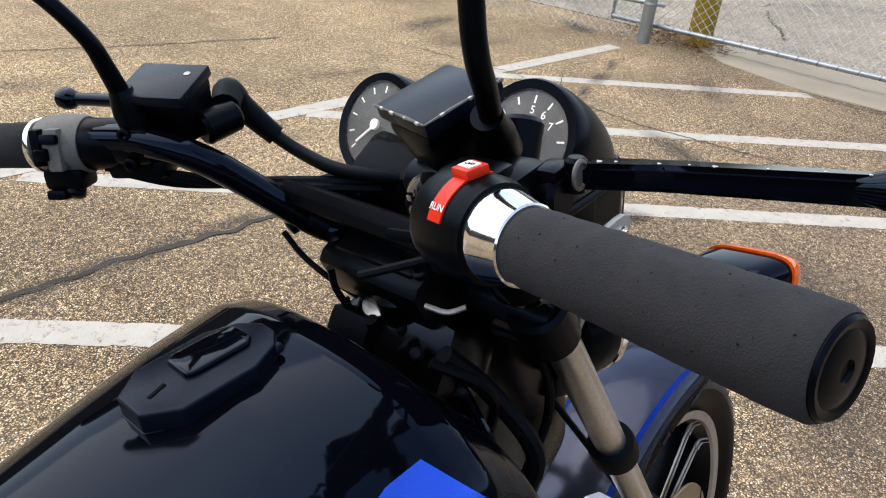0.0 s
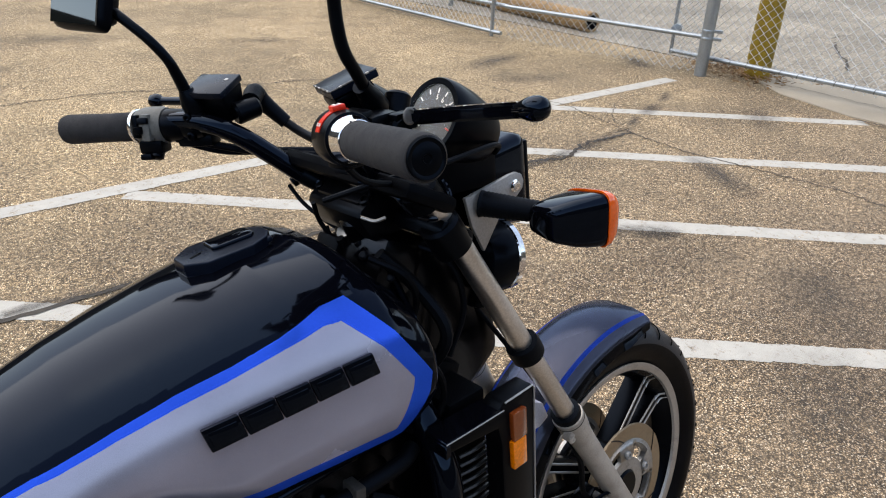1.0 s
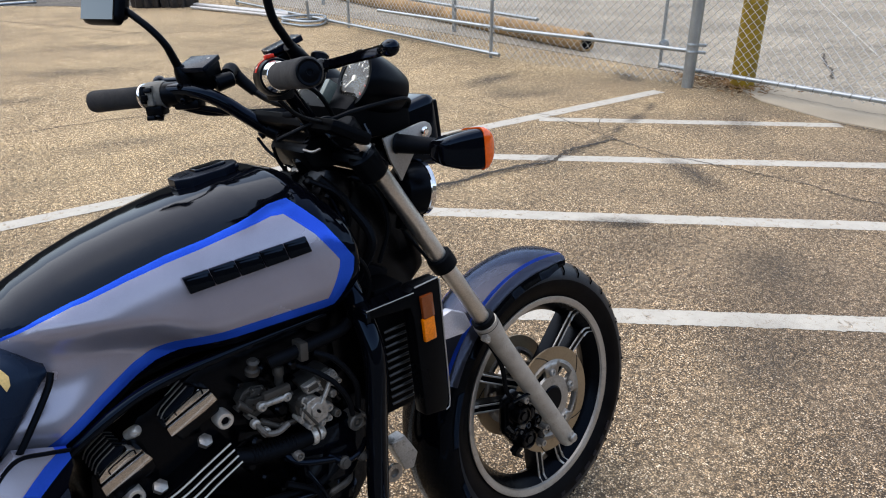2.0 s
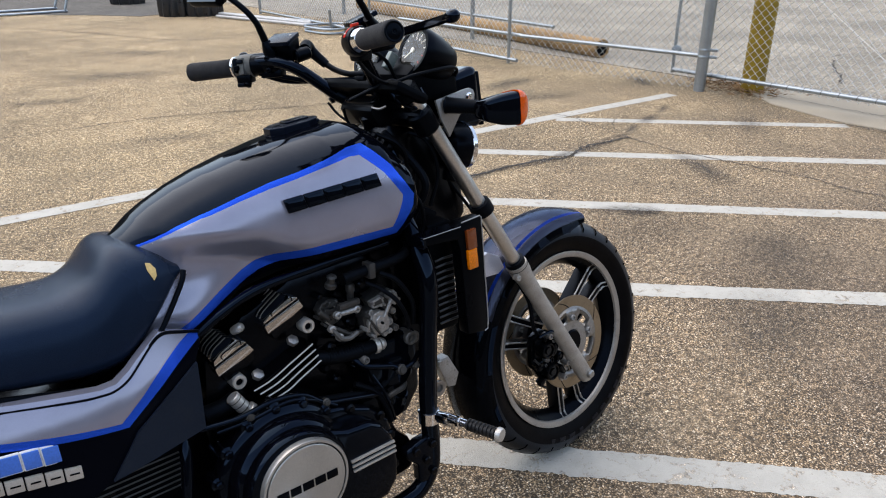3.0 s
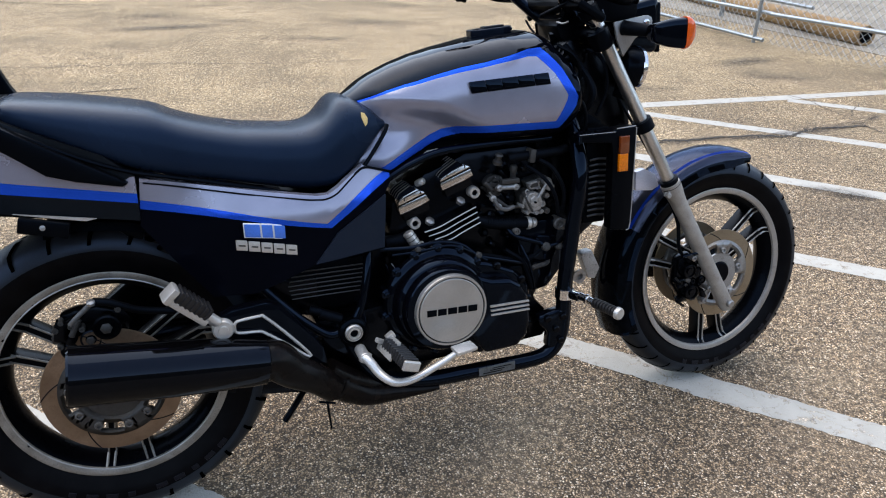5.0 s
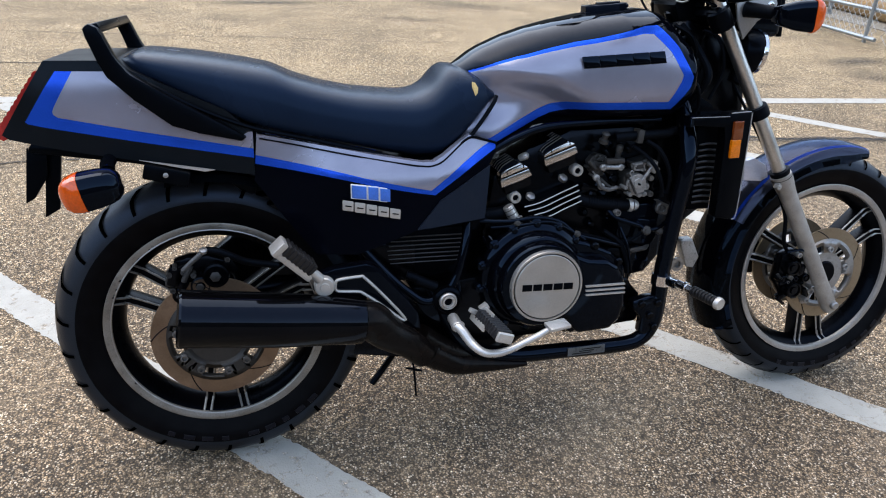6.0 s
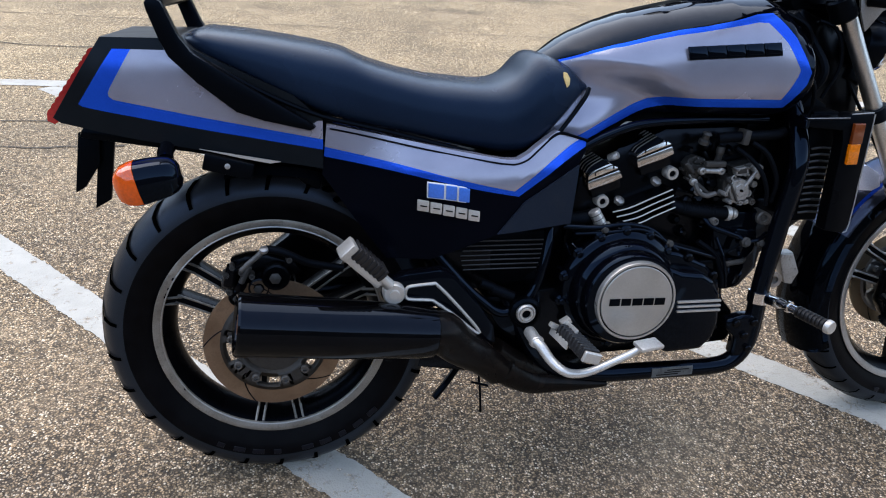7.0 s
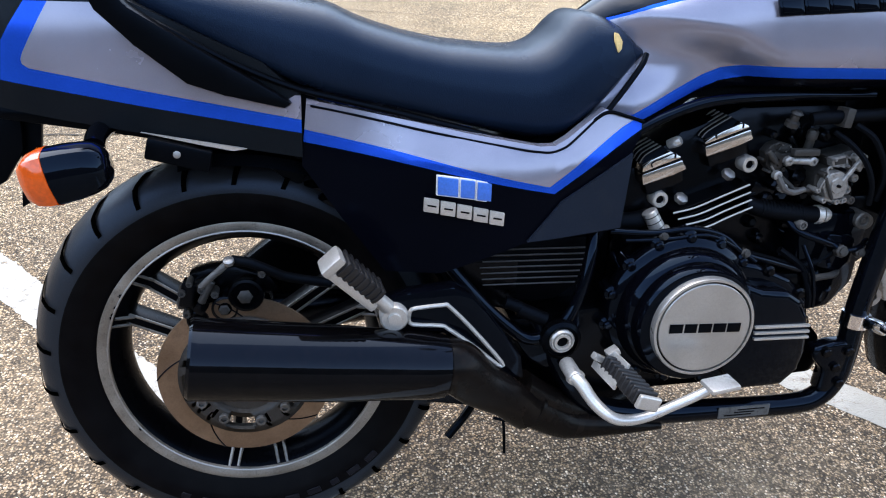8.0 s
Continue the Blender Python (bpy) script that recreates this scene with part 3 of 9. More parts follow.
for (x0, y0), (x1, y1), n in (((2.70, 1.94), (3.60, 1.86), 5), ((3.60, 1.86), (4.45, 1.90), 4), ((4.45, 1.90), (5.5, 2.28), 3), ((0.4, 1.97), (1.6, 1.88), 6), ((1.6, 1.88), (2.70, 1.92), 4)):
    for k in range(n):
        f = (k + 0.5) / n
        stain(x0 + (x1 - x0) * f, y0 + (y1 - y0) * f + random.uniform(-0.03, 0.03), random.uniform(0.16, 0.26), random.uniform(0.045, 0.085), math.degrees(math.atan2(y1 - y0, x1 - x0)) + random.uniform(-8, 8))

bm = B()
box(bm, (55.75, 4.0, -0.004), (98, 120, 0.02), b=0)
tagged(part("road", bm, ROADGREY), "grey worn road surface behind the fence", "road", kind="structure")
bm = B(); strip(bm, (16.8, 6.19), (9.17, 1.97), 0.020, 0.012, seed=51)
tagged(part("road_line", bm, LINEPAINT), "thin white line painted on the road", "road line", kind="structure")
bm = B()
prism(bm, [(5.96, -9.0), (6.80, -9.0), (6.80, 1.95), (6.50, 2.10), (6.20, 1.75), (6.00, 1.15)], -0.008, 0.02, 0.002, 1, m=pose(0, 0, 0, -90, 0, 0))
tagged(part("pavement", bm, CONCRETE), "pale concrete apron along the fence", "concrete strip", kind="structure")
# flat dark sheet that paints the shade over the far ground
bm = B(); prism(bm, [(-14, 26.0), (2.4, 14.4), (2.9, 13.75), (3.85, 12.95), (4.5, 12.1), (5.4, 12.3), (6.4, 13.5), (6.4, 44.0), (-14, 44)], -0.006, 0.02, 0.001, 1, m=pose(0, 0, 0, -90, 0, 0))
tagged(part("pavement_shaded", bm, SHADEDASPHALT), "far asphalt sheet painted dark grey where shade lies on the lot", "asphalt", kind="structure")


def chainlink(bm, p, q, z0, z1, cell=0.076, r=0.0029):
    """Zigzag wires that interlock into diamonds, hung in the upright plane from p to q."""
    p, q = Vector((*p, 0)), Vector((*q, 0))
    d = q - p; L = d.length; d.normalize()
    s = Vector((-d.y, d.x, 0))
    n = int(L / cell); rows = int((z1 - z0) / (cell / 2))
    for i in range(n):
        for even, lean in ((-0.03, 0.003), (1.03, -0.003)):
            prev = None
            for j in range(rows + 1):
                x = (i + (0.5 if j % 2 else even)) * cell + cell * 0.25
                c = p + d * x + Vector((0, 0, z0 + j * cell / 2)) + s * (lean if j % 2 else -lean)
                ring = [bm.verts.new(c + d * (r * math.cos(a)) + s * (r * math.sin(a))) for a in (0.5, 2.6, 4.7)]
                if prev:
                    for k in range(3):
                        bm.faces.new((prev[k], prev[(k + 1) % 3], ring[(k + 1) % 3], ring[k]))
                prev = ring


def fence(label, p, q, z0=0.02, z1=1.8, posts=(), rails=(), gate=False):
    root = new("chain_link_fence")
    root.location = (p[0], p[1], 0)
    tagged(root, label, "fence", "fence panels")
    o = Vector((p[0], p[1], 0)); e = Vector((q[0] - p[0], q[1] - p[1], 0))
    bm = B(); chainlink(bm, (0, 0), (e.x, e.y), z0, z1)
    part("wire_mesh", bm, WIRE, root, "thin galvanised diamond wire mesh")
    for f, r, h in posts:
        bm = B(); c = e * f
        lathe(bm, (c.x, c.y, -0.05), (0, 0, 1), [(r, 0), (r, h), (r * 1.15, h), (r * 1.15, h + 0.02), (0.0, h + 0.05)], 16)
        part("post", bm, GALV, root)
    for z, r in rails:
        bm = B(); rod(bm, (0, 0, z), (e.x, e.y, z), r, seg=12)
        part("rail", bm, GALV, root)
    return root


POST = (6.235, 2.45)
gate_panel = fence("galvanised chain-link gate panel with a lower rail", (5.96, 4.46), POST, 0.02, 1.8, [(1.0, 0.050, 2.0)], [(0.31, 0.019), (1.78, 0.019)])
bm = B(); rod(bm, (0.03, 0.0, 0.31), (0.02, 2.2, 0.31), 0.019, seg=12)
part("rail", bm, GALV, gate_panel)
low_fence = fence("galvanised chain-link fence panel with a ground-level rail", (6.345, 2.82), (6.31, -2.4), 0.09, 1.9, [(1.0, 0.035, 1.9)], [(0.13, 0.019), (1.88, 0.019)])
for k in range(34):
    bm = B(); lathe(bm, (-0.035 * (k + 3) / 37, -0.14 * (k + 3), 0.13), (0, 1, 0.25), [(0.0195, -0.003), (0.0215, 0), (0.0195, 0.003)], 10)
    part("tie_wire", bm, DULLALLOY, low_fence)
fence("galvanised chain-link gate panel standing ajar", (5.96, 4.50), (6.3, 11.2), 0.05, 1.8, [(0.02, 0.019, 1.8), (0.45, 0.019, 1.8), (1.0, 0.025, 1.9)], [(0.045, 0.02), (1.78, 0.019)])
fence("further chain-link fence panel behind the gate", (6.75, 4.7), (7.6, 12.0), 0.3, 1.8, [(0.22, 0.03, 1.9), (0.75, 0.03, 1.9)], [(0.32, 0.02)])

clamp = new("gate_clamp"); clamp.location = (6.36, 2.83, 0)
tagged(clamp, "galvanised gate latch clamp on the fence post", "latch")
bm = B(); lathe(bm, (-0.02, -0.03, 0.31), (0.9, 0.45, 0), [(0.02, 0), (0.045, 0.005), (0.045, 0.03), (0.02, 0.035)], 16)
part("latch_disc", bm, GALV, clamp)
bm = B(); rod(bm, (0, 0, 0.10), (0, 0, 1.7), 0.015, seg=12)
part("latch_bar", bm, GALV, clamp)
for z in (0.29, 0.35):
    bm = B(); lathe(bm, (-0.125, -0.38, z), (0, 0, 1), [(0.05, 0), (0.052, 0.004), (0.052, 0.022), (0.05, 0.026)], 16)
    box(bm, (-0.10, -0.455, z + 0.013), (0.03, 0.07, 0.024), (0, 0, 20), 0.004)
    part("band", bm, GALV, clamp)

bm = B(); lathe(bm, (6.58, 2.13, -0.02), (0, 0, 1), [(0.10, 0), (0.098, 0.5), (0.097, 1.5), (0.07, 1.53), (0.0, 1.54)], 28)
tagged(part("bollard_post", bm, WOOD), "weathered mustard-yellow painted bollard post behind the fence", "post")
bm = B(); lathe(bm, (7.02, 4.2, 0.105), (0.16, 1, 0.0), [(0.075, 0.0), (0.08, -0.012), (0.105, -0.012), (0.108, 0.0), (0.106, 3.0), (0.104, 6.5), (0.06, 6.52)], 28)
lathe(bm, (7.02, 4.2, 0.105), (0.16, 1, 0.0), [(0.0, -0.004), (0.079, -0.004)], 28, mi=1)
tagged(part("round_log", bm, [LOG, SATIN]), "long tan round log lying behind the fence", "log")
bm = B()
random.seed(4)
for i in range(420):
    a = random.gauss(0, 1); b = random.gauss(0, 1)
    box(bm, (6.55 + 0.16 * a + 0.05 * b, 2.3 + 0.22 * b, 0.03 + 0.01 * random.random()), (0.03 + 0.02 * random.random(), 0.012, 0.0015), (random.uniform(-30, 30), random.uniform(-30, 30), random.uniform(0, 360)), 0)
tagged(part("dry_leaves", bm, LEAF), "dry brown leaves and straw round the post", "leaves", kind="stuff")

# far clutter along the lot's edge
poles = [((5.58, 11.5), (6.10, 9.1), 0.024), ((5.42, 11.05), (6.0, 8.75), 0.022), ((5.66, 11.4), (6.22, 9.2), 0.024), ((5.50, 10.9), (5.92, 9.0), 0.018)]
for p, q, r in poles:
    bm = B(); rod(bm, (*p, r + 0.01), (*q, r + 0.01), r, seg=12)
    tagged(part("plastic_pipe", bm, WHITEPIPE), "white plastic pipe lying on the asphalt", "pipe", "pipes on the ground")
loop_ = new("metal_frame"); loop_.location = (5.95, 8.25, 0)
tagged(loop_, "pale bent steel frame lying on the asphalt", "frame")
for dz in (0.02, 0.075):
    bm = B(); tube(bm, [(-0.33, 0.18, dz), (-0.28, -0.25, dz), (-0.10, -0.36, dz), (0.16, -0.16, dz), (0.30, 0.14, dz), (0.22, 0.30, dz), (-0.2, 0.36, dz), (-0.33, 0.18, dz)], 0.016, 8)
    part("frame_tube", bm, GALV, loop_)
bm = B(); rod(bm, (0.02, 0.05, 0.0), (0.0, 0.05, 0.30), 0.02, seg=10)
part("frame_tube", bm, GALV, loop_)
for k, (x, y) in enumerate([(5.08, 11.86), (5.44, 11.62), (5.15, 14.7)]):
    bm = B()
    prof = [(0.30, 0.0), (0.31, 0.10), (0.29, 0.30), (0.25, 0.48), (0.17, 0.58), (0.06, 0.62)]
    rows = []
    for r_, z in prof:
        rows.append([bm.verts.new(((r_ + 0.034 * math.sin(11 * a + k) + 0.022 * noise.noise(Vector((4 * math.cos(a), 4 * math.sin(a), z * 5 + k * 9)))) * math.cos(a), 0.85 * (r_ + 0.034 * math.sin(11 * a + k) + 0.022 * noise.noise(Vector((4 * math.sin(a), k, z * 4)))) * math.sin(a), z)) for a in [2 * math.pi * i / 88 for i in range(88)]])
    for a, b in zip(rows, rows[1:]):
        for i in range(88):
            bm.faces.new((a[i], a[(i + 1) % 88], b[(i + 1) % 88], b[i]))
    bm.faces.new(rows[0]); bm.faces.new(rows[-1])
    bmesh.ops.recalc_face_normals(bm, faces=bm.faces[:])
    tagged(part("folded_tarp", bm, TARP, at=pose(x, y, 0)), "bundled dark pleated tarp standing on the ground", "tarp", "dark tarps")
rack = new("bench_rack"); rack.location = (2.6, 13.6, 0)
tagged(rack, "grey tubular steel rack standing on the lot", "rack")
for y in (0.0, 0.7):
    bm = B(); tube(bm, [(-1.4, y, 0.5), (-1.3, y, 0.06), (-1.1, y, 0.03), (0.9, y, 0.03), (1.1, y, 0.08), (1.2, y, 0.5)], 0.022, 8)
    part("rail", bm, GALV, rack)
for x in (-1.35, -0.2, 1.15):
    bm = B(); rod(bm, (x, 0, 0.45), (x, 0.7, 0.45), 0.02, seg=8)
    part("crossbar", bm, GALV, rack)

# plain walls added to close the lot, far outside the view; they darken reflections
for k, (cx_, cy_, sx_, sy_) in enumerate([(10, 46, 110, 0.4), (10, -34, 110, 0.4), (-40, 6, 0.4, 79), (62, 6, 0.4, 79)]):
    bm = B(); box(bm, (cx_, cy_, 5.5), (sx_, sy_, 11.2), b=0)
    tagged(part(("wall_north", "wall_south", "wall_west", "wall_east")[k], bm, DARKWALL), "unseen dark plain wall added to close the lot and darken reflections", "wall", kind="structure")

# ---- motorcycle: x forward, y to its left, z up from the ground ----
bike = tagged(new("motorcycle"), "black, grey and blue motorcycle leaning on its side stand", "motorcycle")
bike.matrix_basis = pose(0, 0, 0, -7.3, 0, 0)

# tank
TOP = [(0.515, 0.865), (0.545, 0.885), (0.575, 0.906), (0.6, 0.919), (0.65, 0.939), (0.7, 0.954), (0.76, 0.967), (0.83, 0.979), (0.9, 0.988), (0.97, 0.990), (0.995, 0.983), (1.015, 0.962), (1.035, 0.940), (1.050, 0.915), (1.058, 0.887), (1.066, 0.850)]
LOW = [(0.515, 0.715), (0.6, 0.700), (0.62, 0.708), (0.66, 0.732), (0.71, 0.755), (0.76, 0.765), (0.85, 0.767), (0.985, 0.768), (1.005, 0.770), (1.030, 0.784), (1.050, 0.806), (1.060, 0.820), (1.066, 0.835)]
WID = [(0.515, 0.125), (0.6, 0.142), (0.7, 0.152), (0.8, 0.164), (0.9, 0.177), (0.98, 0.186), (1.02, 0.186), (1.04, 0.184), (1.055, 0.167), (1.066, 0.125)]


def tank_half(x, t):
    w = lerp(WID, x)
    f = (1 - max(0.0, (t - 0.3) / 0.7) ** 3.0) ** (1 / 2.5) if t > 0.3 else 1 - 0.16 * ((0.3 - t) / 0.3) ** 2
    z = lerp(LOW, x) + t * (lerp(TOP, x) - 0.014 * max(0.0, 1 - (x - 0.55) / 0.45) - lerp(LOW, x))
    crease = 0.884 - 0.20 * (x - 0.58) - 0.05 * max(0.0, (x - 0.72) / 0.14) ** 2
    k = max(0.0, min(1.0, (crease - z) / 0.062)) * max(0.0, min(1.0, (0.915 - x) / 0.17)) * max(0.0, min(1.0, (z - 0.70) / 0.10))
    k = k * k * (3 - 2 * k)
    return max(0.0, w * f - 0.034 * k), z


TS = sorted(set([k / 60 for k in range(0, 49)] + [0.83, 0.85, 0.87, 0.89, 0.905, 0.92, 0.935, 0.95, 0.96, 0.97, 0.98, 0.987, 0.992, 0.997, 1.0]))
bm = B()
rings = []
for i in range(121):
    x = 0.515 + (1.066 - 0.515) * (i / 120)
    half = [tank_half(x, t) for t in TS]
    far = 1 - max(0.012, min(0.105, 0.103 - 0.203 * (x - 0.55))) / lerp(WID, x)
    ring = [bm.verts.new((x, -y, z)) for y, z in half] + [bm.verts.new((x, y * far, z)) for y, z in reversed(half[:-1])]
    rings.append(ring)
for a, b in zip(rings, rings[1:]):
    for i in range(len(a)):
        j = (i + 1) % len(a)
        bm.faces.new((a[i], a[j], b[j], b[i]))
bm.faces.new(rings[0]); bm.faces.new(rings[-1])
BLUE_OUT = [(0.50, 0.838), (0.543, 0.8535), (0.574, 0.865), (0.610, 0.8785), (0.649, 0.8905), (0.67, 0.8955), (0.717, 0.9085), (0.772, 0.9215), (0.825, 0.9300), (0.877, 0.9405), (0.929, 0.9545), (0.958, 0.9570), (0.995, 0.914), (1.033, 0.853), (1.028, 0.832), (0.996, 0.783), (0.776, 0.781), (0.737, 0.773), (0.716, 0.764), (0.594, 0.704), (0.514, 0.66), (0.50, 0.652)]
GREY_IN = [(0.50, 0.834), (0.543, 0.8495), (0.574, 0.861), (0.610, 0.8740), (0.649, 0.8855), (0.67, 0.8895), (0.717, 0.9015), (0.770, 0.9125), (0.817, 0.9200), (0.874, 0.9305), (0.924, 0.9400), (0.942, 0.9395), (0.975, 0.905), (1.007, 0.857), (1.004, 0.845), (0.982, 0.800), (0.763, 0.798), (0.733, 0.793), (0.707, 0.782), (0.588, 0.718), (0.514, 0.676), (0.50, 0.668)]
paint(bm, [(BLUE_OUT, 1), (GREY_IN, 2)])
for f in bm.faces:
    mid = f.calc_center_median()
    if f.material_index == 0 and mid.z < 0.80 - 0.1 * max(0.0, 0.7 - mid.x) and mid.x > 0.53:
        f.material_index = 3
tank = part("fuel_tank", bm, [TANKBLACK, BLUE, GREY, COVERBLACK], bike, "gloss black tank with grey sides outlined in blue", sharp=50)
# raised emblem: plain bar with blocks
ang = 4.5
for k, w in enumerate((0.0352, 0.0352, 0.0352, 0.0352, 0.0340)):
    bm = B()
    for sx_, sz_, dp_ in ((w, 0.0250, 0.006), (w * 0.80, 0.0165, 0.009)):
        absorb(bm, slanted(sx_, sz_, dp_, 0.002), pose(0.8000 + k * 0.0358, -0.1655 - k * 0.0039, 0.8830 + k * 0.0026, -8, -ang, -6.2))
    part("emblem_block", bm, BLACK, tank, "raised black emblem block")
# filler lid
bm = B()
LID = [(-0.043, -0.014), (-0.022, -0.031), (0.030, -0.032), (0.052, -0.022), (0.062, -0.008), (0.062, 0.008), (0.052, 0.022), (0.030, 0.032), (-0.022, 0.031), (-0.043, 0.014)]
FLAT = pose(0, 0, 0, 90, 0, 0) @ Matrix.Diagonal((1, 1, -1, 1))
LIDPOSE = pose(0.891, 0.002, 0.9820, 0, -5, 0)
prism(bm, [(x * 1.03, z * 1.03) for x, z in LID], -0.014, -0.001, 0.002, 2, m=FLAT)
prism(bm, LID, -0.006, 0.0125, 0.0022, 3, m=FLAT)
for y in (-0.020, 0.020):
    rod(bm, (0.050, y, 0.006), (0.058, y * 0.9, 0.006), 0.004, seg=10)
bmesh.ops.transform(bm, matrix=LIDPOSE, verts=bm.verts)
lid_ = part("filler_lid", bm, SATINMETAL, tank, "satin black hinged filler lid")
bm = B()
prism(bm, [(-0.006, -0.006), (0.000, -0.009), (0.040, -0.010), (0.046, -0.004), (0.046, 0.014), (0.040, 0.021), (0.000, 0.021), (-0.006, 0.018)], 0.010, 0.0165, 0.0025, 3, m=FLAT)
bmesh.ops.transform(bm, matrix=LIDPOSE, verts=bm.verts)
part("lid_flap", bm, BLACK, lid_, "gloss black raised lock flap")
bm = B(); box(bm, (-0.024, -0.002, 0.0127), (0.014, 0.0028, 0.0012), (0, 0, 18), 0.0004)
bmesh.ops.transform(bm, matrix=LIDPOSE, verts=bm.verts)
part("key_slot", bm, DULL, lid_, "dark key slot")

# seat
SEAT = [(-0.122, 0.888, 0.880, 0.09), (-0.11, 0.896, 0.868, 0.115), (-0.09, 0.903, 0.855, 0.132), (-0.05, 0.900, 0.838, 0.148), (0.0, 0.895, 0.812, 0.158), (0.05, 0.888, 0.786, 0.163), (0.1, 0.880, 0.762, 0.166), (0.15, 0.870, 0.745, 0.164), (0.19, 0.852, 0.735, 0.160), (0.22, 0.842, 0.729, 0.157), (0.26, 0.831, 0.720, 0.154), (0.315, 0.820, 0.707, 0.153), (0.37, 0.815, 0.695, 0.152), (0.41, 0.812, 0.687, 0.151), (0.437, 0.812, 0.682, 0.150), (0.455, 0.816, 0.681, 0.149), (0.468, 0.822, 0.681, 0.149), (0.482, 0.832, 0.681, 0.150), (0.50, 0.855, 0.687, 0.150), (0.52, 0.869, 0.703, 0.149), (0.545, 0.866, 0.729, 0.147), (0.567, 0.858, 0.756, 0.142), (0.582, 0.847, 0.776, 0.135), (0.595, 0.834, 0.792, 0.127), (0.606, 0.820, 0.806, 0.118)]
SEAT_IN = 0.065      # the far half is narrower than the near one by this
bm = B()
rings = []
xs = np.linspace(SEAT[0][0], SEAT[-1][0], 90)
col = [[(s[0], s[k]) for s in SEAT] for k in (1, 2, 3)]
for x in xs:
    zt, zb, w = (np.mean([lerp(c, min(max(x + o, xs[0]), xs[-1])) for o in (-0.008, -0.004, 0, 0.004, 0.008)]) for c in col)
    half = []
    for k in range(25):
        a = -math.pi / 2 + math.pi * k / 24
        cy, sz = max(0.0, math.cos(a)), math.sin(a)
        n = 0.42 if sz < 0 else 0.52
        zm = zb + (zt - zb) * 0.36
        z = zm + (zt - zm) * abs(sz) ** 0.66 if sz > 0 else zm - (zm - zb) * abs(sz) ** 0.6
        half.append((w * cy ** n * (1 - 0.05 * max(0, -sz)), z))
    rings.append([bm.verts.new((x, -y, z)) for y, z in half] + [bm.verts.new((x, y * (w - SEAT_IN * min(1.0, w / 0.14)) / w, z)) for y, z in reversed(half[1:-1])])
for a, b in zip(rings, rings[1:]):
    for i in range(len(a)):
        j = (i + 1) % len(a)
        bm.faces.new((a[i], a[j], b[j], b[i]))
bm.faces.new(rings[0]); bm.faces.new(rings[-1])
seat = part("seat", bm, VINYL, bike, "stepped black vinyl seat with a small tear", sharp=60)
bm = B()
tube(bm, [(-0.10, -0.152, 0.862), (-0.048, -0.160, 0.836), (0.023, -0.166, 0.799), (0.097, -0.162, 0.768), (0.160, -0.157, 0.751), (0.235, -0.153, 0.733), (0.339, -0.153, 0.707), (0.447, -0.155, 0.679), (0.482, -0.154, 0.679), (0.507, -0.153, 0.690), (0.548, -0.149, 0.732), (0.597, -0.134, 0.792), (0.609, -0.125, 0.812)], 0.0045, 8)
part("seat_edge", bm, SATIN, seat, "black piping along the seat edge")
bm = B()
prism(bm, [(-0.006, -0.014), (0.001, -0.010), (0.006, 0.0), (0.004, 0.012), (-0.002, 0.016), (-0.006, 0.004)], 0, 0.003, 0.001, m=pose(0.559, -0.1395, 0.829, -24, -14, 12))
part("tear", bm, FOAMPATCH, seat, "small tear showing yellow foam")

# side panel, right and left
def side_depth(x, z):
    return 0.152 + 0.045 * math.exp(-((x - 0.40) / 0.17) ** 2) * max(0.0, min(1.0, (0.735 - z) / 0.07)) + 0.004


PANEL = [(0.115, 0.751), (0.234, 0.726), (0.337, 0.706), (0.44, 0.689), (0.463, 0.689), (0.485, 0.699), (0.543, 0.737), (0.600, 0.716), (0.600, 0.698), (0.588, 0.679), (0.580, 0.556), (0.42, 0.548), (0.30, 0.50), (0.22, 0.50), (0.16, 0.58), (0.105, 0.66)]
PB = [(0.10, 0.7125), (0.11, 0.710), (0.455, 0.632), (0.570, 0.712), (0.63, 0.745), (0.63, 0.727), (0.4635, 0.6215), (0.11, 0.6925), (0.10, 0.6945)]
PG = [(0.10, 0.765), (0.30, 0.765), (0.545, 0.765), (0.63, 0.745), (0.570, 0.712), (0.455, 0.632), (0.11, 0.710), (0.10, 0.7125)]
for side in (-1, 1):
    cover = part("side_cover", shell(PANEL, side_depth, 0.02, [(PG, 2), (PB, 1)], 0.03, side), [COVERBLACK, BLUE, GREY], bike, "grey side panel with blue stripe above black", sharp=50)
    if side < 0:
        right_cover = cover
bm = B()
tube(bm, [(x, -side_depth(x, z) - 0.0006, z) for x, z in ((0.120, 0.742), (0.174, 0.731), (0.292, 0.706), (0.404, 0.687), (0.440, 0.682), (0.459, 0.6815), (0.481, 0.688), (0.503, 0.703), (0.525, 0.720), (0.541, 0.732))], 0.0018, 6, 4)
part("panel_groove", bm, DULL, right_cover)
bm = B()
tube(bm, [(0.488, -0.158, 0.696), (0.520, -0.159, 0.717), (0.546, -0.160, 0.733), (0.575, -0.160, 0.727), (0.602, -0.160, 0.719)], 0.0028, 6, 4)
part("panel_joint", bm, DULL, right_cover, "black joint line")
bm = B()
shp = [(0.425, 0.552), (0.578, 0.560), (0.586, 0.674), (0.475, 0.610)]
absorb(bm, shell(shp, lambda x, z: side_depth(x, z) + 0.006, 0.02, (), 0.03))
part("rear_cover", bm, TRIANGLE, right_cover, "satin black triangular cover")
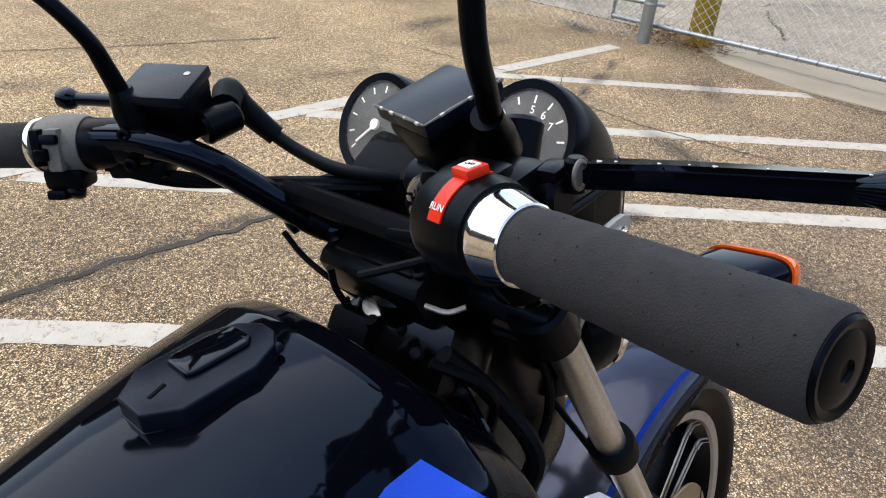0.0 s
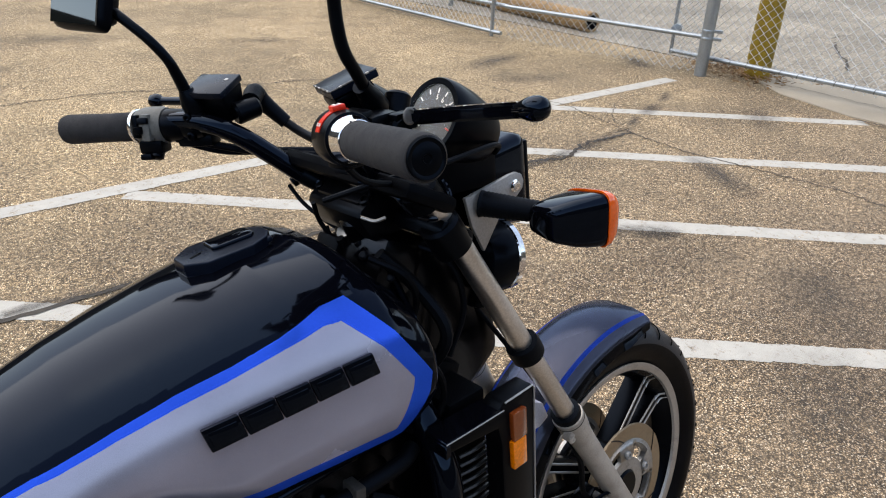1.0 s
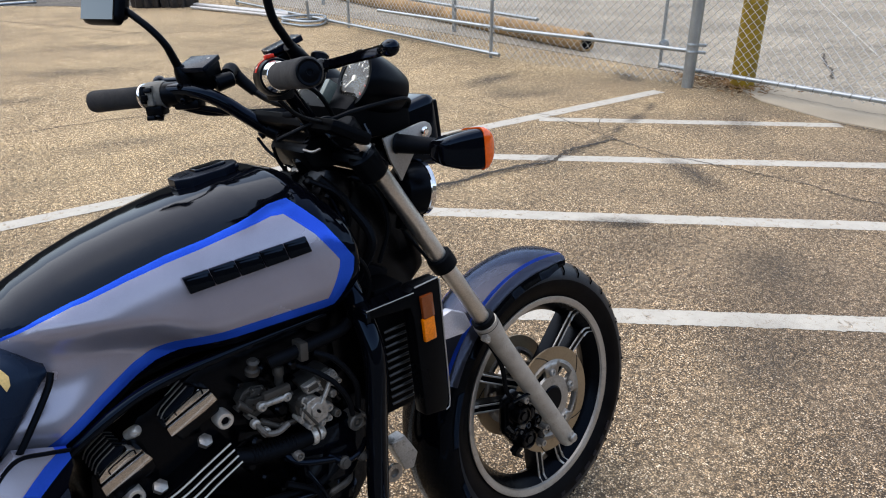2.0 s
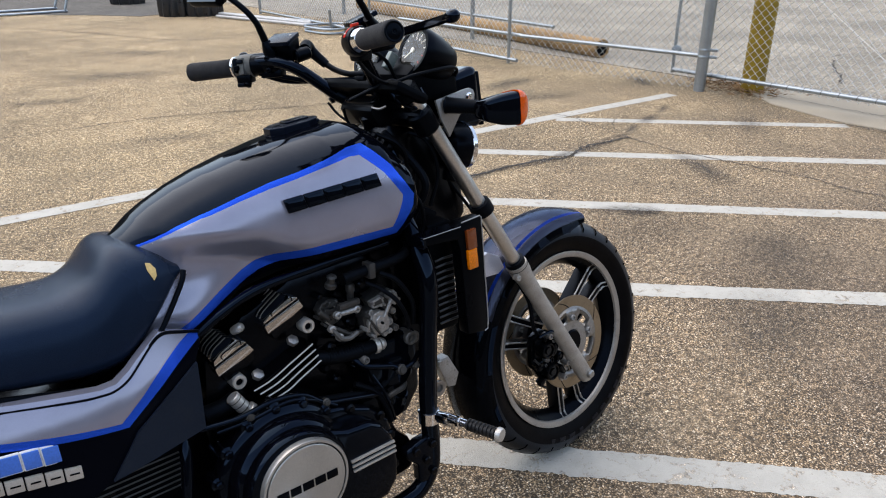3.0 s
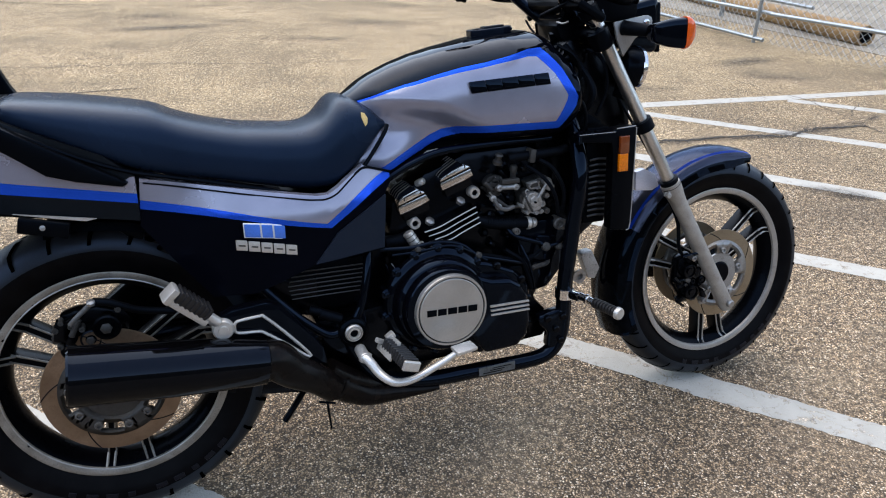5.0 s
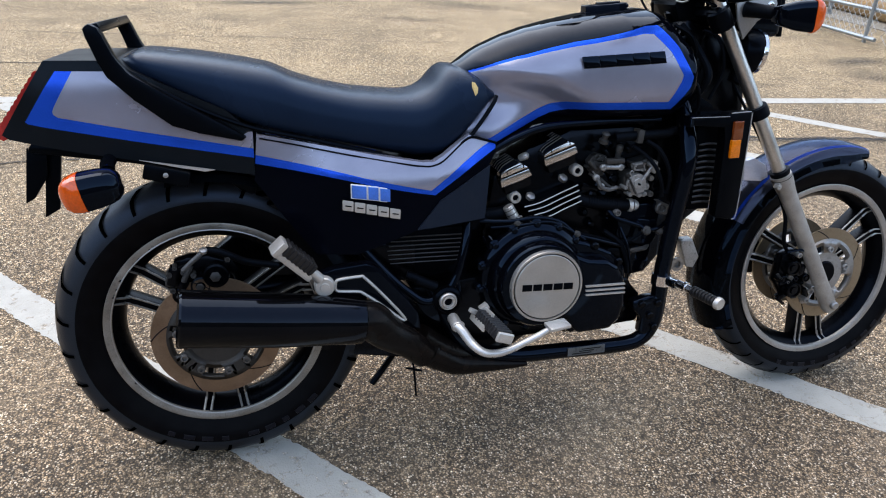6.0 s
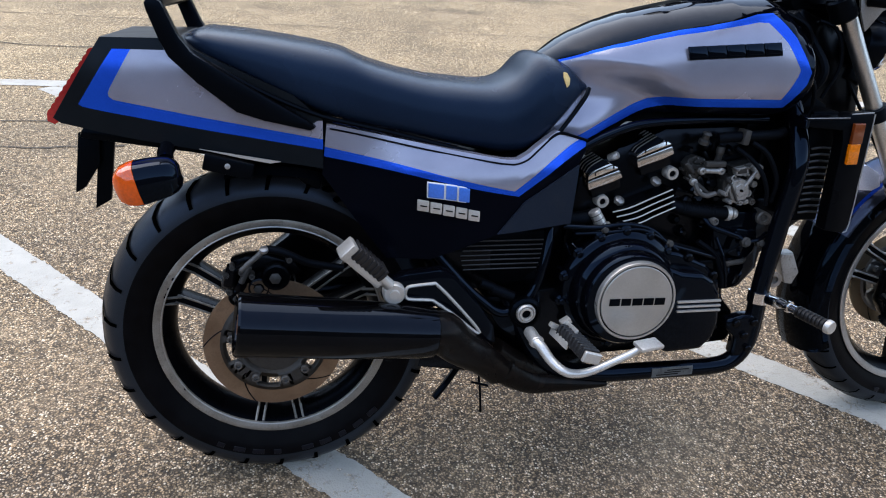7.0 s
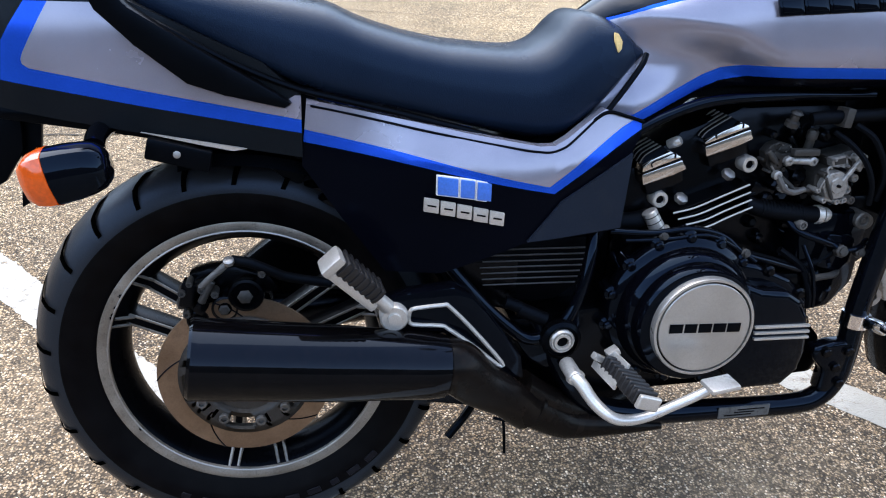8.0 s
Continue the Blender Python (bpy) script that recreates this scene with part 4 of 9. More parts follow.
# badge: two rows of plain slanted blocks, the upper one with a white edge
for grow, y, mt_, nm in ((0.0035, -0.1965, WHITEINK, "white badge edge"), (0.0, -0.1985, BADGEBLUE, "blue badge blocks")):
    bm = B()
    for k, w in enumerate((0.030, 0.021, 0.021)):
        t = slanted(w + grow, 0.026 + grow, 0.005, 0.0015)
        absorb(bm, t, pose(0.306 + (0.0, 0.0285, 0.0525)[k], y, 0.6365 - k * 0.0042, 0, 9, 3))
    part("badge", bm, mt_, right_cover, nm)
bm = B()
for k in range(5):
    t = slanted(0.0222, 0.020, 0.006, 0.0015)
    absorb(bm, t, pose(0.283 + k * 0.0238, -0.1985 - 0.0005 * k, 0.6095 - k * 0.0052, 0, 11, 3))
part("badge", bm, BRUSHED, right_cover, "silver badge blocks")
bm = B()
for k in range(5):
    box(bm, (0.2835 + k * 0.0238, -0.2018 - 0.0005 * k, 0.6095 - k * 0.0052), (0.0130, 0.0012, 0.0024), (0, 11, 3), 0.0003)
part("badge_groove", bm, SATIN, right_cover, "black slots in the silver blocks")
bm = B()
prism(bm, [(0.372, 0.525), (0.560, 0.530), (0.548, 0.455), (0.50, 0.420), (0.42, 0.420), (0.36, 0.470)], -0.128, -0.09, 0.006)
louvre = part("louvre_cover", bm, DULL, bike, "ribbed black cover")
for k in range(7):
    z0 = 0.5115 - k * 0.0100
    bm = B(); tube(bm, [(0.385 - 0.004 * k + (0.006 * max(0, k - 3)), -0.129, z0), (0.46, -0.130, z0), (0.551 - 0.003 * k, -0.129, z0 - 0.001)], 0.0016, 6, 3)
    part("louvre_rib", bm, RIBEDGE, louvre)
bm = B(); box(bm, (0.111, 0, 0.715), (0.03, 0.29, 0.10), b=0.004)
part("seat_base", bm, DULL, bike, "black seat base behind the panel joint")

# tail cowl
def tail_w(x, z):
    return lerp([(-0.34, 0.118), (-0.25, 0.142), (-0.1, 0.158), (0.12, 0.163)], x) - 0.012 * max(0, (z - 0.84) / 0.05)


TAIL = [(-0.246, 0.888), (-0.338, 0.754), (-0.326, 0.746), (-0.20, 0.722), (0.107, 0.672), (0.108, 0.757), (0.06, 0.80), (-0.10, 0.872), (-0.125, 0.889)]
bm = B()
t = bmesh.new()
f = t.faces.new([t.verts.new((x, -1, z)) for x, z in TAIL])
r = bmesh.ops.extrude_face_region(t, geom=[f])
bmesh.ops.translate(t, vec=(0, 2, 0), verts=[g for g in r["geom"] if isinstance(g, bmesh.types.BMVert)])
RAIL_LINE = [(0.13, 0.757), (0.10, 0.757), (0.088, 0.750), (0.008, 0.784), (-0.042, 0.808), (-0.097, 0.848), (-0.122, 0.870)]
paint(t, [([(-0.228, 0.870), (-0.288, 0.785), (-0.292, 0.779), (-0.286, 0.775), (0.13, 0.702)] + RAIL_LINE, 1), ([(-0.199, 0.870), (-0.237, 0.808), (-0.241, 0.799), (-0.240, 0.793), (-0.233, 0.788), (0.13, 0.72)] + RAIL_LINE, 2)])
for k in range(1, 18):
    x = -0.34 + 0.026 * k
    bmesh.ops.bisect_plane(t, geom=t.verts[:] + t.edges[:] + t.faces[:], plane_co=(x, 0, 0), plane_no=(1, 0, 0), dist=1e-5)
for k in range(1, 8):
    bmesh.ops.bisect_plane(t, geom=t.verts[:] + t.edges[:] + t.faces[:], plane_co=(0, 0, 0.67 + 0.026 * k), plane_no=(0, 0, 1), dist=1e-5)
for v in t.verts:
    v.co.y *= tail_w(v.co.x, v.co.z)
for f in t.faces:
    if abs(f.normal.y) < 0.5:
        f.material_index = 0
absorb(bm, t)
tail = part("tail_cowl", bm, [TAILSATIN, BLUE, GREY], bike, "grey tail cowl with a blue stripe", sharp=40)
# tail light: a scalloped lens along the sloping rear edge
bm = B()
e0, e1 = Vector((-0.262, 0.865)), Vector((-0.339, 0.753))
ed = (e1 - e0).normalized(); en = Vector((ed.y, -ed.x))
outer = []
for k in range(67):
    s = k / 66
    q_ = e0.lerp(e1, s) + en * (0.006 + 0.0018 * abs(math.sin(s * math.pi * 11)) + 0.005 * s)
    outer.append((q_.x, q_.y))
prism(bm, [(-0.252, 0.866), (-0.262, 0.869)] + outer + [(-0.349, 0.748), (-0.338, 0.742), (-0.322, 0.752)], -0.113, 0.113, 0.0)
part("tail_light", bm, REDLENS, tail, "red ribbed tail light", sharp=25)
bm = B()
GR = [(-0.166, 0.945), (-0.162, 0.93), (-0.148, 0.888), (-0.136, 0.862), (-0.095, 0.821), (-0.035, 0.773), (0.011, 0.758), (0.087, 0.741), (0.098, 0.748), (0.078, 0.762), (0.004, 0.806), (-0.049, 0.838), (-0.098, 0.869), (-0.118, 0.897), (-0.134, 0.935), (-0.14, 0.948), (-0.155, 0.955)]
t = bmesh.new(); prism(t, GR, -0.178, -0.150, 0.006)
absorb(bm, mirrored(t)); absorb(bm, t)
box(bm, (-0.151, 0, 0.944), (0.028, 0.33, 0.018), (0, -20, 0), 0.007)
part("grab_rail", bm, SATIN, tail, "satin black grab rail loop")
# under-tail: inner fender, plate bracket, hugger
bm = B()
prism(bm, [(-0.30, 0.735), (-0.31, 0.715), (-0.14, 0.690), (-0.04, 0.672), (0.04, 0.655), (0.10, 0.60), (0.12, 0.68), (-0.2, 0.725)], -0.10, 0.10, 0.008)
prism(bm, [(-0.315, 0.72), (-0.333, 0.61), (-0.315, 0.62), (-0.285, 0.665), (-0.28, 0.72)], -0.075, -0.065, 0.002)
prism(bm, [(-0.285, 0.72), (-0.307, 0.575), (-0.278, 0.592), (-0.26, 0.70)], -0.06, -0.05, 0.002)
part("rear_fender", bm, SATIN, bike, "black rear mudguard and plate bracket")
bm = B()
box(bm, (-0.054, -0.175, 0.681), (0.084, 0.016, 0.029), (0, 14, 0), 0.004)
br_ = part("tail_bracket", bm, SATIN, bike, "black bracket with a bright steel edge")
bm = B(); lathe(bm, (-0.055, -0.181, 0.683), (0, -1, 0), [(0.005, 0), (0.005, 0.004), (0.003, 0.005)], 10)
part("bracket_screw", bm, STEEL, br_, "small grey screw")
bm = B()
prism(bm, [(-0.10, 0.7105), (0.034, 0.687), (0.016, 0.6845), (-0.03, 0.694)], -0.173, -0.168, 0.0)
part("bracket_edge", bm, BRUSHED, br_, "thin bright steel edge")


bm = B()
tube(bm, [(-0.155, -0.10, 0.712), (-0.155, -0.17, 0.705), (-0.15, -0.205, 0.698)], 0.014, 12)
sg0, sg1 = Vector((-0.122, -0.25, 0.690)), Vector((-0.222, -0.256, 0.668))
def squared(bm, k):
    """Squares a turned shape a little, flatter at top and bottom."""
    ax_ = (sg1 - sg0).normalized()
    for v in bm.verts:
        r = v.co - sg0
        h = ax_ * r.dot(ax_)
        o = r - h
        if o.length > 1e-5:
            a = math.atan2(o.z, o.y)
            v.co = sg0 + h + o * (1 + k * (1 / max(abs(math.cos(a)), abs(math.sin(a))) - 1))
t = bmesh.new()
lathe(t, sg0, sg1 - sg0, [(0.012, -0.002), (0.021, 0.002), (0.028, 0.010), (0.032, 0.022), (0.0345, 0.040), (0.0355, 0.062), (0.034, 0.063)], 40)
squared(t, 0.35)
absorb(bm, t)
rs = part("turn_signal", bm, BLACK, bike, "rear turn signal with orange lens")
bm = B()
lathe(bm, sg0, sg1 - sg0, [(0.034, 0.062), (0.0360, 0.063), (0.0355, 0.072), (0.032, 0.085), (0.024, 0.095), (0.012, 0.1005), (0.0, 0.102)], 40)
squared(bm, 0.35)
part("lens", bm, ORANGE, rs, "orange domed lens")


# wheels
def wheel(name, c, R, lip, tyre_w, rim_w, phase, lean, yaw, label, disc_r, discs):
    w = new(name); w.parent = bike
    tagged(w, label)
    w.matrix_basis = Matrix.Translation(c) @ pose(0, 0, 0, lean, 0, yaw)
    h = tyre_w / 2
    prof = [(lip - 0.006, -rim_w / 2 + 0.002), (lip + 0.004, -rim_w / 2 - 0.002), (lip + (R - lip) * 0.25, -h * 0.94), (lip + (R - lip) * 0.5, -h), (lip + (R - lip) * 0.70, -h * 0.91), (lip + (R - lip) * 0.84, -h * 0.72), (R - 0.0075, -h * 0.43), (R - 0.001, -h * 0.2), (R, 0)]
    prof = prof + [(r, -y) for r, y in reversed(prof[:-1])]
    bm = B()
    lathe(bm, (0, 0, 0), (0, 1, 0), prof, 96)
    bmesh.ops.delete(bm, geom=[f for f in bm.faces if len(f.verts) > 8], context="FACES")
    # shoulder and tread get the paler rubber, painted as catching the sky
    for f in bm.faces:
        c_ = f.calc_center_median()
        if math.hypot(c_.x, c_.z) > lip + (R - lip) * 0.55:
            f.material_index = 1
    part("tyre", bm, [TYRE, TREADLIT], w, "black rubber tyre", sharp=60)
    # curved tread grooves: flat strips on the tyre, their inner shade painted near-black
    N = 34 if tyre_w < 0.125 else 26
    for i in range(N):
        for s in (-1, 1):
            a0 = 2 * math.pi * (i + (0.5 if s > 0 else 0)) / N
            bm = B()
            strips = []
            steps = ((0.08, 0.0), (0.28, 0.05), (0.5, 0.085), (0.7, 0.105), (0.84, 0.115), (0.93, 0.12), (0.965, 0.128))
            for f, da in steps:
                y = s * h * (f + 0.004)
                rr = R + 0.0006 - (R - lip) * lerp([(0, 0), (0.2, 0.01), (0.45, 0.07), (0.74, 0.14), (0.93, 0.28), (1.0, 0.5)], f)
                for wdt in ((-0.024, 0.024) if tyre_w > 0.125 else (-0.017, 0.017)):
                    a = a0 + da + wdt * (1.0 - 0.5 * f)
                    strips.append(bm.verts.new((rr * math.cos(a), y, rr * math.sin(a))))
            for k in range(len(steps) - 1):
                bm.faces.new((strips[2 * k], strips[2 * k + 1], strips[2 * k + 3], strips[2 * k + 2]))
            part("tread_groove", bm, GROOVESHADE, w)
    # raised worn marks on the sidewall
    rs = lip + (R - lip) * 0.42
    for i in range(9):
        bm = B()
        a = radians(phase - 26 + 8.2 * i + (5 if i > 3 else 0))
        box(bm, (rs * math.cos(a), -h * 0.985, rs * math.sin(a)), (0.024 if i % 3 else 0.015, 0.0024, 0.011), (0, 90 - math.degrees(a), 0), 0.0008, 1)
        part("sidewall_mark", bm, SIDEMARK, w)
    bm = B()
    rp = [(lip - 0.035, -rim_w / 2 + 0.026), (lip - 0.017, -rim_w / 2 + 0.004), (lip - 0.005, -rim_w / 2 - 0.003), (lip - 0.010, -rim_w * 0.2), (lip - 0.026, -rim_w * 0.1), (lip - 0.026, rim_w * 0.1), (lip - 0.010, rim_w * 0.2), (lip - 0.005, rim_w / 2 + 0.003), (lip - 0.017, rim_w / 2 - 0.004), (lip - 0.035, rim_w / 2 - 0.026), (lip - 0.039, 0)]
    t = bmesh.new()
    vs = [[t.verts.new((r * math.cos(a), y, r * math.sin(a))) for r, y in rp] for a in [2 * math.pi * i / 96 for i in range(96)]]
    for i in range(96):
        for j in range(len(rp)):
            t.faces.new((vs[i][j], vs[i][(j + 1) % len(rp)], vs[(i + 1) % 96][(j + 1) % len(rp)], vs[(i + 1) % 96][j]))
    absorb(bm, t)
    part("rim", bm, RIMBLACK, w, "black cast rim")
    for s in (-1, 1):
        bm = B()
        y = s * (rim_w / 2 + 0.0015)
        lathe(bm, (0, y, 0), (0, s, 0), [(lip - 0.0165, -0.004), (lip - 0.0145, 0.001), (lip - 0.004, 0.0045), (lip + 0.0005, 0.0035), (lip - 0.001, -0.003), (lip - 0.0165, -0.004)], 96)
        bmesh.ops.delete(bm, geom=[f for f in bm.faces if len(f.verts) > 8], context="FACES")
        part("rim_lip", bm, RIMLIP if tyre_w < 0.125 else REARLIP, w, "bright machined rim lip" if tyre_w < 0.125 else "dulled grey rim lip")
        if tyre_w > 0.125:
            bm = B()
            tube(bm, [((lip - 0.0150) * math.cos(a), y + s * 0.0015, (lip - 0.0150) * math.sin(a)) for a in [2 * math.pi * i / 48 for i in range(49)]], 0.0016, 6, 2)
            part("rim_edge", bm, RIMLIP, w, "bright inner edge of the rim")
            random.seed(19)
            for k in range(11):
                a = radians(random.choice((122, 133, 141, 148, 156, 163, 60, 214)) + random.uniform(-3, 3)); g = random.uniform(0.4, 1.0)
                bm = B()
                bm.faces.new([bm.verts.new(((lip - 0.0155 + r) * math.cos(a + da), y + s * (0.0012 + r * 0.37), (lip - 0.0155 + r) * math.sin(a + da))) for r, da in ((-0.001, -0.020 * g), (0.003 * g, -0.012 * g), (0.006 * g, -0.004), (0.004 * g, 0.006), (0.0065 * g, 0.012 * g), (-0.001, 0.022 * g))])
                part("paint_flake", bm, ENGINE, w, "black paint left on the rim lip")
    # three pairs of arms, black with bright machined edges
    hub = 0.062
    for k in range(3):
        base = phase + 120 * k
        bm = B(); bm2 = B()
        ca, sa = math.cos(radians(base)), math.sin(radians(base))
        for off in (-1, 1):
            rr = lip - 0.032
            p0 = Vector((hub * 0.8 * ca - off * 0.021 * sa, 0, hub * 0.8 * sa + off * 0.021 * ca))
            p1 = Vector((rr * ca - off * 0.036 * sa, 0, rr * sa + off * 0.036 * ca))
            pm = (p0 + p1) / 2
            d = (p1 - p0); L = d.length
            an = math.degrees(math.atan2(d.z, d.x))
            box(bm, (pm.x, 0, pm.z), (L, 0.042, 0.021), (0, -an, 0), 0.006, 2)
            n = Vector((-d.z, 0, d.x)).normalized()
            for e in (-1, 1):
                q = pm + n * e * 0.0075
                box(bm2, (q.x, -0.0212, q.z), (L * 0.96, 0.003, 0.0040), (0, -an, 0), 0.0008, 1)
                tang = Vector((-sa, 0, ca)); rad_ = Vector((ca, 0, sa))
                o1 = off * 0.036 + e * 0.0075
                flare = [rad_ * (rr - 0.012) + tang * (o1 * 0.99) + Vector((0, -0.0222, 0)), rad_ * (lip - 0.034) + tang * (o1 + off * 0.001) + Vector((0, min(-0.0225, -rim_w / 2 + 0.020), 0)), rad_ * (lip - 0.026) + tang * (o1 + off * 0.003) + Vector((0, -rim_w / 2 + 0.012, 0)), rad_ * (lip - 0.020) + tang * (o1 + off * 0.0055) + Vector((0, -rim_w / 2 + 0.004, 0))]
                tube(bm2, flare if tyre_w < 0.125 else [flare[0], flare[0].lerp(flare[-1], 0.5), flare[-1]], 0.0028, 6, 4)
        part("spoke", bm, RIMBLACK, w, "black cast double spoke")
        part("spoke_edge", bm2, RIMLIP if tyre_w < 0.125 else REARLIP, w, "machined spoke edges")
    bm = B()
    lathe(bm, (0, -0.05, 0), (0, 1, 0), [(0.03, -0.02), (0.04, -0.01), (0.062, 0.012), (0.066, 0.02), (0.066, 0.08), (0.062, 0.088), (0.04, 0.11), (0.03, 0.12)], 32)
    part("hub", bm, RIMBLACK, w, "black cast hub")
    for y in discs:
        bm = B()
        t = bmesh.new()
        prof2 = [(disc_r * 0.755, -0.0025), (disc_r - 0.001, -0.0025), (disc_r, 0), (disc_r - 0.001, 0.0025), (disc_r * 0.755, 0.0025)]
        vs = [[t.verts.new((r * math.cos(a), y + dy, r * math.sin(a))) for r, dy in prof2] for a in [2 * math.pi * i / 72 for i in range(72)]]
        for i in range(72):
            for j in range(5):
                t.faces.new((vs[i][j], vs[i][(j + 1) % 5], vs[(i + 1) % 72][(j + 1) % 5], vs[(i + 1) % 72][j]))
        absorb(bm, t)
        part("brake_disc", bm, DISC if tyre_w < 0.125 else REARDISC, w, "worn bronze-tinted brake disc")
        for i in range(5):
            bm = B()
            a = 2 * math.pi * i / 5 + 0.3
            pts = [((disc_r * (0.76 + 0.235 * k / 5)) * Vector((math.cos(a + 0.13 * k * 0.5), 0, math.sin(a + 0.13 * k * 0.5)))) + Vector((0, y - 0.0028, 0)) for k in range(6)]
            tube(bm, pts, 0.0012, 4, 2)
            part("disc_slot", bm, SATIN, w)
        bm = B()
        s = -1 if y < 0 else 1
        lathe(bm, (0, y, 0), (0, 1, 0), [(0.05, -0.004), (0.058, -0.004), (0.058, 0.004), (0.05, 0.004)], 32)
        t = bmesh.new()
        tabs = [radians(-61.5 + 72 * i) for i in range(5)]
        N_ = 90
        for i in range(N_):
            a0_, a1_ = 2 * math.pi * i / N_, 2 * math.pi * (i + 1) / N_
            near_ = min(abs(math.remainder((a0_ + a1_) / 2 - q, 2 * math.pi)) for q in tabs)
            for ri, ro, keep in (((0.64, 0.765, True), (0.46, 0.64, near_ < 0.30)) if tyre_w < 0.125 else ((0.68, 0.765, True), (0.55, 0.68, near_ < 0.40), (0.44, 0.55, True))):
                if keep:
                    c4 = [[t.verts.new((disc_r * r * math.cos(a), y + dy, disc_r * r * math.sin(a))) for r, a in ((ri, a0_), (ro, a0_), (ro, a1_), (ri, a1_))] for dy in (-0.0045, 0.0045)]
                    t.faces.new(c4[0]); t.faces.new(c4[1])
                    for k in range(4):
                        t.faces.new((c4[0][k], c4[0][(k + 1) % 4], c4[1][(k + 1) % 4], c4[1][k]))
        bmesh.ops.remove_doubles(t, verts=t.verts, dist=1e-5)
        absorb(bm, t)
        part("disc_carrier", bm, ALLOY if tyre_w < 0.125 else CARBDARK, w, "dull aluminium disc carrier")
        for i, a in enumerate(tabs):
            bm = B()
            box(bm, (disc_r * 0.42 * math.cos(a), y + 0.004, disc_r * 0.42 * math.sin(a)), (disc_r * 0.42, 0.008, 0.020), (0, -math.degrees(a), 0), 0.003)
            part("carrier_arm", bm, ENGINE, w)
            for turn in ((0.0,) if tyre_w < 0.125 else (-0.27, 0.27)):
                q = Vector((disc_r * (0.525 if tyre_w < 0.125 else 0.61) * math.cos(a + turn), y - 0.0045, disc_r * (0.525 if tyre_w < 0.125 else 0.61) * math.sin(a + turn)))
                bm = B(); lathe(bm, q, (0, -1, 0), [(0.0085, -0.002), (0.0085, 0.004), (0.0072, 0.006), (0.0045, 0.006), (0.0040, 0.002), (0, 0.002)], 14)
                part("disc_bolt", bm, CARBGREY if tyre_w < 0.125 else DULLALLOY, w, "dull hollow disc bolt")
    return w


def tyre_surface():
    m, t, b = shader("tyre_rubber")
    co = t.nodes.new("ShaderNodeTexCoord")
    n = node(t, "ShaderNodeTexNoise", Scale=30.0, Detail=6.0)
    n2 = node(t, "ShaderNodeTexNoise", Scale=700.0, Detail=2.0)
    for k in (n, n2):
        t.links.new(co.outputs["Object"], k.inputs["Vector"])
    r = t.nodes.new("ShaderNodeValToRGB")
    r.color_ramp.elements[0].color, r.color_ramp.elements[0].position = (0.0012, 0.0012, 0.0018, 1), 0.35
    r.color_ramp.elements[1].color, r.color_ramp.elements[1].position = (0.0035, 0.0035, 0.0042, 1), 0.75
    t.links.new(n.outputs["Fac"], r.inputs["Fac"])
    t.links.new(r.outputs["Color"], b.inputs["Base Color"])
    b.inputs["Roughness"].default_value = 0.42
    b.inputs["Specular IOR Level"].default_value = 0.06
    bp = node(t, "ShaderNodeBump", Strength=0.2, Distance=0.001)
    t.links.new(n2.outputs["Fac"], bp.inputs["Height"])
    t.links.new(bp.outputs["Normal"], b.inputs["Normal"])
    return m


TYRE = tyre_surface()
# near-black without gloss, the painted shade of the grooves
GROOVESHADE = surface("tread_groove_shade", (0.0005, 0.0005, 0.0005), 1.0, bump=0.0, spec=0.0)
wheel("rear_wheel", (0.006, -0.05, 0.324), 0.331, 0.231, 0.135, 0.092, 270, -1.5, 0, "black three-spoke rear wheel with bright rim lip", 0.132, [-0.105])
wheel("front_wheel", (1.568, -0.022, 0.315), 0.320, 0.238, 0.108, 0.075, 276, -4.0, 1.0, "black three-spoke front wheel with bright rim lip", 0.125, [-0.062, 0.062])

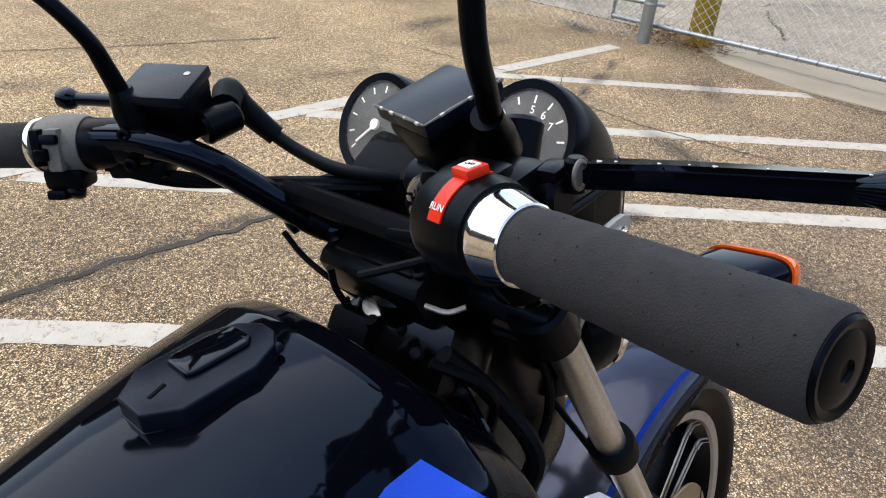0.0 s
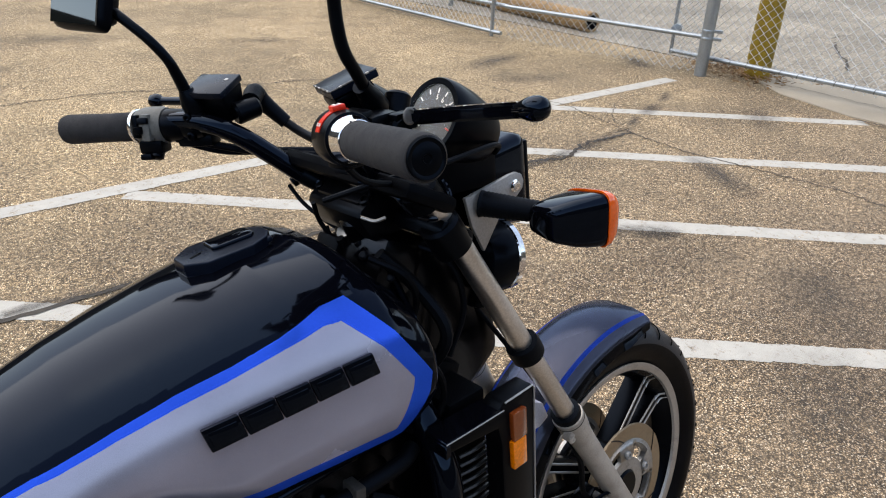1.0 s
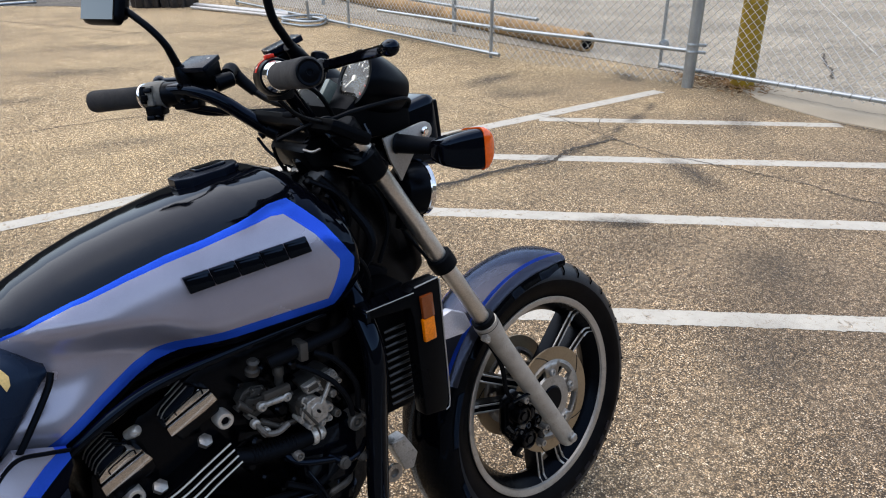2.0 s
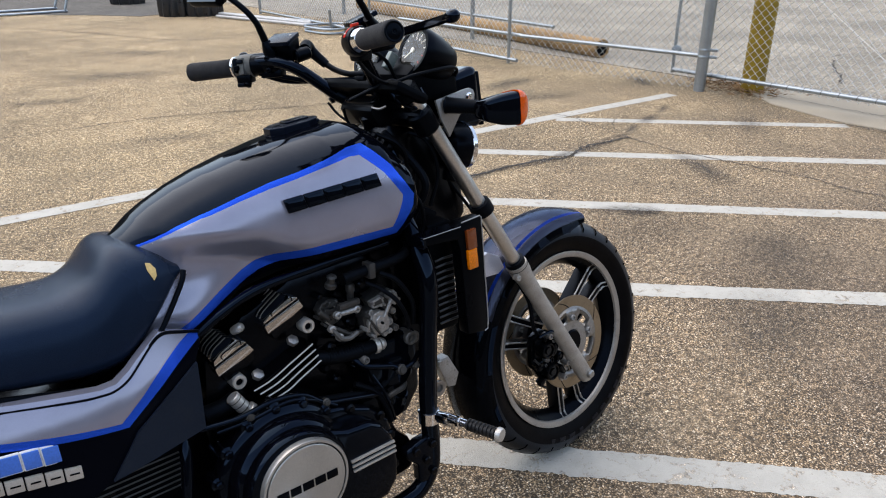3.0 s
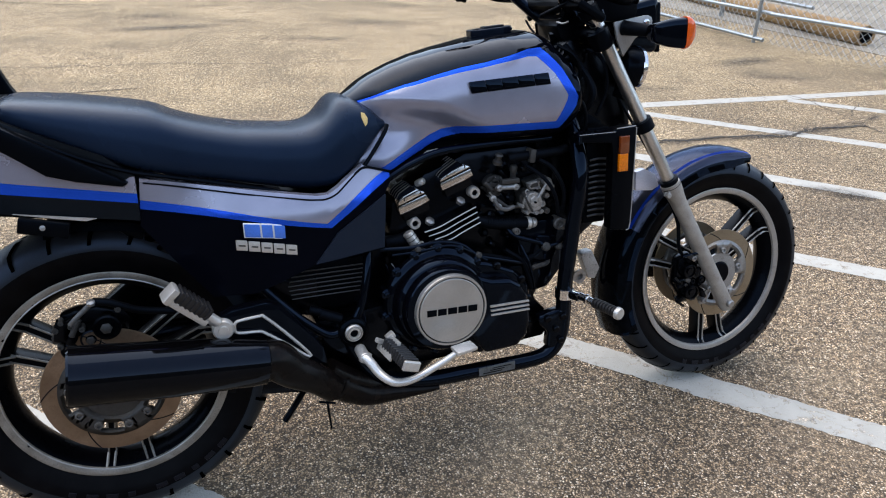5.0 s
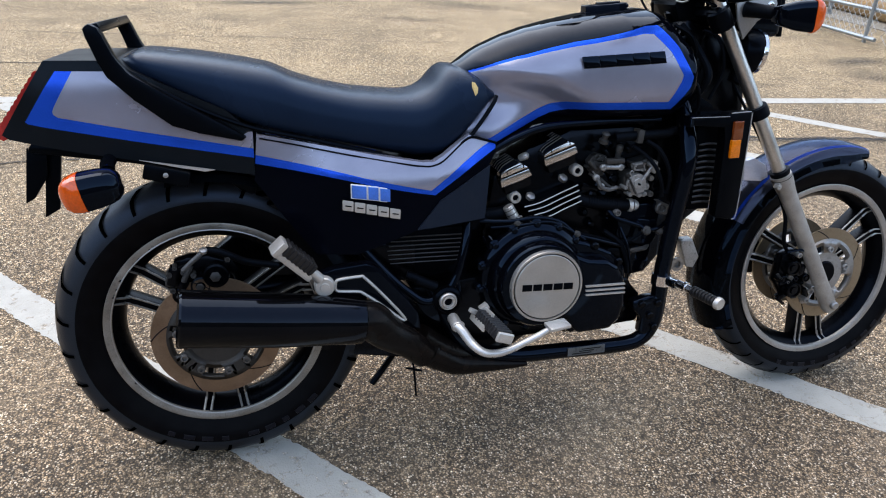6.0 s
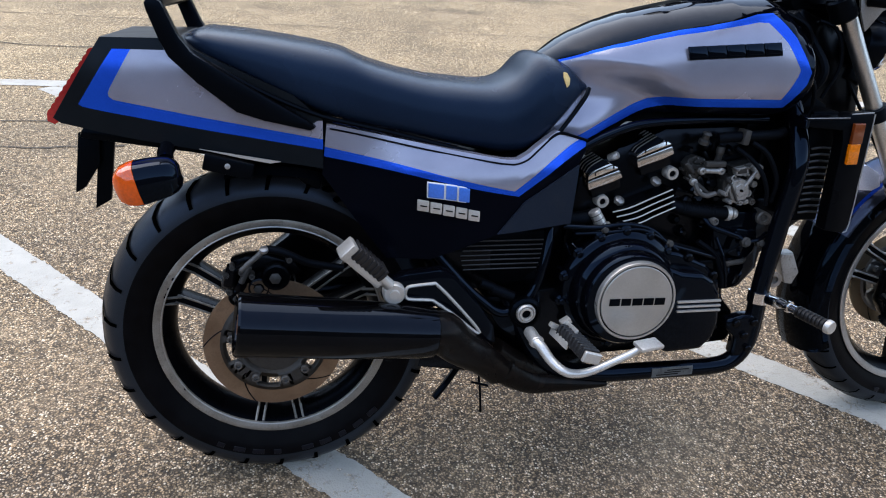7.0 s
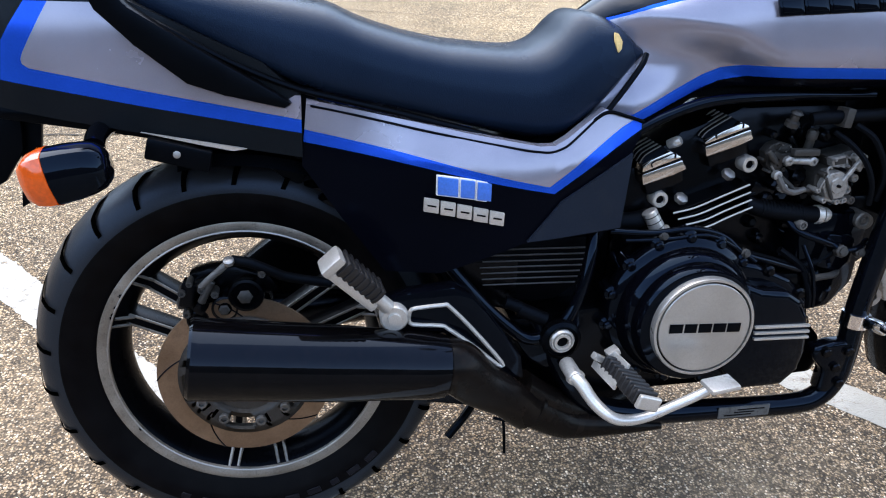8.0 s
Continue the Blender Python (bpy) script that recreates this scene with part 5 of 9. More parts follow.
# front fork: legs with tube, collar and slider
def fork(side, top, end, label):
    top, end = Vector(top), Vector(end)
    d = (end - top).normalized(); L = (end - top).length
    leg = part("fork_leg", rod(B(), top - d * 0.07, top + d * (L * 0.55), 0.0162, seg=24), FORKTUBE, bike, label)
    bm = B()
    s0 = L * 0.492
    lathe(bm, top + d * s0, d, [(0.018, 0), (0.0250, 0.002), (0.0258, 0.006), (0.0252, 0.009), (0.0252, 0.013), (0.0254, 0.016), (0.0246, 0.028), (0.0222, 0.046), (0.0208, 0.062), (0.0202, 0.10), (0.0198, L - s0 - 0.07), (0.0206, L - s0 - 0.04), (0.0204, L - s0 + 0.008), (0.017, L - s0 + 0.018), (0.0, L - s0 + 0.020)], 28)
    part("slider", bm, SLIDER, leg, "grey painted fork slider")
    bm = B()
    lathe(bm, top + d * (s0 + 0.0095), d, [(0.0240, 0), (0.0256, 0.0002), (0.0256, 0.0014), (0.0240, 0.0016)], 28)
    part("collar_groove", bm, DULL, leg, "dark groove round the slider")
    bm = B()
    lug = top + d * (s0 + 0.020) + Vector((-0.020, side * 0.012, -0.012))
    box(bm, lug, (0.016, 0.014, 0.016), (0, 30, 0), 0.004)
    lathe(bm, lug + Vector((-0.004, side * 0.007, 0)), (-0.3, side, 0), [(0.006, 0), (0.006, 0.005), (0.003, 0.006), (0, 0.004)], 8)
    part("slider_lug", bm, SLIDER, leg, "cast lug on the slider")
    bm = B()
    lathe(bm, top + d * (s0 - 0.012), d, [(0.0162, 0), (0.0232, 0.002), (0.0238, 0.010), (0.0228, 0.014), (0.0162, 0.015)], 24)
    part("collar", bm, RUBBER, leg, "black rubber seal")
    bm = B()
    lathe(bm, top + d * (L * 0.262), d, [(0.0163, 0), (0.0240, 0.001), (0.0252, 0.010), (0.0245, 0.028), (0.0163, 0.030)], 24)
    part("collar", bm, RUBBER, leg, "black rubber collar")
    bm = B()
    lathe(bm, end + Vector((0, side * 0.020, 0.004)), (0, side, 0), [(0.011, -0.01), (0.011, 0.006), (0.008, 0.009), (0.0, 0.009)], 14)
    part("axle_nut", bm, ALLOY, leg, "bright axle pinch bolt")
    return leg


fork(-1, (1.140, -0.110, 0.962), (1.556, -0.136, 0.252), "right fork leg with bare steel tube")
fork(1, (1.140, 0.098, 0.962), (1.556, 0.090, 0.252), "left fork leg with bare steel tube")
bm = B()
box(bm, (1.128, -0.007, 0.972), (0.060, 0.250, 0.028), (0, 30, 0), 0.012)
for y in (-0.112, 0.098):
    rod(bm, (1.113, y, 0.99), (1.138, y, 0.948), 0.0255, seg=24, b=0.004)
part("lower_clamp", bm, SATIN, bike, "black lower fork clamp")
bm = B()
box(bm, (1.085, -0.007, 1.030), (0.08, 0.27, 0.022), (0, 28, 0), 0.01)
for y in (-0.112, 0.098):
    rod(bm, (1.083, y, 1.041), (1.098, y, 1.015), 0.025, seg=24, b=0.004)
part("upper_clamp", bm, DULL, bike, "black upper fork clamp")
bm = B()
rod(bm, (1.075, -0.005, 0.99), (1.145, -0.005, 0.82), 0.027, 0.029, 24, 0.004)
prism(bm, [(1.045, 0.90), (1.075, 0.945), (1.13, 0.955), (1.188, 0.92), (1.250, 0.81), (1.258, 0.745), (1.20, 0.70), (1.10, 0.66), (1.03, 0.74), (1.04, 0.84)], -0.066, 0.072, 0.014)
box(bm, (1.088, -0.012, 0.925), (0.07, 0.115, 0.07), (0, 26, 0), 0.016)
box(bm, (1.105, -0.008, 0.85), (0.075, 0.12, 0.12), (0, 12, 0), 0.025)
part("steering_head", bm, ENGINE, bike, "black steering head with gusset")

for q_, s_ in (((1.060, 0.035, 0.925), (0.04, 0.05, 0.05)), ((1.11, -0.075, 0.76), (0.06, 0.05, 0.07))):
    bm = B(); box(bm, q_, s_, (0, 28, 0), 0.008)
    part("relay_box", bm, DULL, bike, "small black relay box")
random.seed(23)
for k in range(9):
    y0 = -0.10 + 0.017 * k
    pts = [(1.055 + 0.008 * (k % 3), y0 * 0.8 + 0.01, 0.955 - 0.006 * (k % 2)), (1.075 + random.uniform(-0.01, 0.02), y0 + random.uniform(-0.012, 0.012), 0.905), (1.085 + random.uniform(-0.02, 0.03), y0 * 0.9 - 0.02 + random.uniform(-0.015, 0.015), 0.845), (1.075 + random.uniform(-0.02, 0.03), y0 * 0.8 - 0.02, 0.78), (1.06 + random.uniform(-0.01, 0.03), y0 * 0.7 - 0.02, 0.71)]
    bm = B(); tube(bm, pts, random.choice((0.0045, 0.006, 0.0085)), 8)
    part("wiring_loom", bm, BLACK if k % 2 else RUBBER, bike, "black sleeved wiring loom")
for q_, r_ in (((1.052, -0.045, 0.946), 0.006), ((1.060, -0.085, 0.925), 0.005), ((1.066, -0.070, 0.895), 0.004), ((1.075, -0.105, 0.870), 0.005)):
    bm = B(); lathe(bm, q_, (-0.6, -0.4, 0.6), [(r_, 0), (r_, 0.006), (r_ * 0.6, 0.008), (0, 0.008)], 8)
    part("wire_connector", bm, RUBBER, bike, "small black wire connector")
bm = B(); lathe(bm, (1.076, 0.020, 0.958), (-0.5, 0, 0.86), [(0.016, 0), (0.0165, 0.005), (0.011, 0.007), (0.0, 0.006)], 20)
part("ignition_lock", bm, ALLOY, bike, "bright ignition lock ring")
for pts in ([(1.04, -0.07, 0.955), (1.07, -0.10, 0.93), (1.09, -0.09, 0.88), (1.06, -0.08, 0.82)], [(1.10, -0.02, 0.95), (1.14, -0.09, 0.93), (1.16, -0.10, 0.86), (1.14, -0.09, 0.79)], [(1.06, 0.05, 0.96), (1.05, 0.02, 0.92), (1.05, -0.05, 0.90), (1.07, -0.10, 0.85)], [(1.03, -0.15, 0.86), (1.06, -0.16, 0.83), (1.075, -0.15, 0.78), (1.06, -0.14, 0.74)]):
    bm = B(); tube(bm, pts, 0.0045, 8)
    part("wiring_loom", bm, RUBBER, bike, "black taped wiring loom")

# handlebar
bar_pts_r = [(1.085, 0.00, 1.022), (1.072, -0.05, 1.030), (1.030, -0.085, 1.078), (0.985, -0.125, 1.118), (0.950, -0.165, 1.130), (0.934, -0.226, 1.1358), (0.9045, -0.346, 1.1462)]
bar_pts_l = [(1.090, 0.045, 1.005), (1.072, 0.092, 1.014), (1.040, 0.112, 1.044), (1.000, 0.132, 1.080), (0.972, 0.156, 1.097), (0.945, 0.200, 1.100), (0.856, 0.333, 1.089)]
bm = B()
tube(bm, list(reversed(bar_pts_r)) + bar_pts_l, 0.0126, 18, 8)
bars = part("handlebar", bm, BLACK, bike, "black tubular handlebar")
bm = B()
prism(bm, [(1.047, 0.996), (1.052, 1.005), (1.090, 1.029), (1.106, 1.029), (1.126, 1.004), (1.120, 0.965), (1.066, 0.962), (1.058, 0.974)], -0.048, 0.066, 0.004)
prism(bm, [(1.056, 1.007), (1.088, 1.0275), (1.0895, 1.031), (1.056, 1.011)], -0.036, 0.052, 0.0012)
lathe(bm, (1.064, -0.040, 1.013), (-0.53, 0, 0.85), [(0.008, -0.002), (0.008, 0.003), (0.0065, 0.004), (0.0045, 0.004), (0.0040, 0.001), (0, 0.001)], 16)
lathe(bm, (1.064, 0.058, 1.013), (-0.53, 0, 0.85), [(0.006, -0.002), (0.006, 0.003), (0.004, 0.004), (0, 0.004)], 14)
tube(bm, [(1.078, 0.086, 1.012), (1.066, 0.098, 1.022)], 0.0150, 14)
lathe(bm, (1.060, 0.112, 1.012), (-0.8, 0.2, -0.5), [(0.007, -0.008), (0.008, 0.0), (0.007, 0.006), (0, 0.007)], 10)
part("clamp_cover", bm, SATIN, bars, "satin black handlebar clamp cover")


def axis_frame(p, q):
    p, q = Vector(p), Vector(q)
    return p, (q - p).normalized(), (q - p).length


# right grip and controls
p, d, L = axis_frame((0.9325, -0.2300, 1.1362), (0.9035, -0.350, 1.1466))
bm = B()
prof = [(0.0162, 0.0)]
for k in range(1, 24):
    prof.append((0.0168 + 0.0009 * (k / 24) + 0.0004 * noise.noise(Vector((k * 0.8, 1, 2))), L * k / 24))
prof += [(0.0174, L), (0.0160, L + 0.0025), (0.0148, L + 0.0025)]
lathe(bm, p, d, prof, 40)
part("grip", bm, FOAM, bars, "worn dark foam right grip")
bm = B()
random.seed(77)
gu = d.orthogonal().normalized(); gv = d.cross(gu)
for k in range(150):
    ang = random.uniform(0, 2 * math.pi); u_ = random.random() ** 1.4
    nrm = gu * math.cos(ang) + gv * math.sin(ang)
    rr = random.choice((0.0002, 0.00025, 0.0003, 0.0004, 0.0006))
    q_ = p + d * (L * (0.04 + 0.93 * u_)) + nrm * (0.0167 + 0.0009 * u_)
    lathe(bm, q_, nrm, [(rr, -0.0006), (rr * 0.8, 0.00018), (rr * 0.3, 0.00022), (0, 0.00022)], random.choice((5, 6, 7)))
tagged(part("grip_pits", bm, DULL, bars, "small torn pits in the foam"), kind="stuff")
bm = B()
lathe(bm, p + d * (L + 0.001), d, [(0.0156, -0.002), (0.0156, 0.0020), (0.0146, 0.0032), (0.0128, 0.0030), (0.0118, 0.0024), (0.0100, 0.0030), (0.0060, 0.0036), (0.0036, 0.0036), (0.0030, 0.0026), (0.0, 0.0024)], 32)
part("grip_end", bm, SATIN, bars, "glossy black grip end cap")
bm = B()
lathe(bm, p - d * 0.019, d, [(0.016, 0), (0.0208, 0.0), (0.0212, 0.002), (0.0205, 0.006), (0.0186, 0.015), (0.0180, 0.0188), (0.0172, 0.0195), (0.016, 0.0195)], 40)
part("grip_collar", bm, CHROME, bars, "chrome tapered grip collar")
bm = B()
q = p - d * 0.054
lathe(bm, q, d, [(0.018, -0.003), (0.0232, 0.0), (0.0245, 0.004), (0.0245, 0.029), (0.0232, 0.033), (0.0228, 0.036), (0.020, 0.037)], 40)
box(bm, q + Vector((0.010, 0.0, -0.020)), (0.030, 0.028, 0.022), (0, 0, 10), 0.006)
box(bm, q + Vector((0.022, 0.004, 0.004)), (0.03, 0.03, 0.03), (0, 0, 10), 0.006)
part("switch_housing", bm, SATIN, bars, "black right switch housing")
# red switch: curved plate on the housing and a raised knob
u = Vector((-0.05, 0.0, 1.0)); u = (u - d * u.dot(d)).normalized(); v = d.cross(u)
bm = B()
t = bmesh.new()
vs = []
for i in range(13):
    a = radians(-16 + 84 * i / 12)
    e = (u * math.cos(a) + v * math.sin(a))
    vs.append([t.verts.new(q + d * h + e * 0.0254) for h in (0.0165, 0.0255)])
for a_, b_ in zip(vs, vs[1:]):
    t.faces.new((a_[0], a_[1], b_[1], b_[0]))
r = bmesh.ops.extrude_face_region(t, geom=t.faces[:])
for vv in [g for g in r["geom"] if isinstance(g, bmesh.types.BMVert)]:
    w = vv.co - q; w = w - d * w.dot(d)
    vv.co -= w.normalized() * 0.003
absorb(bm, t)
part("kill_switch", bm, RED, bars, "red kill switch plate")


def onhousing(a, h, lift):
    e = u * math.cos(radians(a)) + v * math.sin(radians(a))
    tng = e.cross(d).normalized()
    m = Matrix((d, tng, e)).transposed().to_4x4()
    m.translation = q + d * h + e * (0.0254 + lift)
    return m


KNOB_A, TEXT_A = 4, 54
bm = B()
box(bm, (0, 0, 0), (0.0120, 0.012, 0.0048), (0, 0, 0), 0.0012)
bmesh.ops.transform(bm, matrix=onhousing(KNOB_A, 0.0210, 0.0012), verts=bm.verts)
part("switch_knob", bm, RED, bars, "raised red switch knob")
bm = B()
box(bm, (0, 0, 0), (0.0085, 0.0065, 0.0006), (0, 0, 0), 0.0)
bmesh.ops.transform(bm, matrix=onhousing(KNOB_A, 0.0210, 0.0038), verts=bm.verts)
part("switch_label", bm, WHITEINK, bars, "white switch label")


def lettering(text, size, m, material, parent, name="lettering", label="white lettering"):
    cu = bpy.data.curves.new(name, "FONT")
    cu.body, cu.size, cu.align_x, cu.align_y, cu.extrude = text, size, "CENTER", "CENTER", 0.0001
    o = new(name, cu)
    dg = bpy.context.evaluated_depsgraph_get()
    me = bpy.data.meshes.new_from_object(o.evaluated_get(dg))
    bpy.data.objects.remove(o)
    me.materials.clear(); me.materials.append(material)
    ob = new(name, me)
    ob.parent = parent
    ob.matrix_basis = m
    tagged(ob, label)
    return ob


lettering("RUN", 0.0046, onhousing(TEXT_A, 0.0210, 0.0004), WHITEINK, bars, label="white word on the red switch")
lettering("OFF", 0.0034, onhousing(KNOB_A, 0.0210, 0.0042), SATIN, bars, label="small black word on the switch")
# right master cylinder, mirror mount, lever
bm = B()
t = bmesh.new(); box(t, (0, 0, 0), (0.044, 0.044, 0.036), (0, 0, 0), 0.005)
for vv in t.verts:
    if vv.co.z < 0:
        vv.co.x *= 0.72; vv.co.y *= 0.62
absorb(bm, t, pose(1.006, -0.121, 1.145, 0, -20, -16))
rod(bm, (1.030, -0.150, 1.118), (1.046, -0.143, 1.152), 0.0125, 0.0135, seg=18, b=0.003)
rod(bm, (1.0, -0.10, 1.118), (1.005, -0.20, 1.128), 0.013, seg=16, b=0.003)
box(bm, (0.990, -0.178, 1.134), (0.04, 0.026, 0.024), (0, 0, 12), 0.008)
part("brake_master_cylinder", bm, SATIN, bars, "black brake fluid reservoir")
bm = B()
t = bmesh.new(); box(t, (0, 0, 0), (0.051, 0.054, 0.009), (0, 0, 0), 0.002)
absorb(bm, t, pose(0.999, -0.121, 1.1685, 0, -20, -16))
part("reservoir_lid", bm, SATINMETAL, bars, "square black reservoir lid with worn edges")
lidm = pose(0.999, -0.121, 1.1685, 0, -20, -16)
for a_, b_ in (((-0.0255, -0.027), (-0.0255, 0.027)), ((-0.0255, -0.027), (0.0255, -0.027))):
    bm = B(); tube(bm, [lidm @ Vector((a_[0], a_[1], 0.0038)), lidm @ Vector(((a_[0] + b_[0]) / 2, (a_[1] + b_[1]) / 2, 0.0040)), lidm @ Vector((b_[0], b_[1], 0.0038))], [0.0006, 0.0011, 0.0005, 0.0010], 6, 6)
    part("worn_edge", bm, DULLALLOY, bars, "worn bare metal edge")
bm = B()
t = bmesh.new()
LV = [(1.008, -0.203), (1.026, -0.206), (1.029, -0.245), (1.0285, -0.30), (1.0265, -0.338), (1.0175, -0.338), (1.0165, -0.30), (1.0145, -0.245)]
f = t.faces.new([t.verts.new((x, y, 1.1335 - (y + 0.21) * 0.15)) for x, y in LV])
r = bmesh.ops.extrude_face_region(t, geom=[f])
bmesh.ops.translate(t, vec=(0, 0, 0.0135), verts=[g for g in r["geom"] if isinstance(g, bmesh.types.BMVert)])
bmesh.ops.bevel(t, geom=t.edges[:], offset=0.0026, segments=2, affect="EDGES")
absorb(bm, t)
lathe(bm, (1.0222, -0.334, 1.1590), (-0.02, -1, 0.15), [(0.0055, -0.010), (0.0072, -0.003), (0.0094, 0.004), (0.0104, 0.010), (0.0100, 0.016), (0.0078, 0.021), (0.0040, 0.0235), (0.0, 0.024)], 24)
part("brake_lever", bm, BLACK, bars, "gloss black brake lever with ball end")
random.seed(41)
for x, y, k in ((1.0165, -0.212, 2.4), (1.0180, -0.220, 1.3), (1.0185, -0.242, 1.5), (1.0195, -0.256, 1.0), (1.0190, -0.268, 2.0), (1.0200, -0.290, 1.2), (1.0205, -0.312, 1.6), (1.0195, -0.328, 1.1)):
    bm = B(); box(bm, (x, y, 1.1335 - (y + 0.21) * 0.15 + 0.0134), (0.0009 * k, 0.0013 * k, 0.0008), (8.5, 0, random.uniform(0, 90)), 0.0002, 1)
    part("paint_chip", bm, BRUSHED, bars, "bare metal chip in the lever paint")
for a_, b_, k in ((-0.0260, -0.021, 1.6), (-0.0258, -0.008, 1.0), (-0.0260, 0.006, 1.9), (-0.0257, 0.018, 1.2), (-0.014, -0.0272, 1.5), (0.004, -0.0272, 1.1), (0.015, -0.0274, 1.7)):
    bm = B(); box(bm, (0, 0, 0), (0.0016, 0.0020 * k, 0.0018), (0, 0, 0 if b_ > -0.027 else 90), 0.0003, 1)
    bmesh.ops.transform(bm, matrix=lidm @ Matrix.Translation((a_, b_, 0.0040)), verts=bm.verts)
    part("paint_chip", bm, BRUSHED, bars, "bare metal chip on the lid edge")
bm = B()
box(bm, (1.008, -0.190, 1.136), (0.024, 0.014, 0.016), (0, 0, 12), 0.004)
lathe(bm, (1.014, -0.200, 1.130), (0, 0, 1), [(0.006, 0), (0.006, 0.016), (0.004, 0.018), (0.0, 0.018)], 14)
part("lever_pivot", bm, SATIN, bars, "black lever pivot")
bm = B(); lathe(bm, (1.006, -0.207, 1.142), (0.1, -1, 0.1), [(0.0055, 0), (0.0078, 0.0), (0.0080, 0.0012), (0.0072, 0.0018), (0.006, 0.0018), (0.0055, 0.0006)], 20)
part("pivot_ring", bm, DULLALLOY, bars, "worn bright ring")
bm = B()
lathe(bm, (1.012, -0.155, 1.142), (-0.045, -0.018, 0.045), [(0.010, 0), (0.0120, 0.004), (0.0112, 0.022), (0.0090, 0.030), (0.0085, 0.040)], 20)
tube(bm, [(0.988, -0.166, 1.168), (0.975, -0.173, 1.184), (0.963, -0.178, 1.200), (0.957, -0.180, 1.218), (0.954, -0.182, 1.246), (0.948, -0.194, 1.300), (0.938, -0.215, 1.345)], 0.0060, 14)
part("mirror", bm, SATIN, bars, "right mirror on a bent black stem")
# left grip and controls
p2, d2, L2 = axis_frame((0.9165, 0.250, 1.0925), (0.853, 0.337, 1.089))
LH = Matrix((d2.cross(Vector((0, 0, 1))).normalized(), d2, d2.cross(Vector((0, 0, 1))).normalized().cross(d2))).transposed().to_4x4()


def on_left_bar(back, out, up):
    """A frame on the left bar: x forward, y along the bar to its end, z up."""
    m = LH.copy()
    m.translation = p2 - d2 * back + LH.to_3x3() @ Vector((out, 0, up))
    return m


def left_part(name, bm, material, back, label, out=0.0, up=0.0):
    bmesh.ops.transform(bm, matrix=on_left_bar(back, out, up), verts=bm.verts)
    return part(name, bm, material, bars, label)


bm = B()
lathe(bm, p2, d2, [(0.0175, 0), (0.0190, 0.002), (0.0186, L2 * 0.3), (0.0190, L2 * 0.6), (0.0197, L2 - 0.006), (0.0180, L2), (0.010, L2 + 0.003), (0.0, L2 + 0.003)], 36)
part("grip", bm, FOAM, bars, "worn dark foam left grip")
bm = B()
lathe(bm, p2 - d2 * 0.005, d2, [(0.020, 0), (0.0225, 0.001), (0.0228, 0.003), (0.0215, 0.006), (0.019, 0.007)], 36)
part("grip_collar", bm, CHROME, bars, "thin chrome ring")
bm = B()
lathe(bm, (0, 0, 0), (0, 1, 0), [(0.016, -0.020), (0.0225, -0.019), (0.0245, -0.014), (0.0250, 0.0), (0.0240, 0.012), (0.0215, 0.020), (0.018, 0.021)], 30)
left_part("switch_housing", bm, LEFTSW, 0.026, "worn grey-green left switch housing")
for back, w, up, hgt in ((0.014, 0.008, 0.004, 0.030), (0.028, 0.012, 0.002, 0.034)):
    bm = B(); box(bm, (-0.0225, 0, 0), (0.010, w, hgt), (0, 8, 0), 0.0025)
    left_part("switch_panel", bm, LEFTSW if back > 0.02 else SATIN, back, "raised faded switch panel", 0.0, up)
bm = B(); box(bm, (-0.029, 0, 0.0), (0.008, 0.010, 0.010), (0, 0, 0), 0.002)
left_part("switch_button", bm, SATIN, 0.020, "black signal switch button")
bm = B(); box(bm, (-0.028, 0, 0.012), (0.006, 0.014, 0.008), (0, 20, 0), 0.002)
left_part("switch_button", bm, SATIN, 0.028, "black beam switch button")
bm = B()
box(bm, (-0.010, 0, -0.024), (0.024, 0.034, 0.018), (0, 0, 0), 0.005)
box(bm, (-0.021, 0.006, -0.036), (0.012, 0.016, 0.008), (0, 12, 0), 0.002)
lathe(bm, (-0.012, -0.004, -0.032), (-0.6, 0, -0.8), [(0.008, 0), (0.008, 0.008), (0.005, 0.010), (0, 0.010)], 14)
left_part("horn_button", bm, SATIN, 0.026, "black horn button block")
bm = B()
lathe(bm, (0, 0, 0), (0, 1, 0), [(0.014, -0.018), (0.0185, -0.016), (0.0205, -0.010), (0.0215, 0.010), (0.0205, 0.016), (0.017, 0.017)], 30)
left_part("switch_housing", bm, SATIN, 0.056, "dark inner half of the left switch housing")
bm = B()
lathe(bm, (0, 0, 0), (0, 1, 0), [(0.013, -0.016), (0.0185, -0.014), (0.0195, -0.008), (0.0195, 0.008), (0.0185, 0.014), (0.013, 0.015)], 24)
box(bm, (0.010, 0, 0.004), (0.030, 0.026, 0.028), (0, 0, 0), 0.006)
box(bm, (0.002, 0.002, -0.020), (0.026, 0.050, 0.016), (0, 0, 0), 0.006)
for z in (-0.012, 0.012):
    lathe(bm, (-0.018, 0.0, z), (-1, 0, 0), [(0.0055, -0.004), (0.0055, 0.003), (0.0040, 0.004), (0.0025, 0.004), (0.0025, 0.001), (0, 0.001)], 12)
left_part("lever_perch", bm, SATIN, 0.086, "black left lever perch")
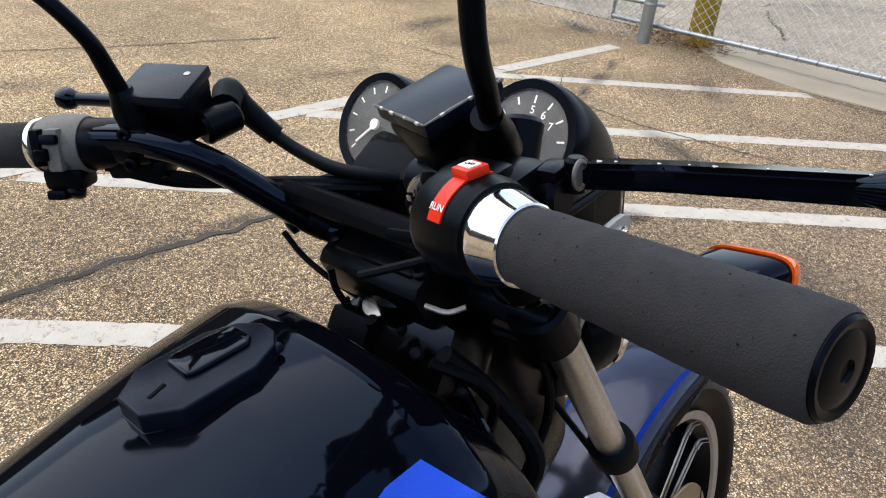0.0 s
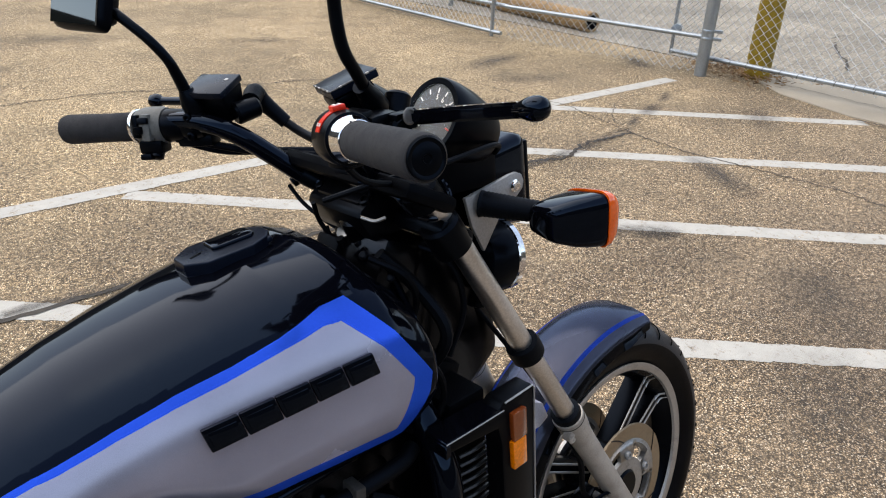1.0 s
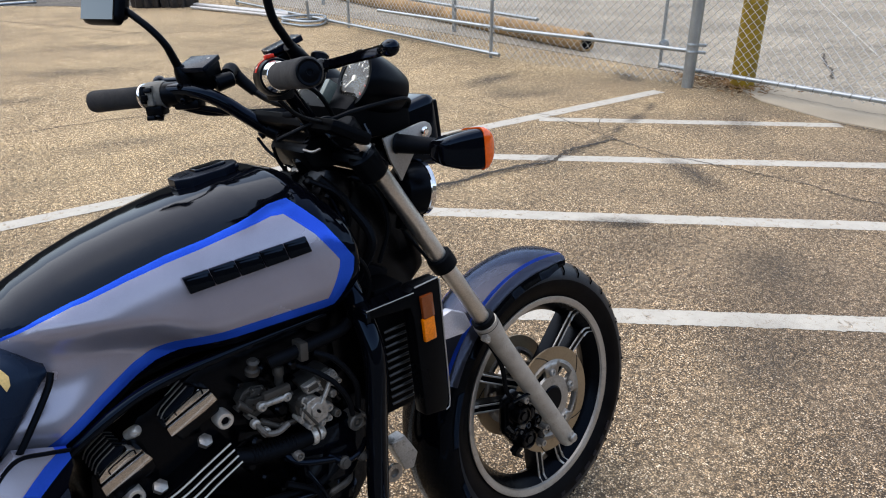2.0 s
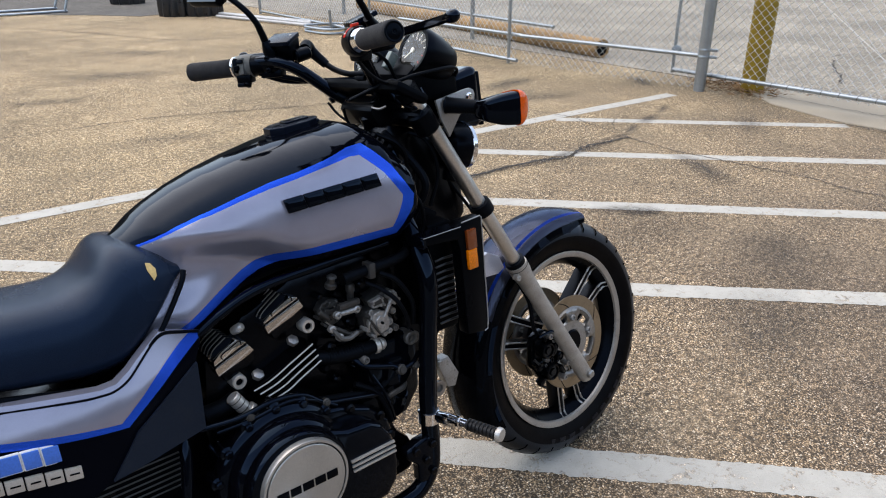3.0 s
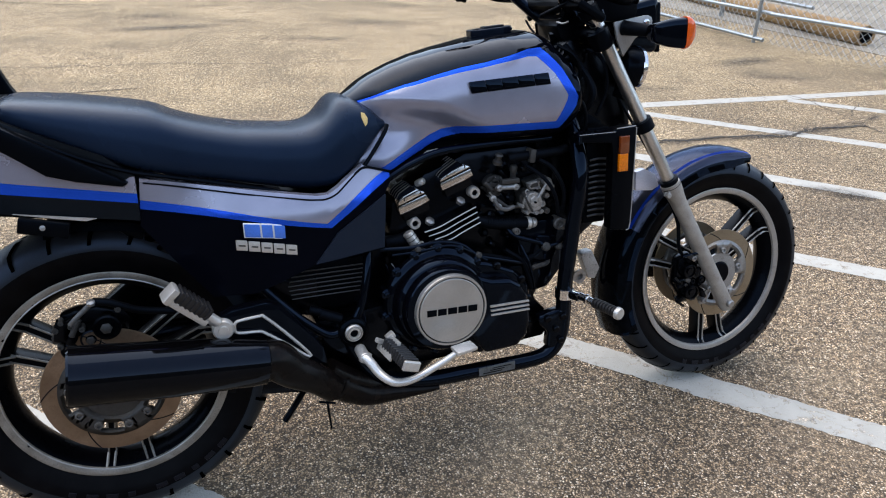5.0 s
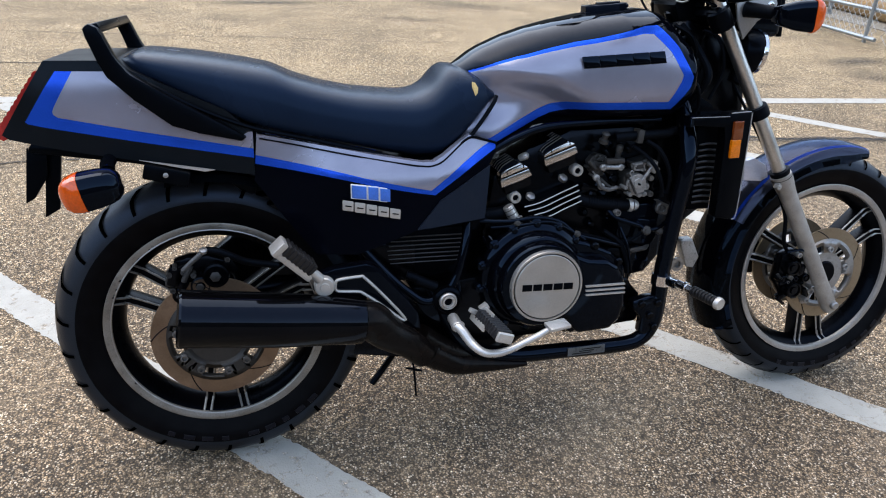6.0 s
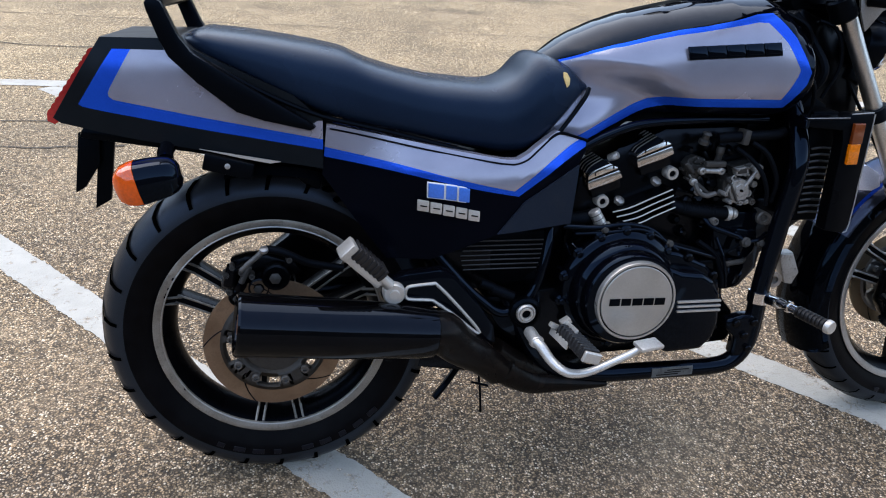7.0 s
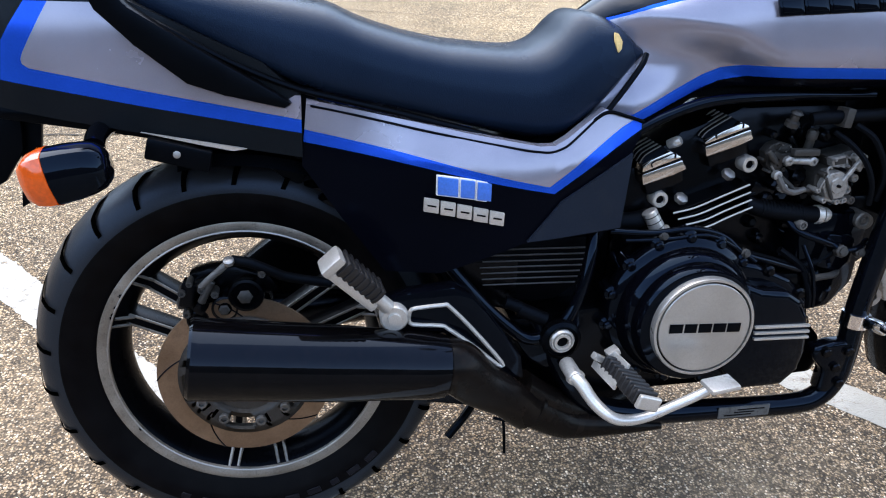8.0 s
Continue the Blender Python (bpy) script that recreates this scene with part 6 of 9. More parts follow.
# clutch reservoir beside the perch
LIDL = pose(0.987, 0.163, 1.1415, 0, -20, 28)
bm = B()
t = bmesh.new(); box(t, (0, 0, 0), (0.044, 0.052, 0.040), (0, 0, 0), 0.005)
for vv in t.verts:
    if vv.co.z < 0:
        vv.co.x *= 0.80; vv.co.y *= 0.84
absorb(bm, t, LIDL @ pose(0.004, 0, -0.024))
rod(bm, (1.002, 0.142, 1.106), (1.036, 0.140, 1.112), 0.0145, 0.0130, seg=18, b=0.003)
part("clutch_master_cylinder", bm, SATIN, bars, "black clutch fluid reservoir")
bm = B()
t = bmesh.new(); box(t, (0, 0, 0), (0.050, 0.060, 0.009), (0, 0, 0), 0.0022)
absorb(bm, t, LIDL)
part("reservoir_lid", bm, SATINMETAL, bars, "plain black reservoir lid")
bm = B(); lathe(bm, LIDL @ Vector((0.010, -0.018, 0.0040)), LIDL.to_3x3() @ Vector((0, 0, 1)), [(0.0028, 0), (0.0028, 0.001), (0.0015, 0.0014), (0, 0.0014)], 10)
part("lid_screw", bm, STEEL, bars, "small bright lid screw")
bm = B()
tube(bm, [(1.010, 0.168, 1.112), (1.018, 0.205, 1.112), (1.006, 0.255, 1.111), (0.984, 0.306, 1.110), (0.975, 0.322, 1.110)], [0.008, 0.006, 0.006, 0.006, 0.006], 10)
lathe(bm, (0.977, 0.318, 1.110), (-0.5, 0.85, 0), [(0.005, -0.004), (0.0095, 0.002), (0.0105, 0.008), (0.0085, 0.015), (0.0, 0.018)], 16)
part("clutch_lever", bm, BLACK, bars, "black clutch lever with a ball end")
# bent rubber boot and hose of the clutch line
bm = B()
tube(bm, [(1.030, 0.148, 1.118), (1.046, 0.166, 1.124), (1.056, 0.168, 1.112), (1.068, 0.160, 1.096), (1.078, 0.150, 1.082)], [0.012, 0.0135, 0.0120, 0.0105, 0.0095], 12)
part("rubber_boot", bm, RUBBER, bars, "bent black rubber boot on the clutch line")
bm = B(); tube(bm, [(1.076, 0.152, 1.084), (1.085, 0.125, 1.070), (1.090, 0.085, 1.062), (1.105, 0.045, 1.060), (1.140, 0.02, 1.05)], 0.0062, 10)
part("clutch_hose", bm, RUBBER, bars, "black clutch hose")
bm = B()
lathe(bm, (0.966, 0.176, 1.112), (-0.25, 0.02, 1), [(0.013, 0), (0.0135, 0.012), (0.0115, 0.022), (0.0090, 0.030)], 18)
tube(bm, [(0.958, 0.177, 1.140), (0.950, 0.174, 1.160), (0.941, 0.172, 1.180), (0.926, 0.180, 1.204), (0.910, 0.198, 1.226), (0.900, 0.214, 1.240)], [0.0078, 0.0072, 0.0064, 0.0062, 0.0062, 0.0066], 12)
part("mirror", bm, SATIN, bars, "left mirror on a bent black stem")
def mirror_head(c, turn, wide=0.140):
    bm = B()
    t = bmesh.new(); box(t, (0, 0, 0), (0.034, wide, 0.088), (0, 0, 0), 0.016, 3)
    for v in t.verts:
        if v.co.x > 0:
            v.co.y *= 0.86; v.co.z *= 0.8
    absorb(bm, t)
    sh_ = part("mirror_shell", bm, SATIN, bars, "black mirror shell", at=pose(*c, *turn))
    bm = B()
    box(bm, (-0.0178, 0, 0), (0.002, wide - 0.014, 0.074), (0, 0, 0), 0.0)
    part("mirror_glass", bm, MIRROR, bars, "mirror glass", at=pose(*c, *turn))


mirror_head((0.888, 0.243, 1.258), (4, 15, 20), 0.096)
mirror_head((0.930, -0.290, 1.385), (-8, 0, 8))
# cables
bm = B(); tube(bm, [(0.945, 0.200, 1.078), (0.985, 0.165, 1.066), (1.04, 0.125, 1.050), (1.10, 0.07, 1.045), (1.14, 0.03, 1.04)], 0.0052, 8)
part("cable", bm, RUBBER, bars, "black control cable")
bm = B(); tube(bm, [(0.950, 0.195, 1.074), (0.995, 0.170, 1.056), (1.06, 0.115, 1.052), (1.12, 0.05, 1.05)], 0.0048, 8)
part("cable", bm, RUBBER, bars, "black control cable")
bm = B(); tube(bm, [(1.052, 0.118, 1.006), (1.058, 0.100, 0.985), (1.066, 0.075, 0.968), (1.075, 0.05, 0.955)], 0.0028, 8)
part("cable", bm, RUBBER, bars, "thin black wire below the bar")
bm = B(); tube(bm, [(0.95, -0.165, 1.11), (0.99, -0.145, 1.075), (1.05, -0.11, 1.05), (1.13, -0.07, 1.03)], 0.0035, 8)
part("cable", bm, RUBBER, bars, "black control cable")
bm = B(); tube(bm, [(1.02, -0.02, 1.020), (1.058, -0.100, 1.052), (1.072, -0.112, 1.052), (1.102, -0.122, 1.059), (1.148, -0.124, 1.063), (1.198, -0.118, 1.064), (1.226, -0.105, 1.057), (1.234, -0.090, 1.044)], 0.0036, 8)
part("cable", bm, RUBBER, bars, "black control cable")
bm = B(); tube(bm, [(1.02, -0.10, 1.118), (1.06, -0.10, 1.09), (1.10, -0.08, 1.03), (1.14, -0.06, 0.95), (1.20, -0.06, 0.85), (1.30, -0.10, 0.68), (1.36, -0.12, 0.56)], 0.0038, 8)
part("cable", bm, RUBBER, bars, "black control cable")
bm = B(); tube(bm, [(1.04, 0.04, 1.0), (1.05, 0.045, 0.97), (1.07, 0.03, 0.93)], 0.0032, 8)
part("cable", bm, RUBBER, bars, "black control cable")

bm = B(); tube(bm, [(1.045, -0.06, 1.045), (1.0617, -0.100, 1.0332), (1.0694, -0.112, 1.0162), (1.089, -0.118, 1.002), (1.119, -0.116, 0.9967), (1.1361, -0.110, 1.0132), (1.140, -0.095, 1.030)], 0.0036, 8)
part("cable", bm, BLACK, bars, "glossy black sagging cable")
bm = B(); box(bm, (1.0257, -0.060, 1.0616), (0.010, 0.020, 0.008), (0, 20, 20), 0.002)
part("wire_connector", bm, DULL, bars, "small black wire connector")
bm = B(); tube(bm, [(1.036, -0.070, 1.006), (1.043, -0.085, 1.003), (1.052, -0.095, 1.007)], 0.0022, 8)
part("wire_clip", bm, ALLOY, bars, "bright bent wire clip")

# instruments
def gauge(c, name, needle, digits=()):
    c = Vector(c); nrm = Vector((-0.90, 0.03, 0.42)).normalized()
    g = part(name, lathe(B(), c, -nrm, [(0.0398, 0.010), (0.0402, -0.003), (0.0475, -0.004), (0.049, -0.001), (0.0495, 0.016), (0.0470, 0.040), (0.0415, 0.064), (0.0360, 0.080), (0.0340, 0.084), (0.0, 0.085)], 40), SATIN, bike, "round black instrument with white dial")
    lathe_b = lathe(B(), c, nrm, [(0.0, -0.001), (0.0415, -0.001), (0.0415, 0.0002), (0.0, 0.0002)], 40)
    part("dial", lathe_b, DIALINK, g, "grey dial face")
    up = (Vector((0, 0, 1)) - nrm * nrm.z).normalized(); rt = up.cross(nrm)
    for k in range(11):
        a = radians(225 - 27 * k)
        e = rt * math.cos(a) + up * math.sin(a)
        f = nrm.cross(e)
        m = Matrix((e, f, nrm)).transposed().to_4x4(); m.translation = c + e * 0.033 + nrm * 0.0006
        bm = B(); box(bm, (0, 0, 0), (0.006, 0.0013, 0.0006), b=0)
        part("tick", bm, REDINK if k > 8 else WHITEINK, g, at=m)
    for word, a in digits:
        e = rt * math.cos(radians(a)) + up * math.sin(radians(a))
        m = Matrix((rt, up, nrm)).transposed().to_4x4(); m.translation = c + e * 0.0245 + nrm * 0.0006
        lettering(word, 0.0088, m, WHITEINK, g, "numeral", "white dial numeral")
    for a, ln in ((needle, 0.030),):
        e = rt * math.cos(radians(a)) + up * math.sin(radians(a)); f = nrm.cross(e)
        m = Matrix((e, f, nrm)).transposed().to_4x4(); m.translation = c + e * ln * 0.4 + nrm * 0.003
        bm = B(); box(bm, (0, 0, 0), (ln, 0.002, 0.001), b=0); lathe(bm, (-ln * 0.4, 0, -0.001), (0, 0, 1), [(0.005, 0), (0.005, 0.003), (0, 0.004)], 14)
        part("needle", bm, WHITEINK, g, at=m)
    bm = lathe(B(), c, nrm, [(0.0405, 0.0035), (0.03, 0.005), (0.0, 0.006), (0.0, 0.0045), (0.03, 0.0038), (0.0405, 0.0028), (0.0405, 0.0035)], 32)
    gl = part("glass", bm, GLASS, g, "clear glass")
    gl.visible_shadow = False
    return g


REDINK = surface("red_ink", (0.6, 0.04, 0.04), 0.5, bump=0.0)
gauge((1.150, -0.070, 1.101), "gauge", 215, (("5", 90), ("6", 63), ("7", 36)))
gauge((1.148, 0.092, 1.087), "gauge", 225)
bm = B()
prism(bm, [(1.12, 1.005), (1.11, 1.06), (1.17, 1.10), (1.24, 1.06), (1.24, 1.0)], -0.090, 0.095, 0.012)
part("instrument_bracket", bm, DULL, bike, "black instrument bracket")
bm = B(); box(bm, (1.118, -0.030, 1.084), (0.020, 0.014, 0.036), (0, 38, 0), 0.003)
part("indicator_panel", bm, GLASSPALE, bike, "pale translucent indicator panel")
bm = B()
t = bmesh.new(); box(t, (0, 0, 0), (0.100, 0.160, 0.128), (0, 0, 0), 0.018, 3)
for vv in t.verts:
    if vv.co.x < 0:
        vv.co.y *= 0.82; vv.co.z *= 0.8
absorb(bm, t, pose(1.258, -0.002, 0.990, 0, -4, 2))
hl = part("headlight", bm, BLACK, bike, "black rectangular headlight shell")
bm = B(); box(bm, (1.309, -0.001, 0.987), (0.010, 0.148, 0.116), (0, -4, 2), 0.004)
part("headlight_rim", bm, SATIN, hl, "black headlight rim")
# signal bracket plate, front turn signal
bm = B()
prism(bm, [(1.165, 1.003), (1.245, 1.016), (1.257, 1.0165), (1.266, 1.012), (1.270, 1.003), (1.268, 0.993), (1.258, 0.985), (1.225, 0.965), (1.195, 0.925), (1.175, 0.965)], -0.106, -0.100, 0.0015)
plate = part("signal_plate", bm, STEEL, bike, "grey steel signal bracket")
bm = B(); lathe(bm, (1.252, -0.106, 1.0), (0, -1, 0), [(0.0085, 0), (0.0085, 0.002), (0.0055, 0.003), (0.0055, 0.006), (0.0030, 0.0065), (0.0, 0.0055)], 12)
part("bolt", bm, CHROME, plate, "bright bolt")
bm = B()
stem0, stem1 = Vector((1.193, -0.104, 0.990)), Vector((1.232, -0.176, 0.983))
dd = stem1 - stem0
prof = [(0.018, 0)]
for k in range(15):
    prof += [(0.0168 - 0.0002 * k, 0.003 + k * 0.0052), (0.0158 - 0.0002 * k, 0.0056 + k * 0.0052)]
prof += [(0.0135, dd.length), (0.0, dd.length + 0.001)]
lathe(bm, stem0, dd, prof, 18)
fs = part("turn_signal", bm, RUBBER, bike, "front turn signal on a ribbed rubber stem")
sx = Vector((0.98, -0.18, 0.0)).normalized()
m = Matrix((sx, Vector((0, 0, 1)).cross(sx).normalized(), Vector((0, 0, 1)))).transposed().to_4x4(); m.translation = (1.235, -0.209, 0.981)
m = m @ Matrix.Scale(0.93, 4)


def signal_loft(sections, m):
    """Skins rounded sections (along, inward, half width, half height, lift), taller towards the outer side."""
    bm = B()
    rows = []
    for along, mid_, ay, az, lift in sections:
        row = []
        for k in range(32):
            a = 2 * math.pi * k / 32
            ca, sa = math.cos(a), math.sin(a)
            y = mid_ + ay * math.copysign(abs(ca) ** 0.42, ca)
            z = (az * math.copysign(abs(sa) ** 0.42, sa)) * (1 - 0.20 * (y / 0.042)) + lift
            row.append(bm.verts.new(m @ Vector((along, y, z))))
        rows.append(row)
    for a, b in zip(rows, rows[1:]):
        for k in range(32):
            bm.faces.new((a[k], a[(k + 1) % 32], b[(k + 1) % 32], b[k]))
    bm.faces.new(rows[0]); bm.faces.new(rows[-1])
    bmesh.ops.recalc_face_normals(bm, faces=bm.faces[:])
    return bm


bm = signal_loft([(-0.037, 0.014, 0.012, 0.010, 0), (-0.036, 0.013, 0.022, 0.0185, 0), (-0.032, 0.012, 0.0265, 0.0220, 0), (-0.020, 0.010, 0.0305, 0.0260, 0), (-0.006, 0.006, 0.035, 0.0295, 0), (0.010, 0.003, 0.0385, 0.0312, 0), (0.024, 0.001, 0.040, 0.0320, 0), (0.031, 0.0, 0.041, 0.0322, 0), (0.0325, 0.0, 0.0405, 0.0316, 0)], m)
part("signal_housing", bm, BLACK, fs, "tapered black signal housing", sharp=60)
bm = signal_loft([(0.0300, -0.0005, 0.0420, 0.0338, 0.0006), (0.037, -0.001, 0.0415, 0.0328, 0.0010), (0.045, -0.003, 0.0375, 0.0280, 0.0020), (0.052, -0.005, 0.0305, 0.0210, 0.0032), (0.058, -0.007, 0.0220, 0.0135, 0.0042), (0.0620, -0.009, 0.0120, 0.0065, 0.0050), (0.0635, -0.010, 0.0040, 0.0022, 0.0052)], m)
part("lens", bm, ORANGE, fs, "orange lens", sharp=60)
# horn
bm = B()
lathe(bm, (1.205, -0.068, 0.901), (0.90, -0.10, -0.12), [(0.028, 0), (0.042, 0.008), (0.0475, 0.022), (0.0475, 0.050), (0.046, 0.056), (0.030, 0.057), (0.0, 0.052)], 36)
horn = part("horn", bm, SATIN, bike, "round black horn with chrome rim")
bm = B(); lathe(bm, (1.2555, -0.0735, 0.8943), (0.90, -0.10, -0.12), [(0.047, -0.006), (0.0492, -0.004), (0.0492, 0.004), (0.046, 0.007), (0.043, 0.005), (0.043, -0.006)], 36)
part("horn_rim", bm, CHROME, horn, "chrome rim")
bm = B(); box(bm, (1.235, -0.055, 0.845), (0.05, 0.04, 0.05), (0, 20, 0), 0.006)
part("horn_bracket", bm, SATIN, horn, "black bracket")

# front fender
bm = B()
cx, cz, R0 = 1.566, 0.318, 0.340
sec = [(-0.074, 0.044), (-0.073, 0.022), (-0.068, 0.010), (-0.060, 0.003), (-0.053, -0.001), (-0.030, -0.009), (0.0, -0.011), (0.030, -0.009), (0.053, -0.001), (0.060, 0.003), (0.068, 0.010), (0.073, 0.022), (0.074, 0.044)]
rows = []
for i in range(47):
    a = radians(76 + 128 * i / 46)
    taper = min(1.0, 0.55 + i / 9) if i < 5 else 1.0
    rows.append([bm.verts.new((cx + (R0 - dr * taper) * math.cos(a), -0.022 + y * (0.90 + 0.1 * taper), cz + (R0 - dr * taper) * math.sin(a))) for y, dr in sec])
for i, (a, b) in enumerate(zip(rows, rows[1:])):
    for j in range(len(sec) - 1):
        f = bm.faces.new((a[j], a[j + 1], b[j + 1], b[j]))
        f.material_index = 0 if i > 26 or j in (0, 11) else (2 if j not in (3, 8) else 1)
bmesh.ops.solidify(bm, geom=bm.faces[:], thickness=0.004)
fender = part("front_fender", bm, [BLACK, FENDERBLUE, FENDERDIM], bike, "glossy grey front fender, darkened for weak reflection, with deep blue stripe", sharp=60)
fender.matrix_basis = Matrix.Translation((1.568, -0.022, 0.315)) @ pose(0, 0, 0, -3.0, 0, 1.0) @ Matrix.Translation((-1.568, 0.022, -0.315))
bm = B()
prism(bm, [(1.264, 0.640), (1.290, 0.646), (1.325, 0.628), (1.339, 0.596), (1.318, 0.586), (1.267, 0.590)], -0.092, -0.072, 0.004, 2)
part("fender_brace", bm, STAYPALE, bike, "pale grey fender stay behind the fork")
# front calipers
for s, y in ((-1, -0.098), (1, 0.075)):
    bm = B()
    prism(bm, [(1.405, 0.392), (1.445, 0.405), (1.468, 0.375), (1.488, 0.300), (1.462, 0.268), (1.425, 0.275), (1.400, 0.315)], y - 0.016, y + 0.016, 0.008, 2)
    cal = part("caliper", bm, ENGINE, bike, "black front brake caliper")
    for x, z in ((1.462, 0.388), (1.502, 0.285), (1.486, 0.262)):
        bm = B(); lathe(bm, (x, y + s * 0.022, z), (0, s, 0), [(0.009, 0), (0.009, 0.006), (0.004, 0.007), (0.004, 0.003)], 10)
        part("caliper_bolt", bm, ALLOY, cal, "bright caliper bolt")
    for x, z, r, h in ((1.428, 0.362, 0.0215, 0.026), (1.440, 0.300, 0.0225, 0.028), (1.474, 0.330, 0.012, 0.022), (1.408, 0.330, 0.011, 0.020)):
        bm = B(); lathe(bm, (x, y + s * 0.014, z), (0, s, 0), [(r, -0.006), (r, h - 0.006), (r * 0.92, h - 0.001), (r * 0.76, h), (r * 0.72, h - 0.004), (r * 0.45, h - 0.004), (r * 0.4, h), (0, h)], 20)
        part("piston_housing", bm, ENGINE, cal, "black caliper cylinder")
    for x, z, a, b, tr in ((1.452, 0.392, 0.040, 0.016, 35), (1.462, 0.352, 0.016, 0.030, 10), (1.418, 0.282, 0.030, 0.014, -30), (1.486, 0.286, 0.030, 0.012, 60)):
        bm = B(); box(bm, (x, y + s * 0.022, z), (a, 0.020, b), (0, tr, 0), 0.004)
        part("caliper_lug", bm, ENGINE, cal)
    random.seed(61)
    for k in range(16):
        x, z, r = 1.448 + random.uniform(-0.046, 0.046), 0.336 + random.uniform(-0.072, 0.070), random.uniform(0.004, 0.010)
        bm = B()
        if k % 3:
            lathe(bm, (x, y + s * 0.022, z), (random.uniform(-0.2, 0.2), s, random.uniform(-0.2, 0.2)), [(r, -0.01), (r, 0.008), (r * 0.8, 0.011), (r * 0.45, 0.011), (r * 0.4, 0.007), (0, 0.007)], random.choice((6, 8, 12)))
        else:
            box(bm, (x, y + s * 0.026, z), (random.uniform(0.016, 0.034), 0.012, random.uniform(0.006, 0.012)), (0, random.uniform(-70, 70), 0), 0.002)
        part("caliper_fitting", bm, (ENGINE, BLACK, CARBDARK, DULLALLOY)[(k * 7) % 4], cal)
    bm = B(); tube(bm, [(1.405, y + s * 0.03, 0.405), (1.44, y + s * 0.04, 0.412), (1.475, y + s * 0.038, 0.395), (1.490, y + s * 0.03, 0.36)], 0.0035, 8)
    part("brake_pipe", bm, BLACK, cal, "thin black brake pipe")
    bm = B(); tube(bm, [(1.36, s * 0.11, 0.56), (1.385, s * 0.12, 0.50), (1.40, s * 0.115, 0.43), (1.42, s * 0.11, 0.40)], 0.005, 8)
    part("brake_hose", bm, RUBBER, cal, "black brake hose")

for x, z, r in ((1.436, 0.398, 0.0075), (1.496, 0.303, 0.0065), (1.484, 0.268, 0.0075)):
    bm = B(); lathe(bm, (x, -0.135, z), (0, -1, 0), [(r, -0.02), (r, 0.004), (r * 0.5, 0.005), (r * 0.45, 0.001), (0, 0.001)], 12)
    part("slider_bolt", bm, ALLOY, bike, "bright bolt on the fork slider")

# radiator
bm = B()
prism(bm, [(1.075, 0.775), (1.135, 0.775), (1.135, 0.545), (1.075, 0.545)], -0.16, 0.16, 0.006)
rad = part("radiator", bm, DULL, bike, "black radiator")
for k in range(11):
    bm = B(); tube(bm, [(1.082, -0.166, 0.565 + k * 0.0135), (1.10, -0.172, 0.569 + k * 0.0135), (1.128, -0.168, 0.566 + k * 0.0135)], 0.0028, 6, 4)
    part("fin", bm, RADFIN, rad)
bm = B()
prism(bm, [(1.030, 0.768), (1.110, 0.768), (1.122, 0.778), (1.174, 0.780), (1.177, 0.776), (1.177, 0.545), (1.166, 0.530), (1.122, 0.538), (1.118, 0.720), (1.112, 0.745), (1.032, 0.752)], -0.205, -0.175, 0.004)
part("radiator_shroud", bm, SATIN, rad, "black radiator side shroud")
bm = B(); tube(bm, [(1.176, -0.2055, 0.777), (1.1765, -0.2055, 0.70), (1.1765, -0.2055, 0.55), (1.166, -0.2055, 0.532)], 0.0013, 6, 3)
tube(bm, [(1.124, -0.2055, 0.777), (1.173, -0.2055, 0.780)], 0.0013, 6, 3)
part("edge_trim", bm, STEEL, rad, "thin bright edge trim")
bm = B(); prism(bm, [(1.026, 0.771), (1.120, 0.771), (1.120, 0.766), (1.026, 0.766)], -0.2085, -0.170, 0.001, 1)
prism(bm, [(1.026, 0.766), (1.034, 0.766), (1.034, 0.750), (1.026, 0.748)], -0.2075, -0.170, 0.001, 1)
part("shroud_arm", bm, BLACK, rad, "glossy black top arm of the shroud")
bm = B(); tube(bm, [(1.0262, -0.2086, 0.7695), (1.07, -0.2088, 0.7700), (1.119, -0.2086, 0.7705)], 0.0008, 6, 3)
part("edge_trim", bm, STEEL, rad, "thin worn edge of the arm")
# one amber reflector; its returned light is painted as two tones
bm = B(); box(bm, (1.1435, -0.2085, 0.7395), (0.024, 0.008, 0.041), (0, -2, 0), 0.002)
part("reflector", bm, REFLDIM, rad, "upper reflector half, amber darkened as returning less light")
bm = B(); box(bm, (1.1430, -0.2085, 0.6985), (0.024, 0.008, 0.041), (0, -2, 0), 0.002)
part("reflector", bm, AMBER, rad, "lower half of the side reflector, brighter amber for returned light")

# frame tubes
bm = B()
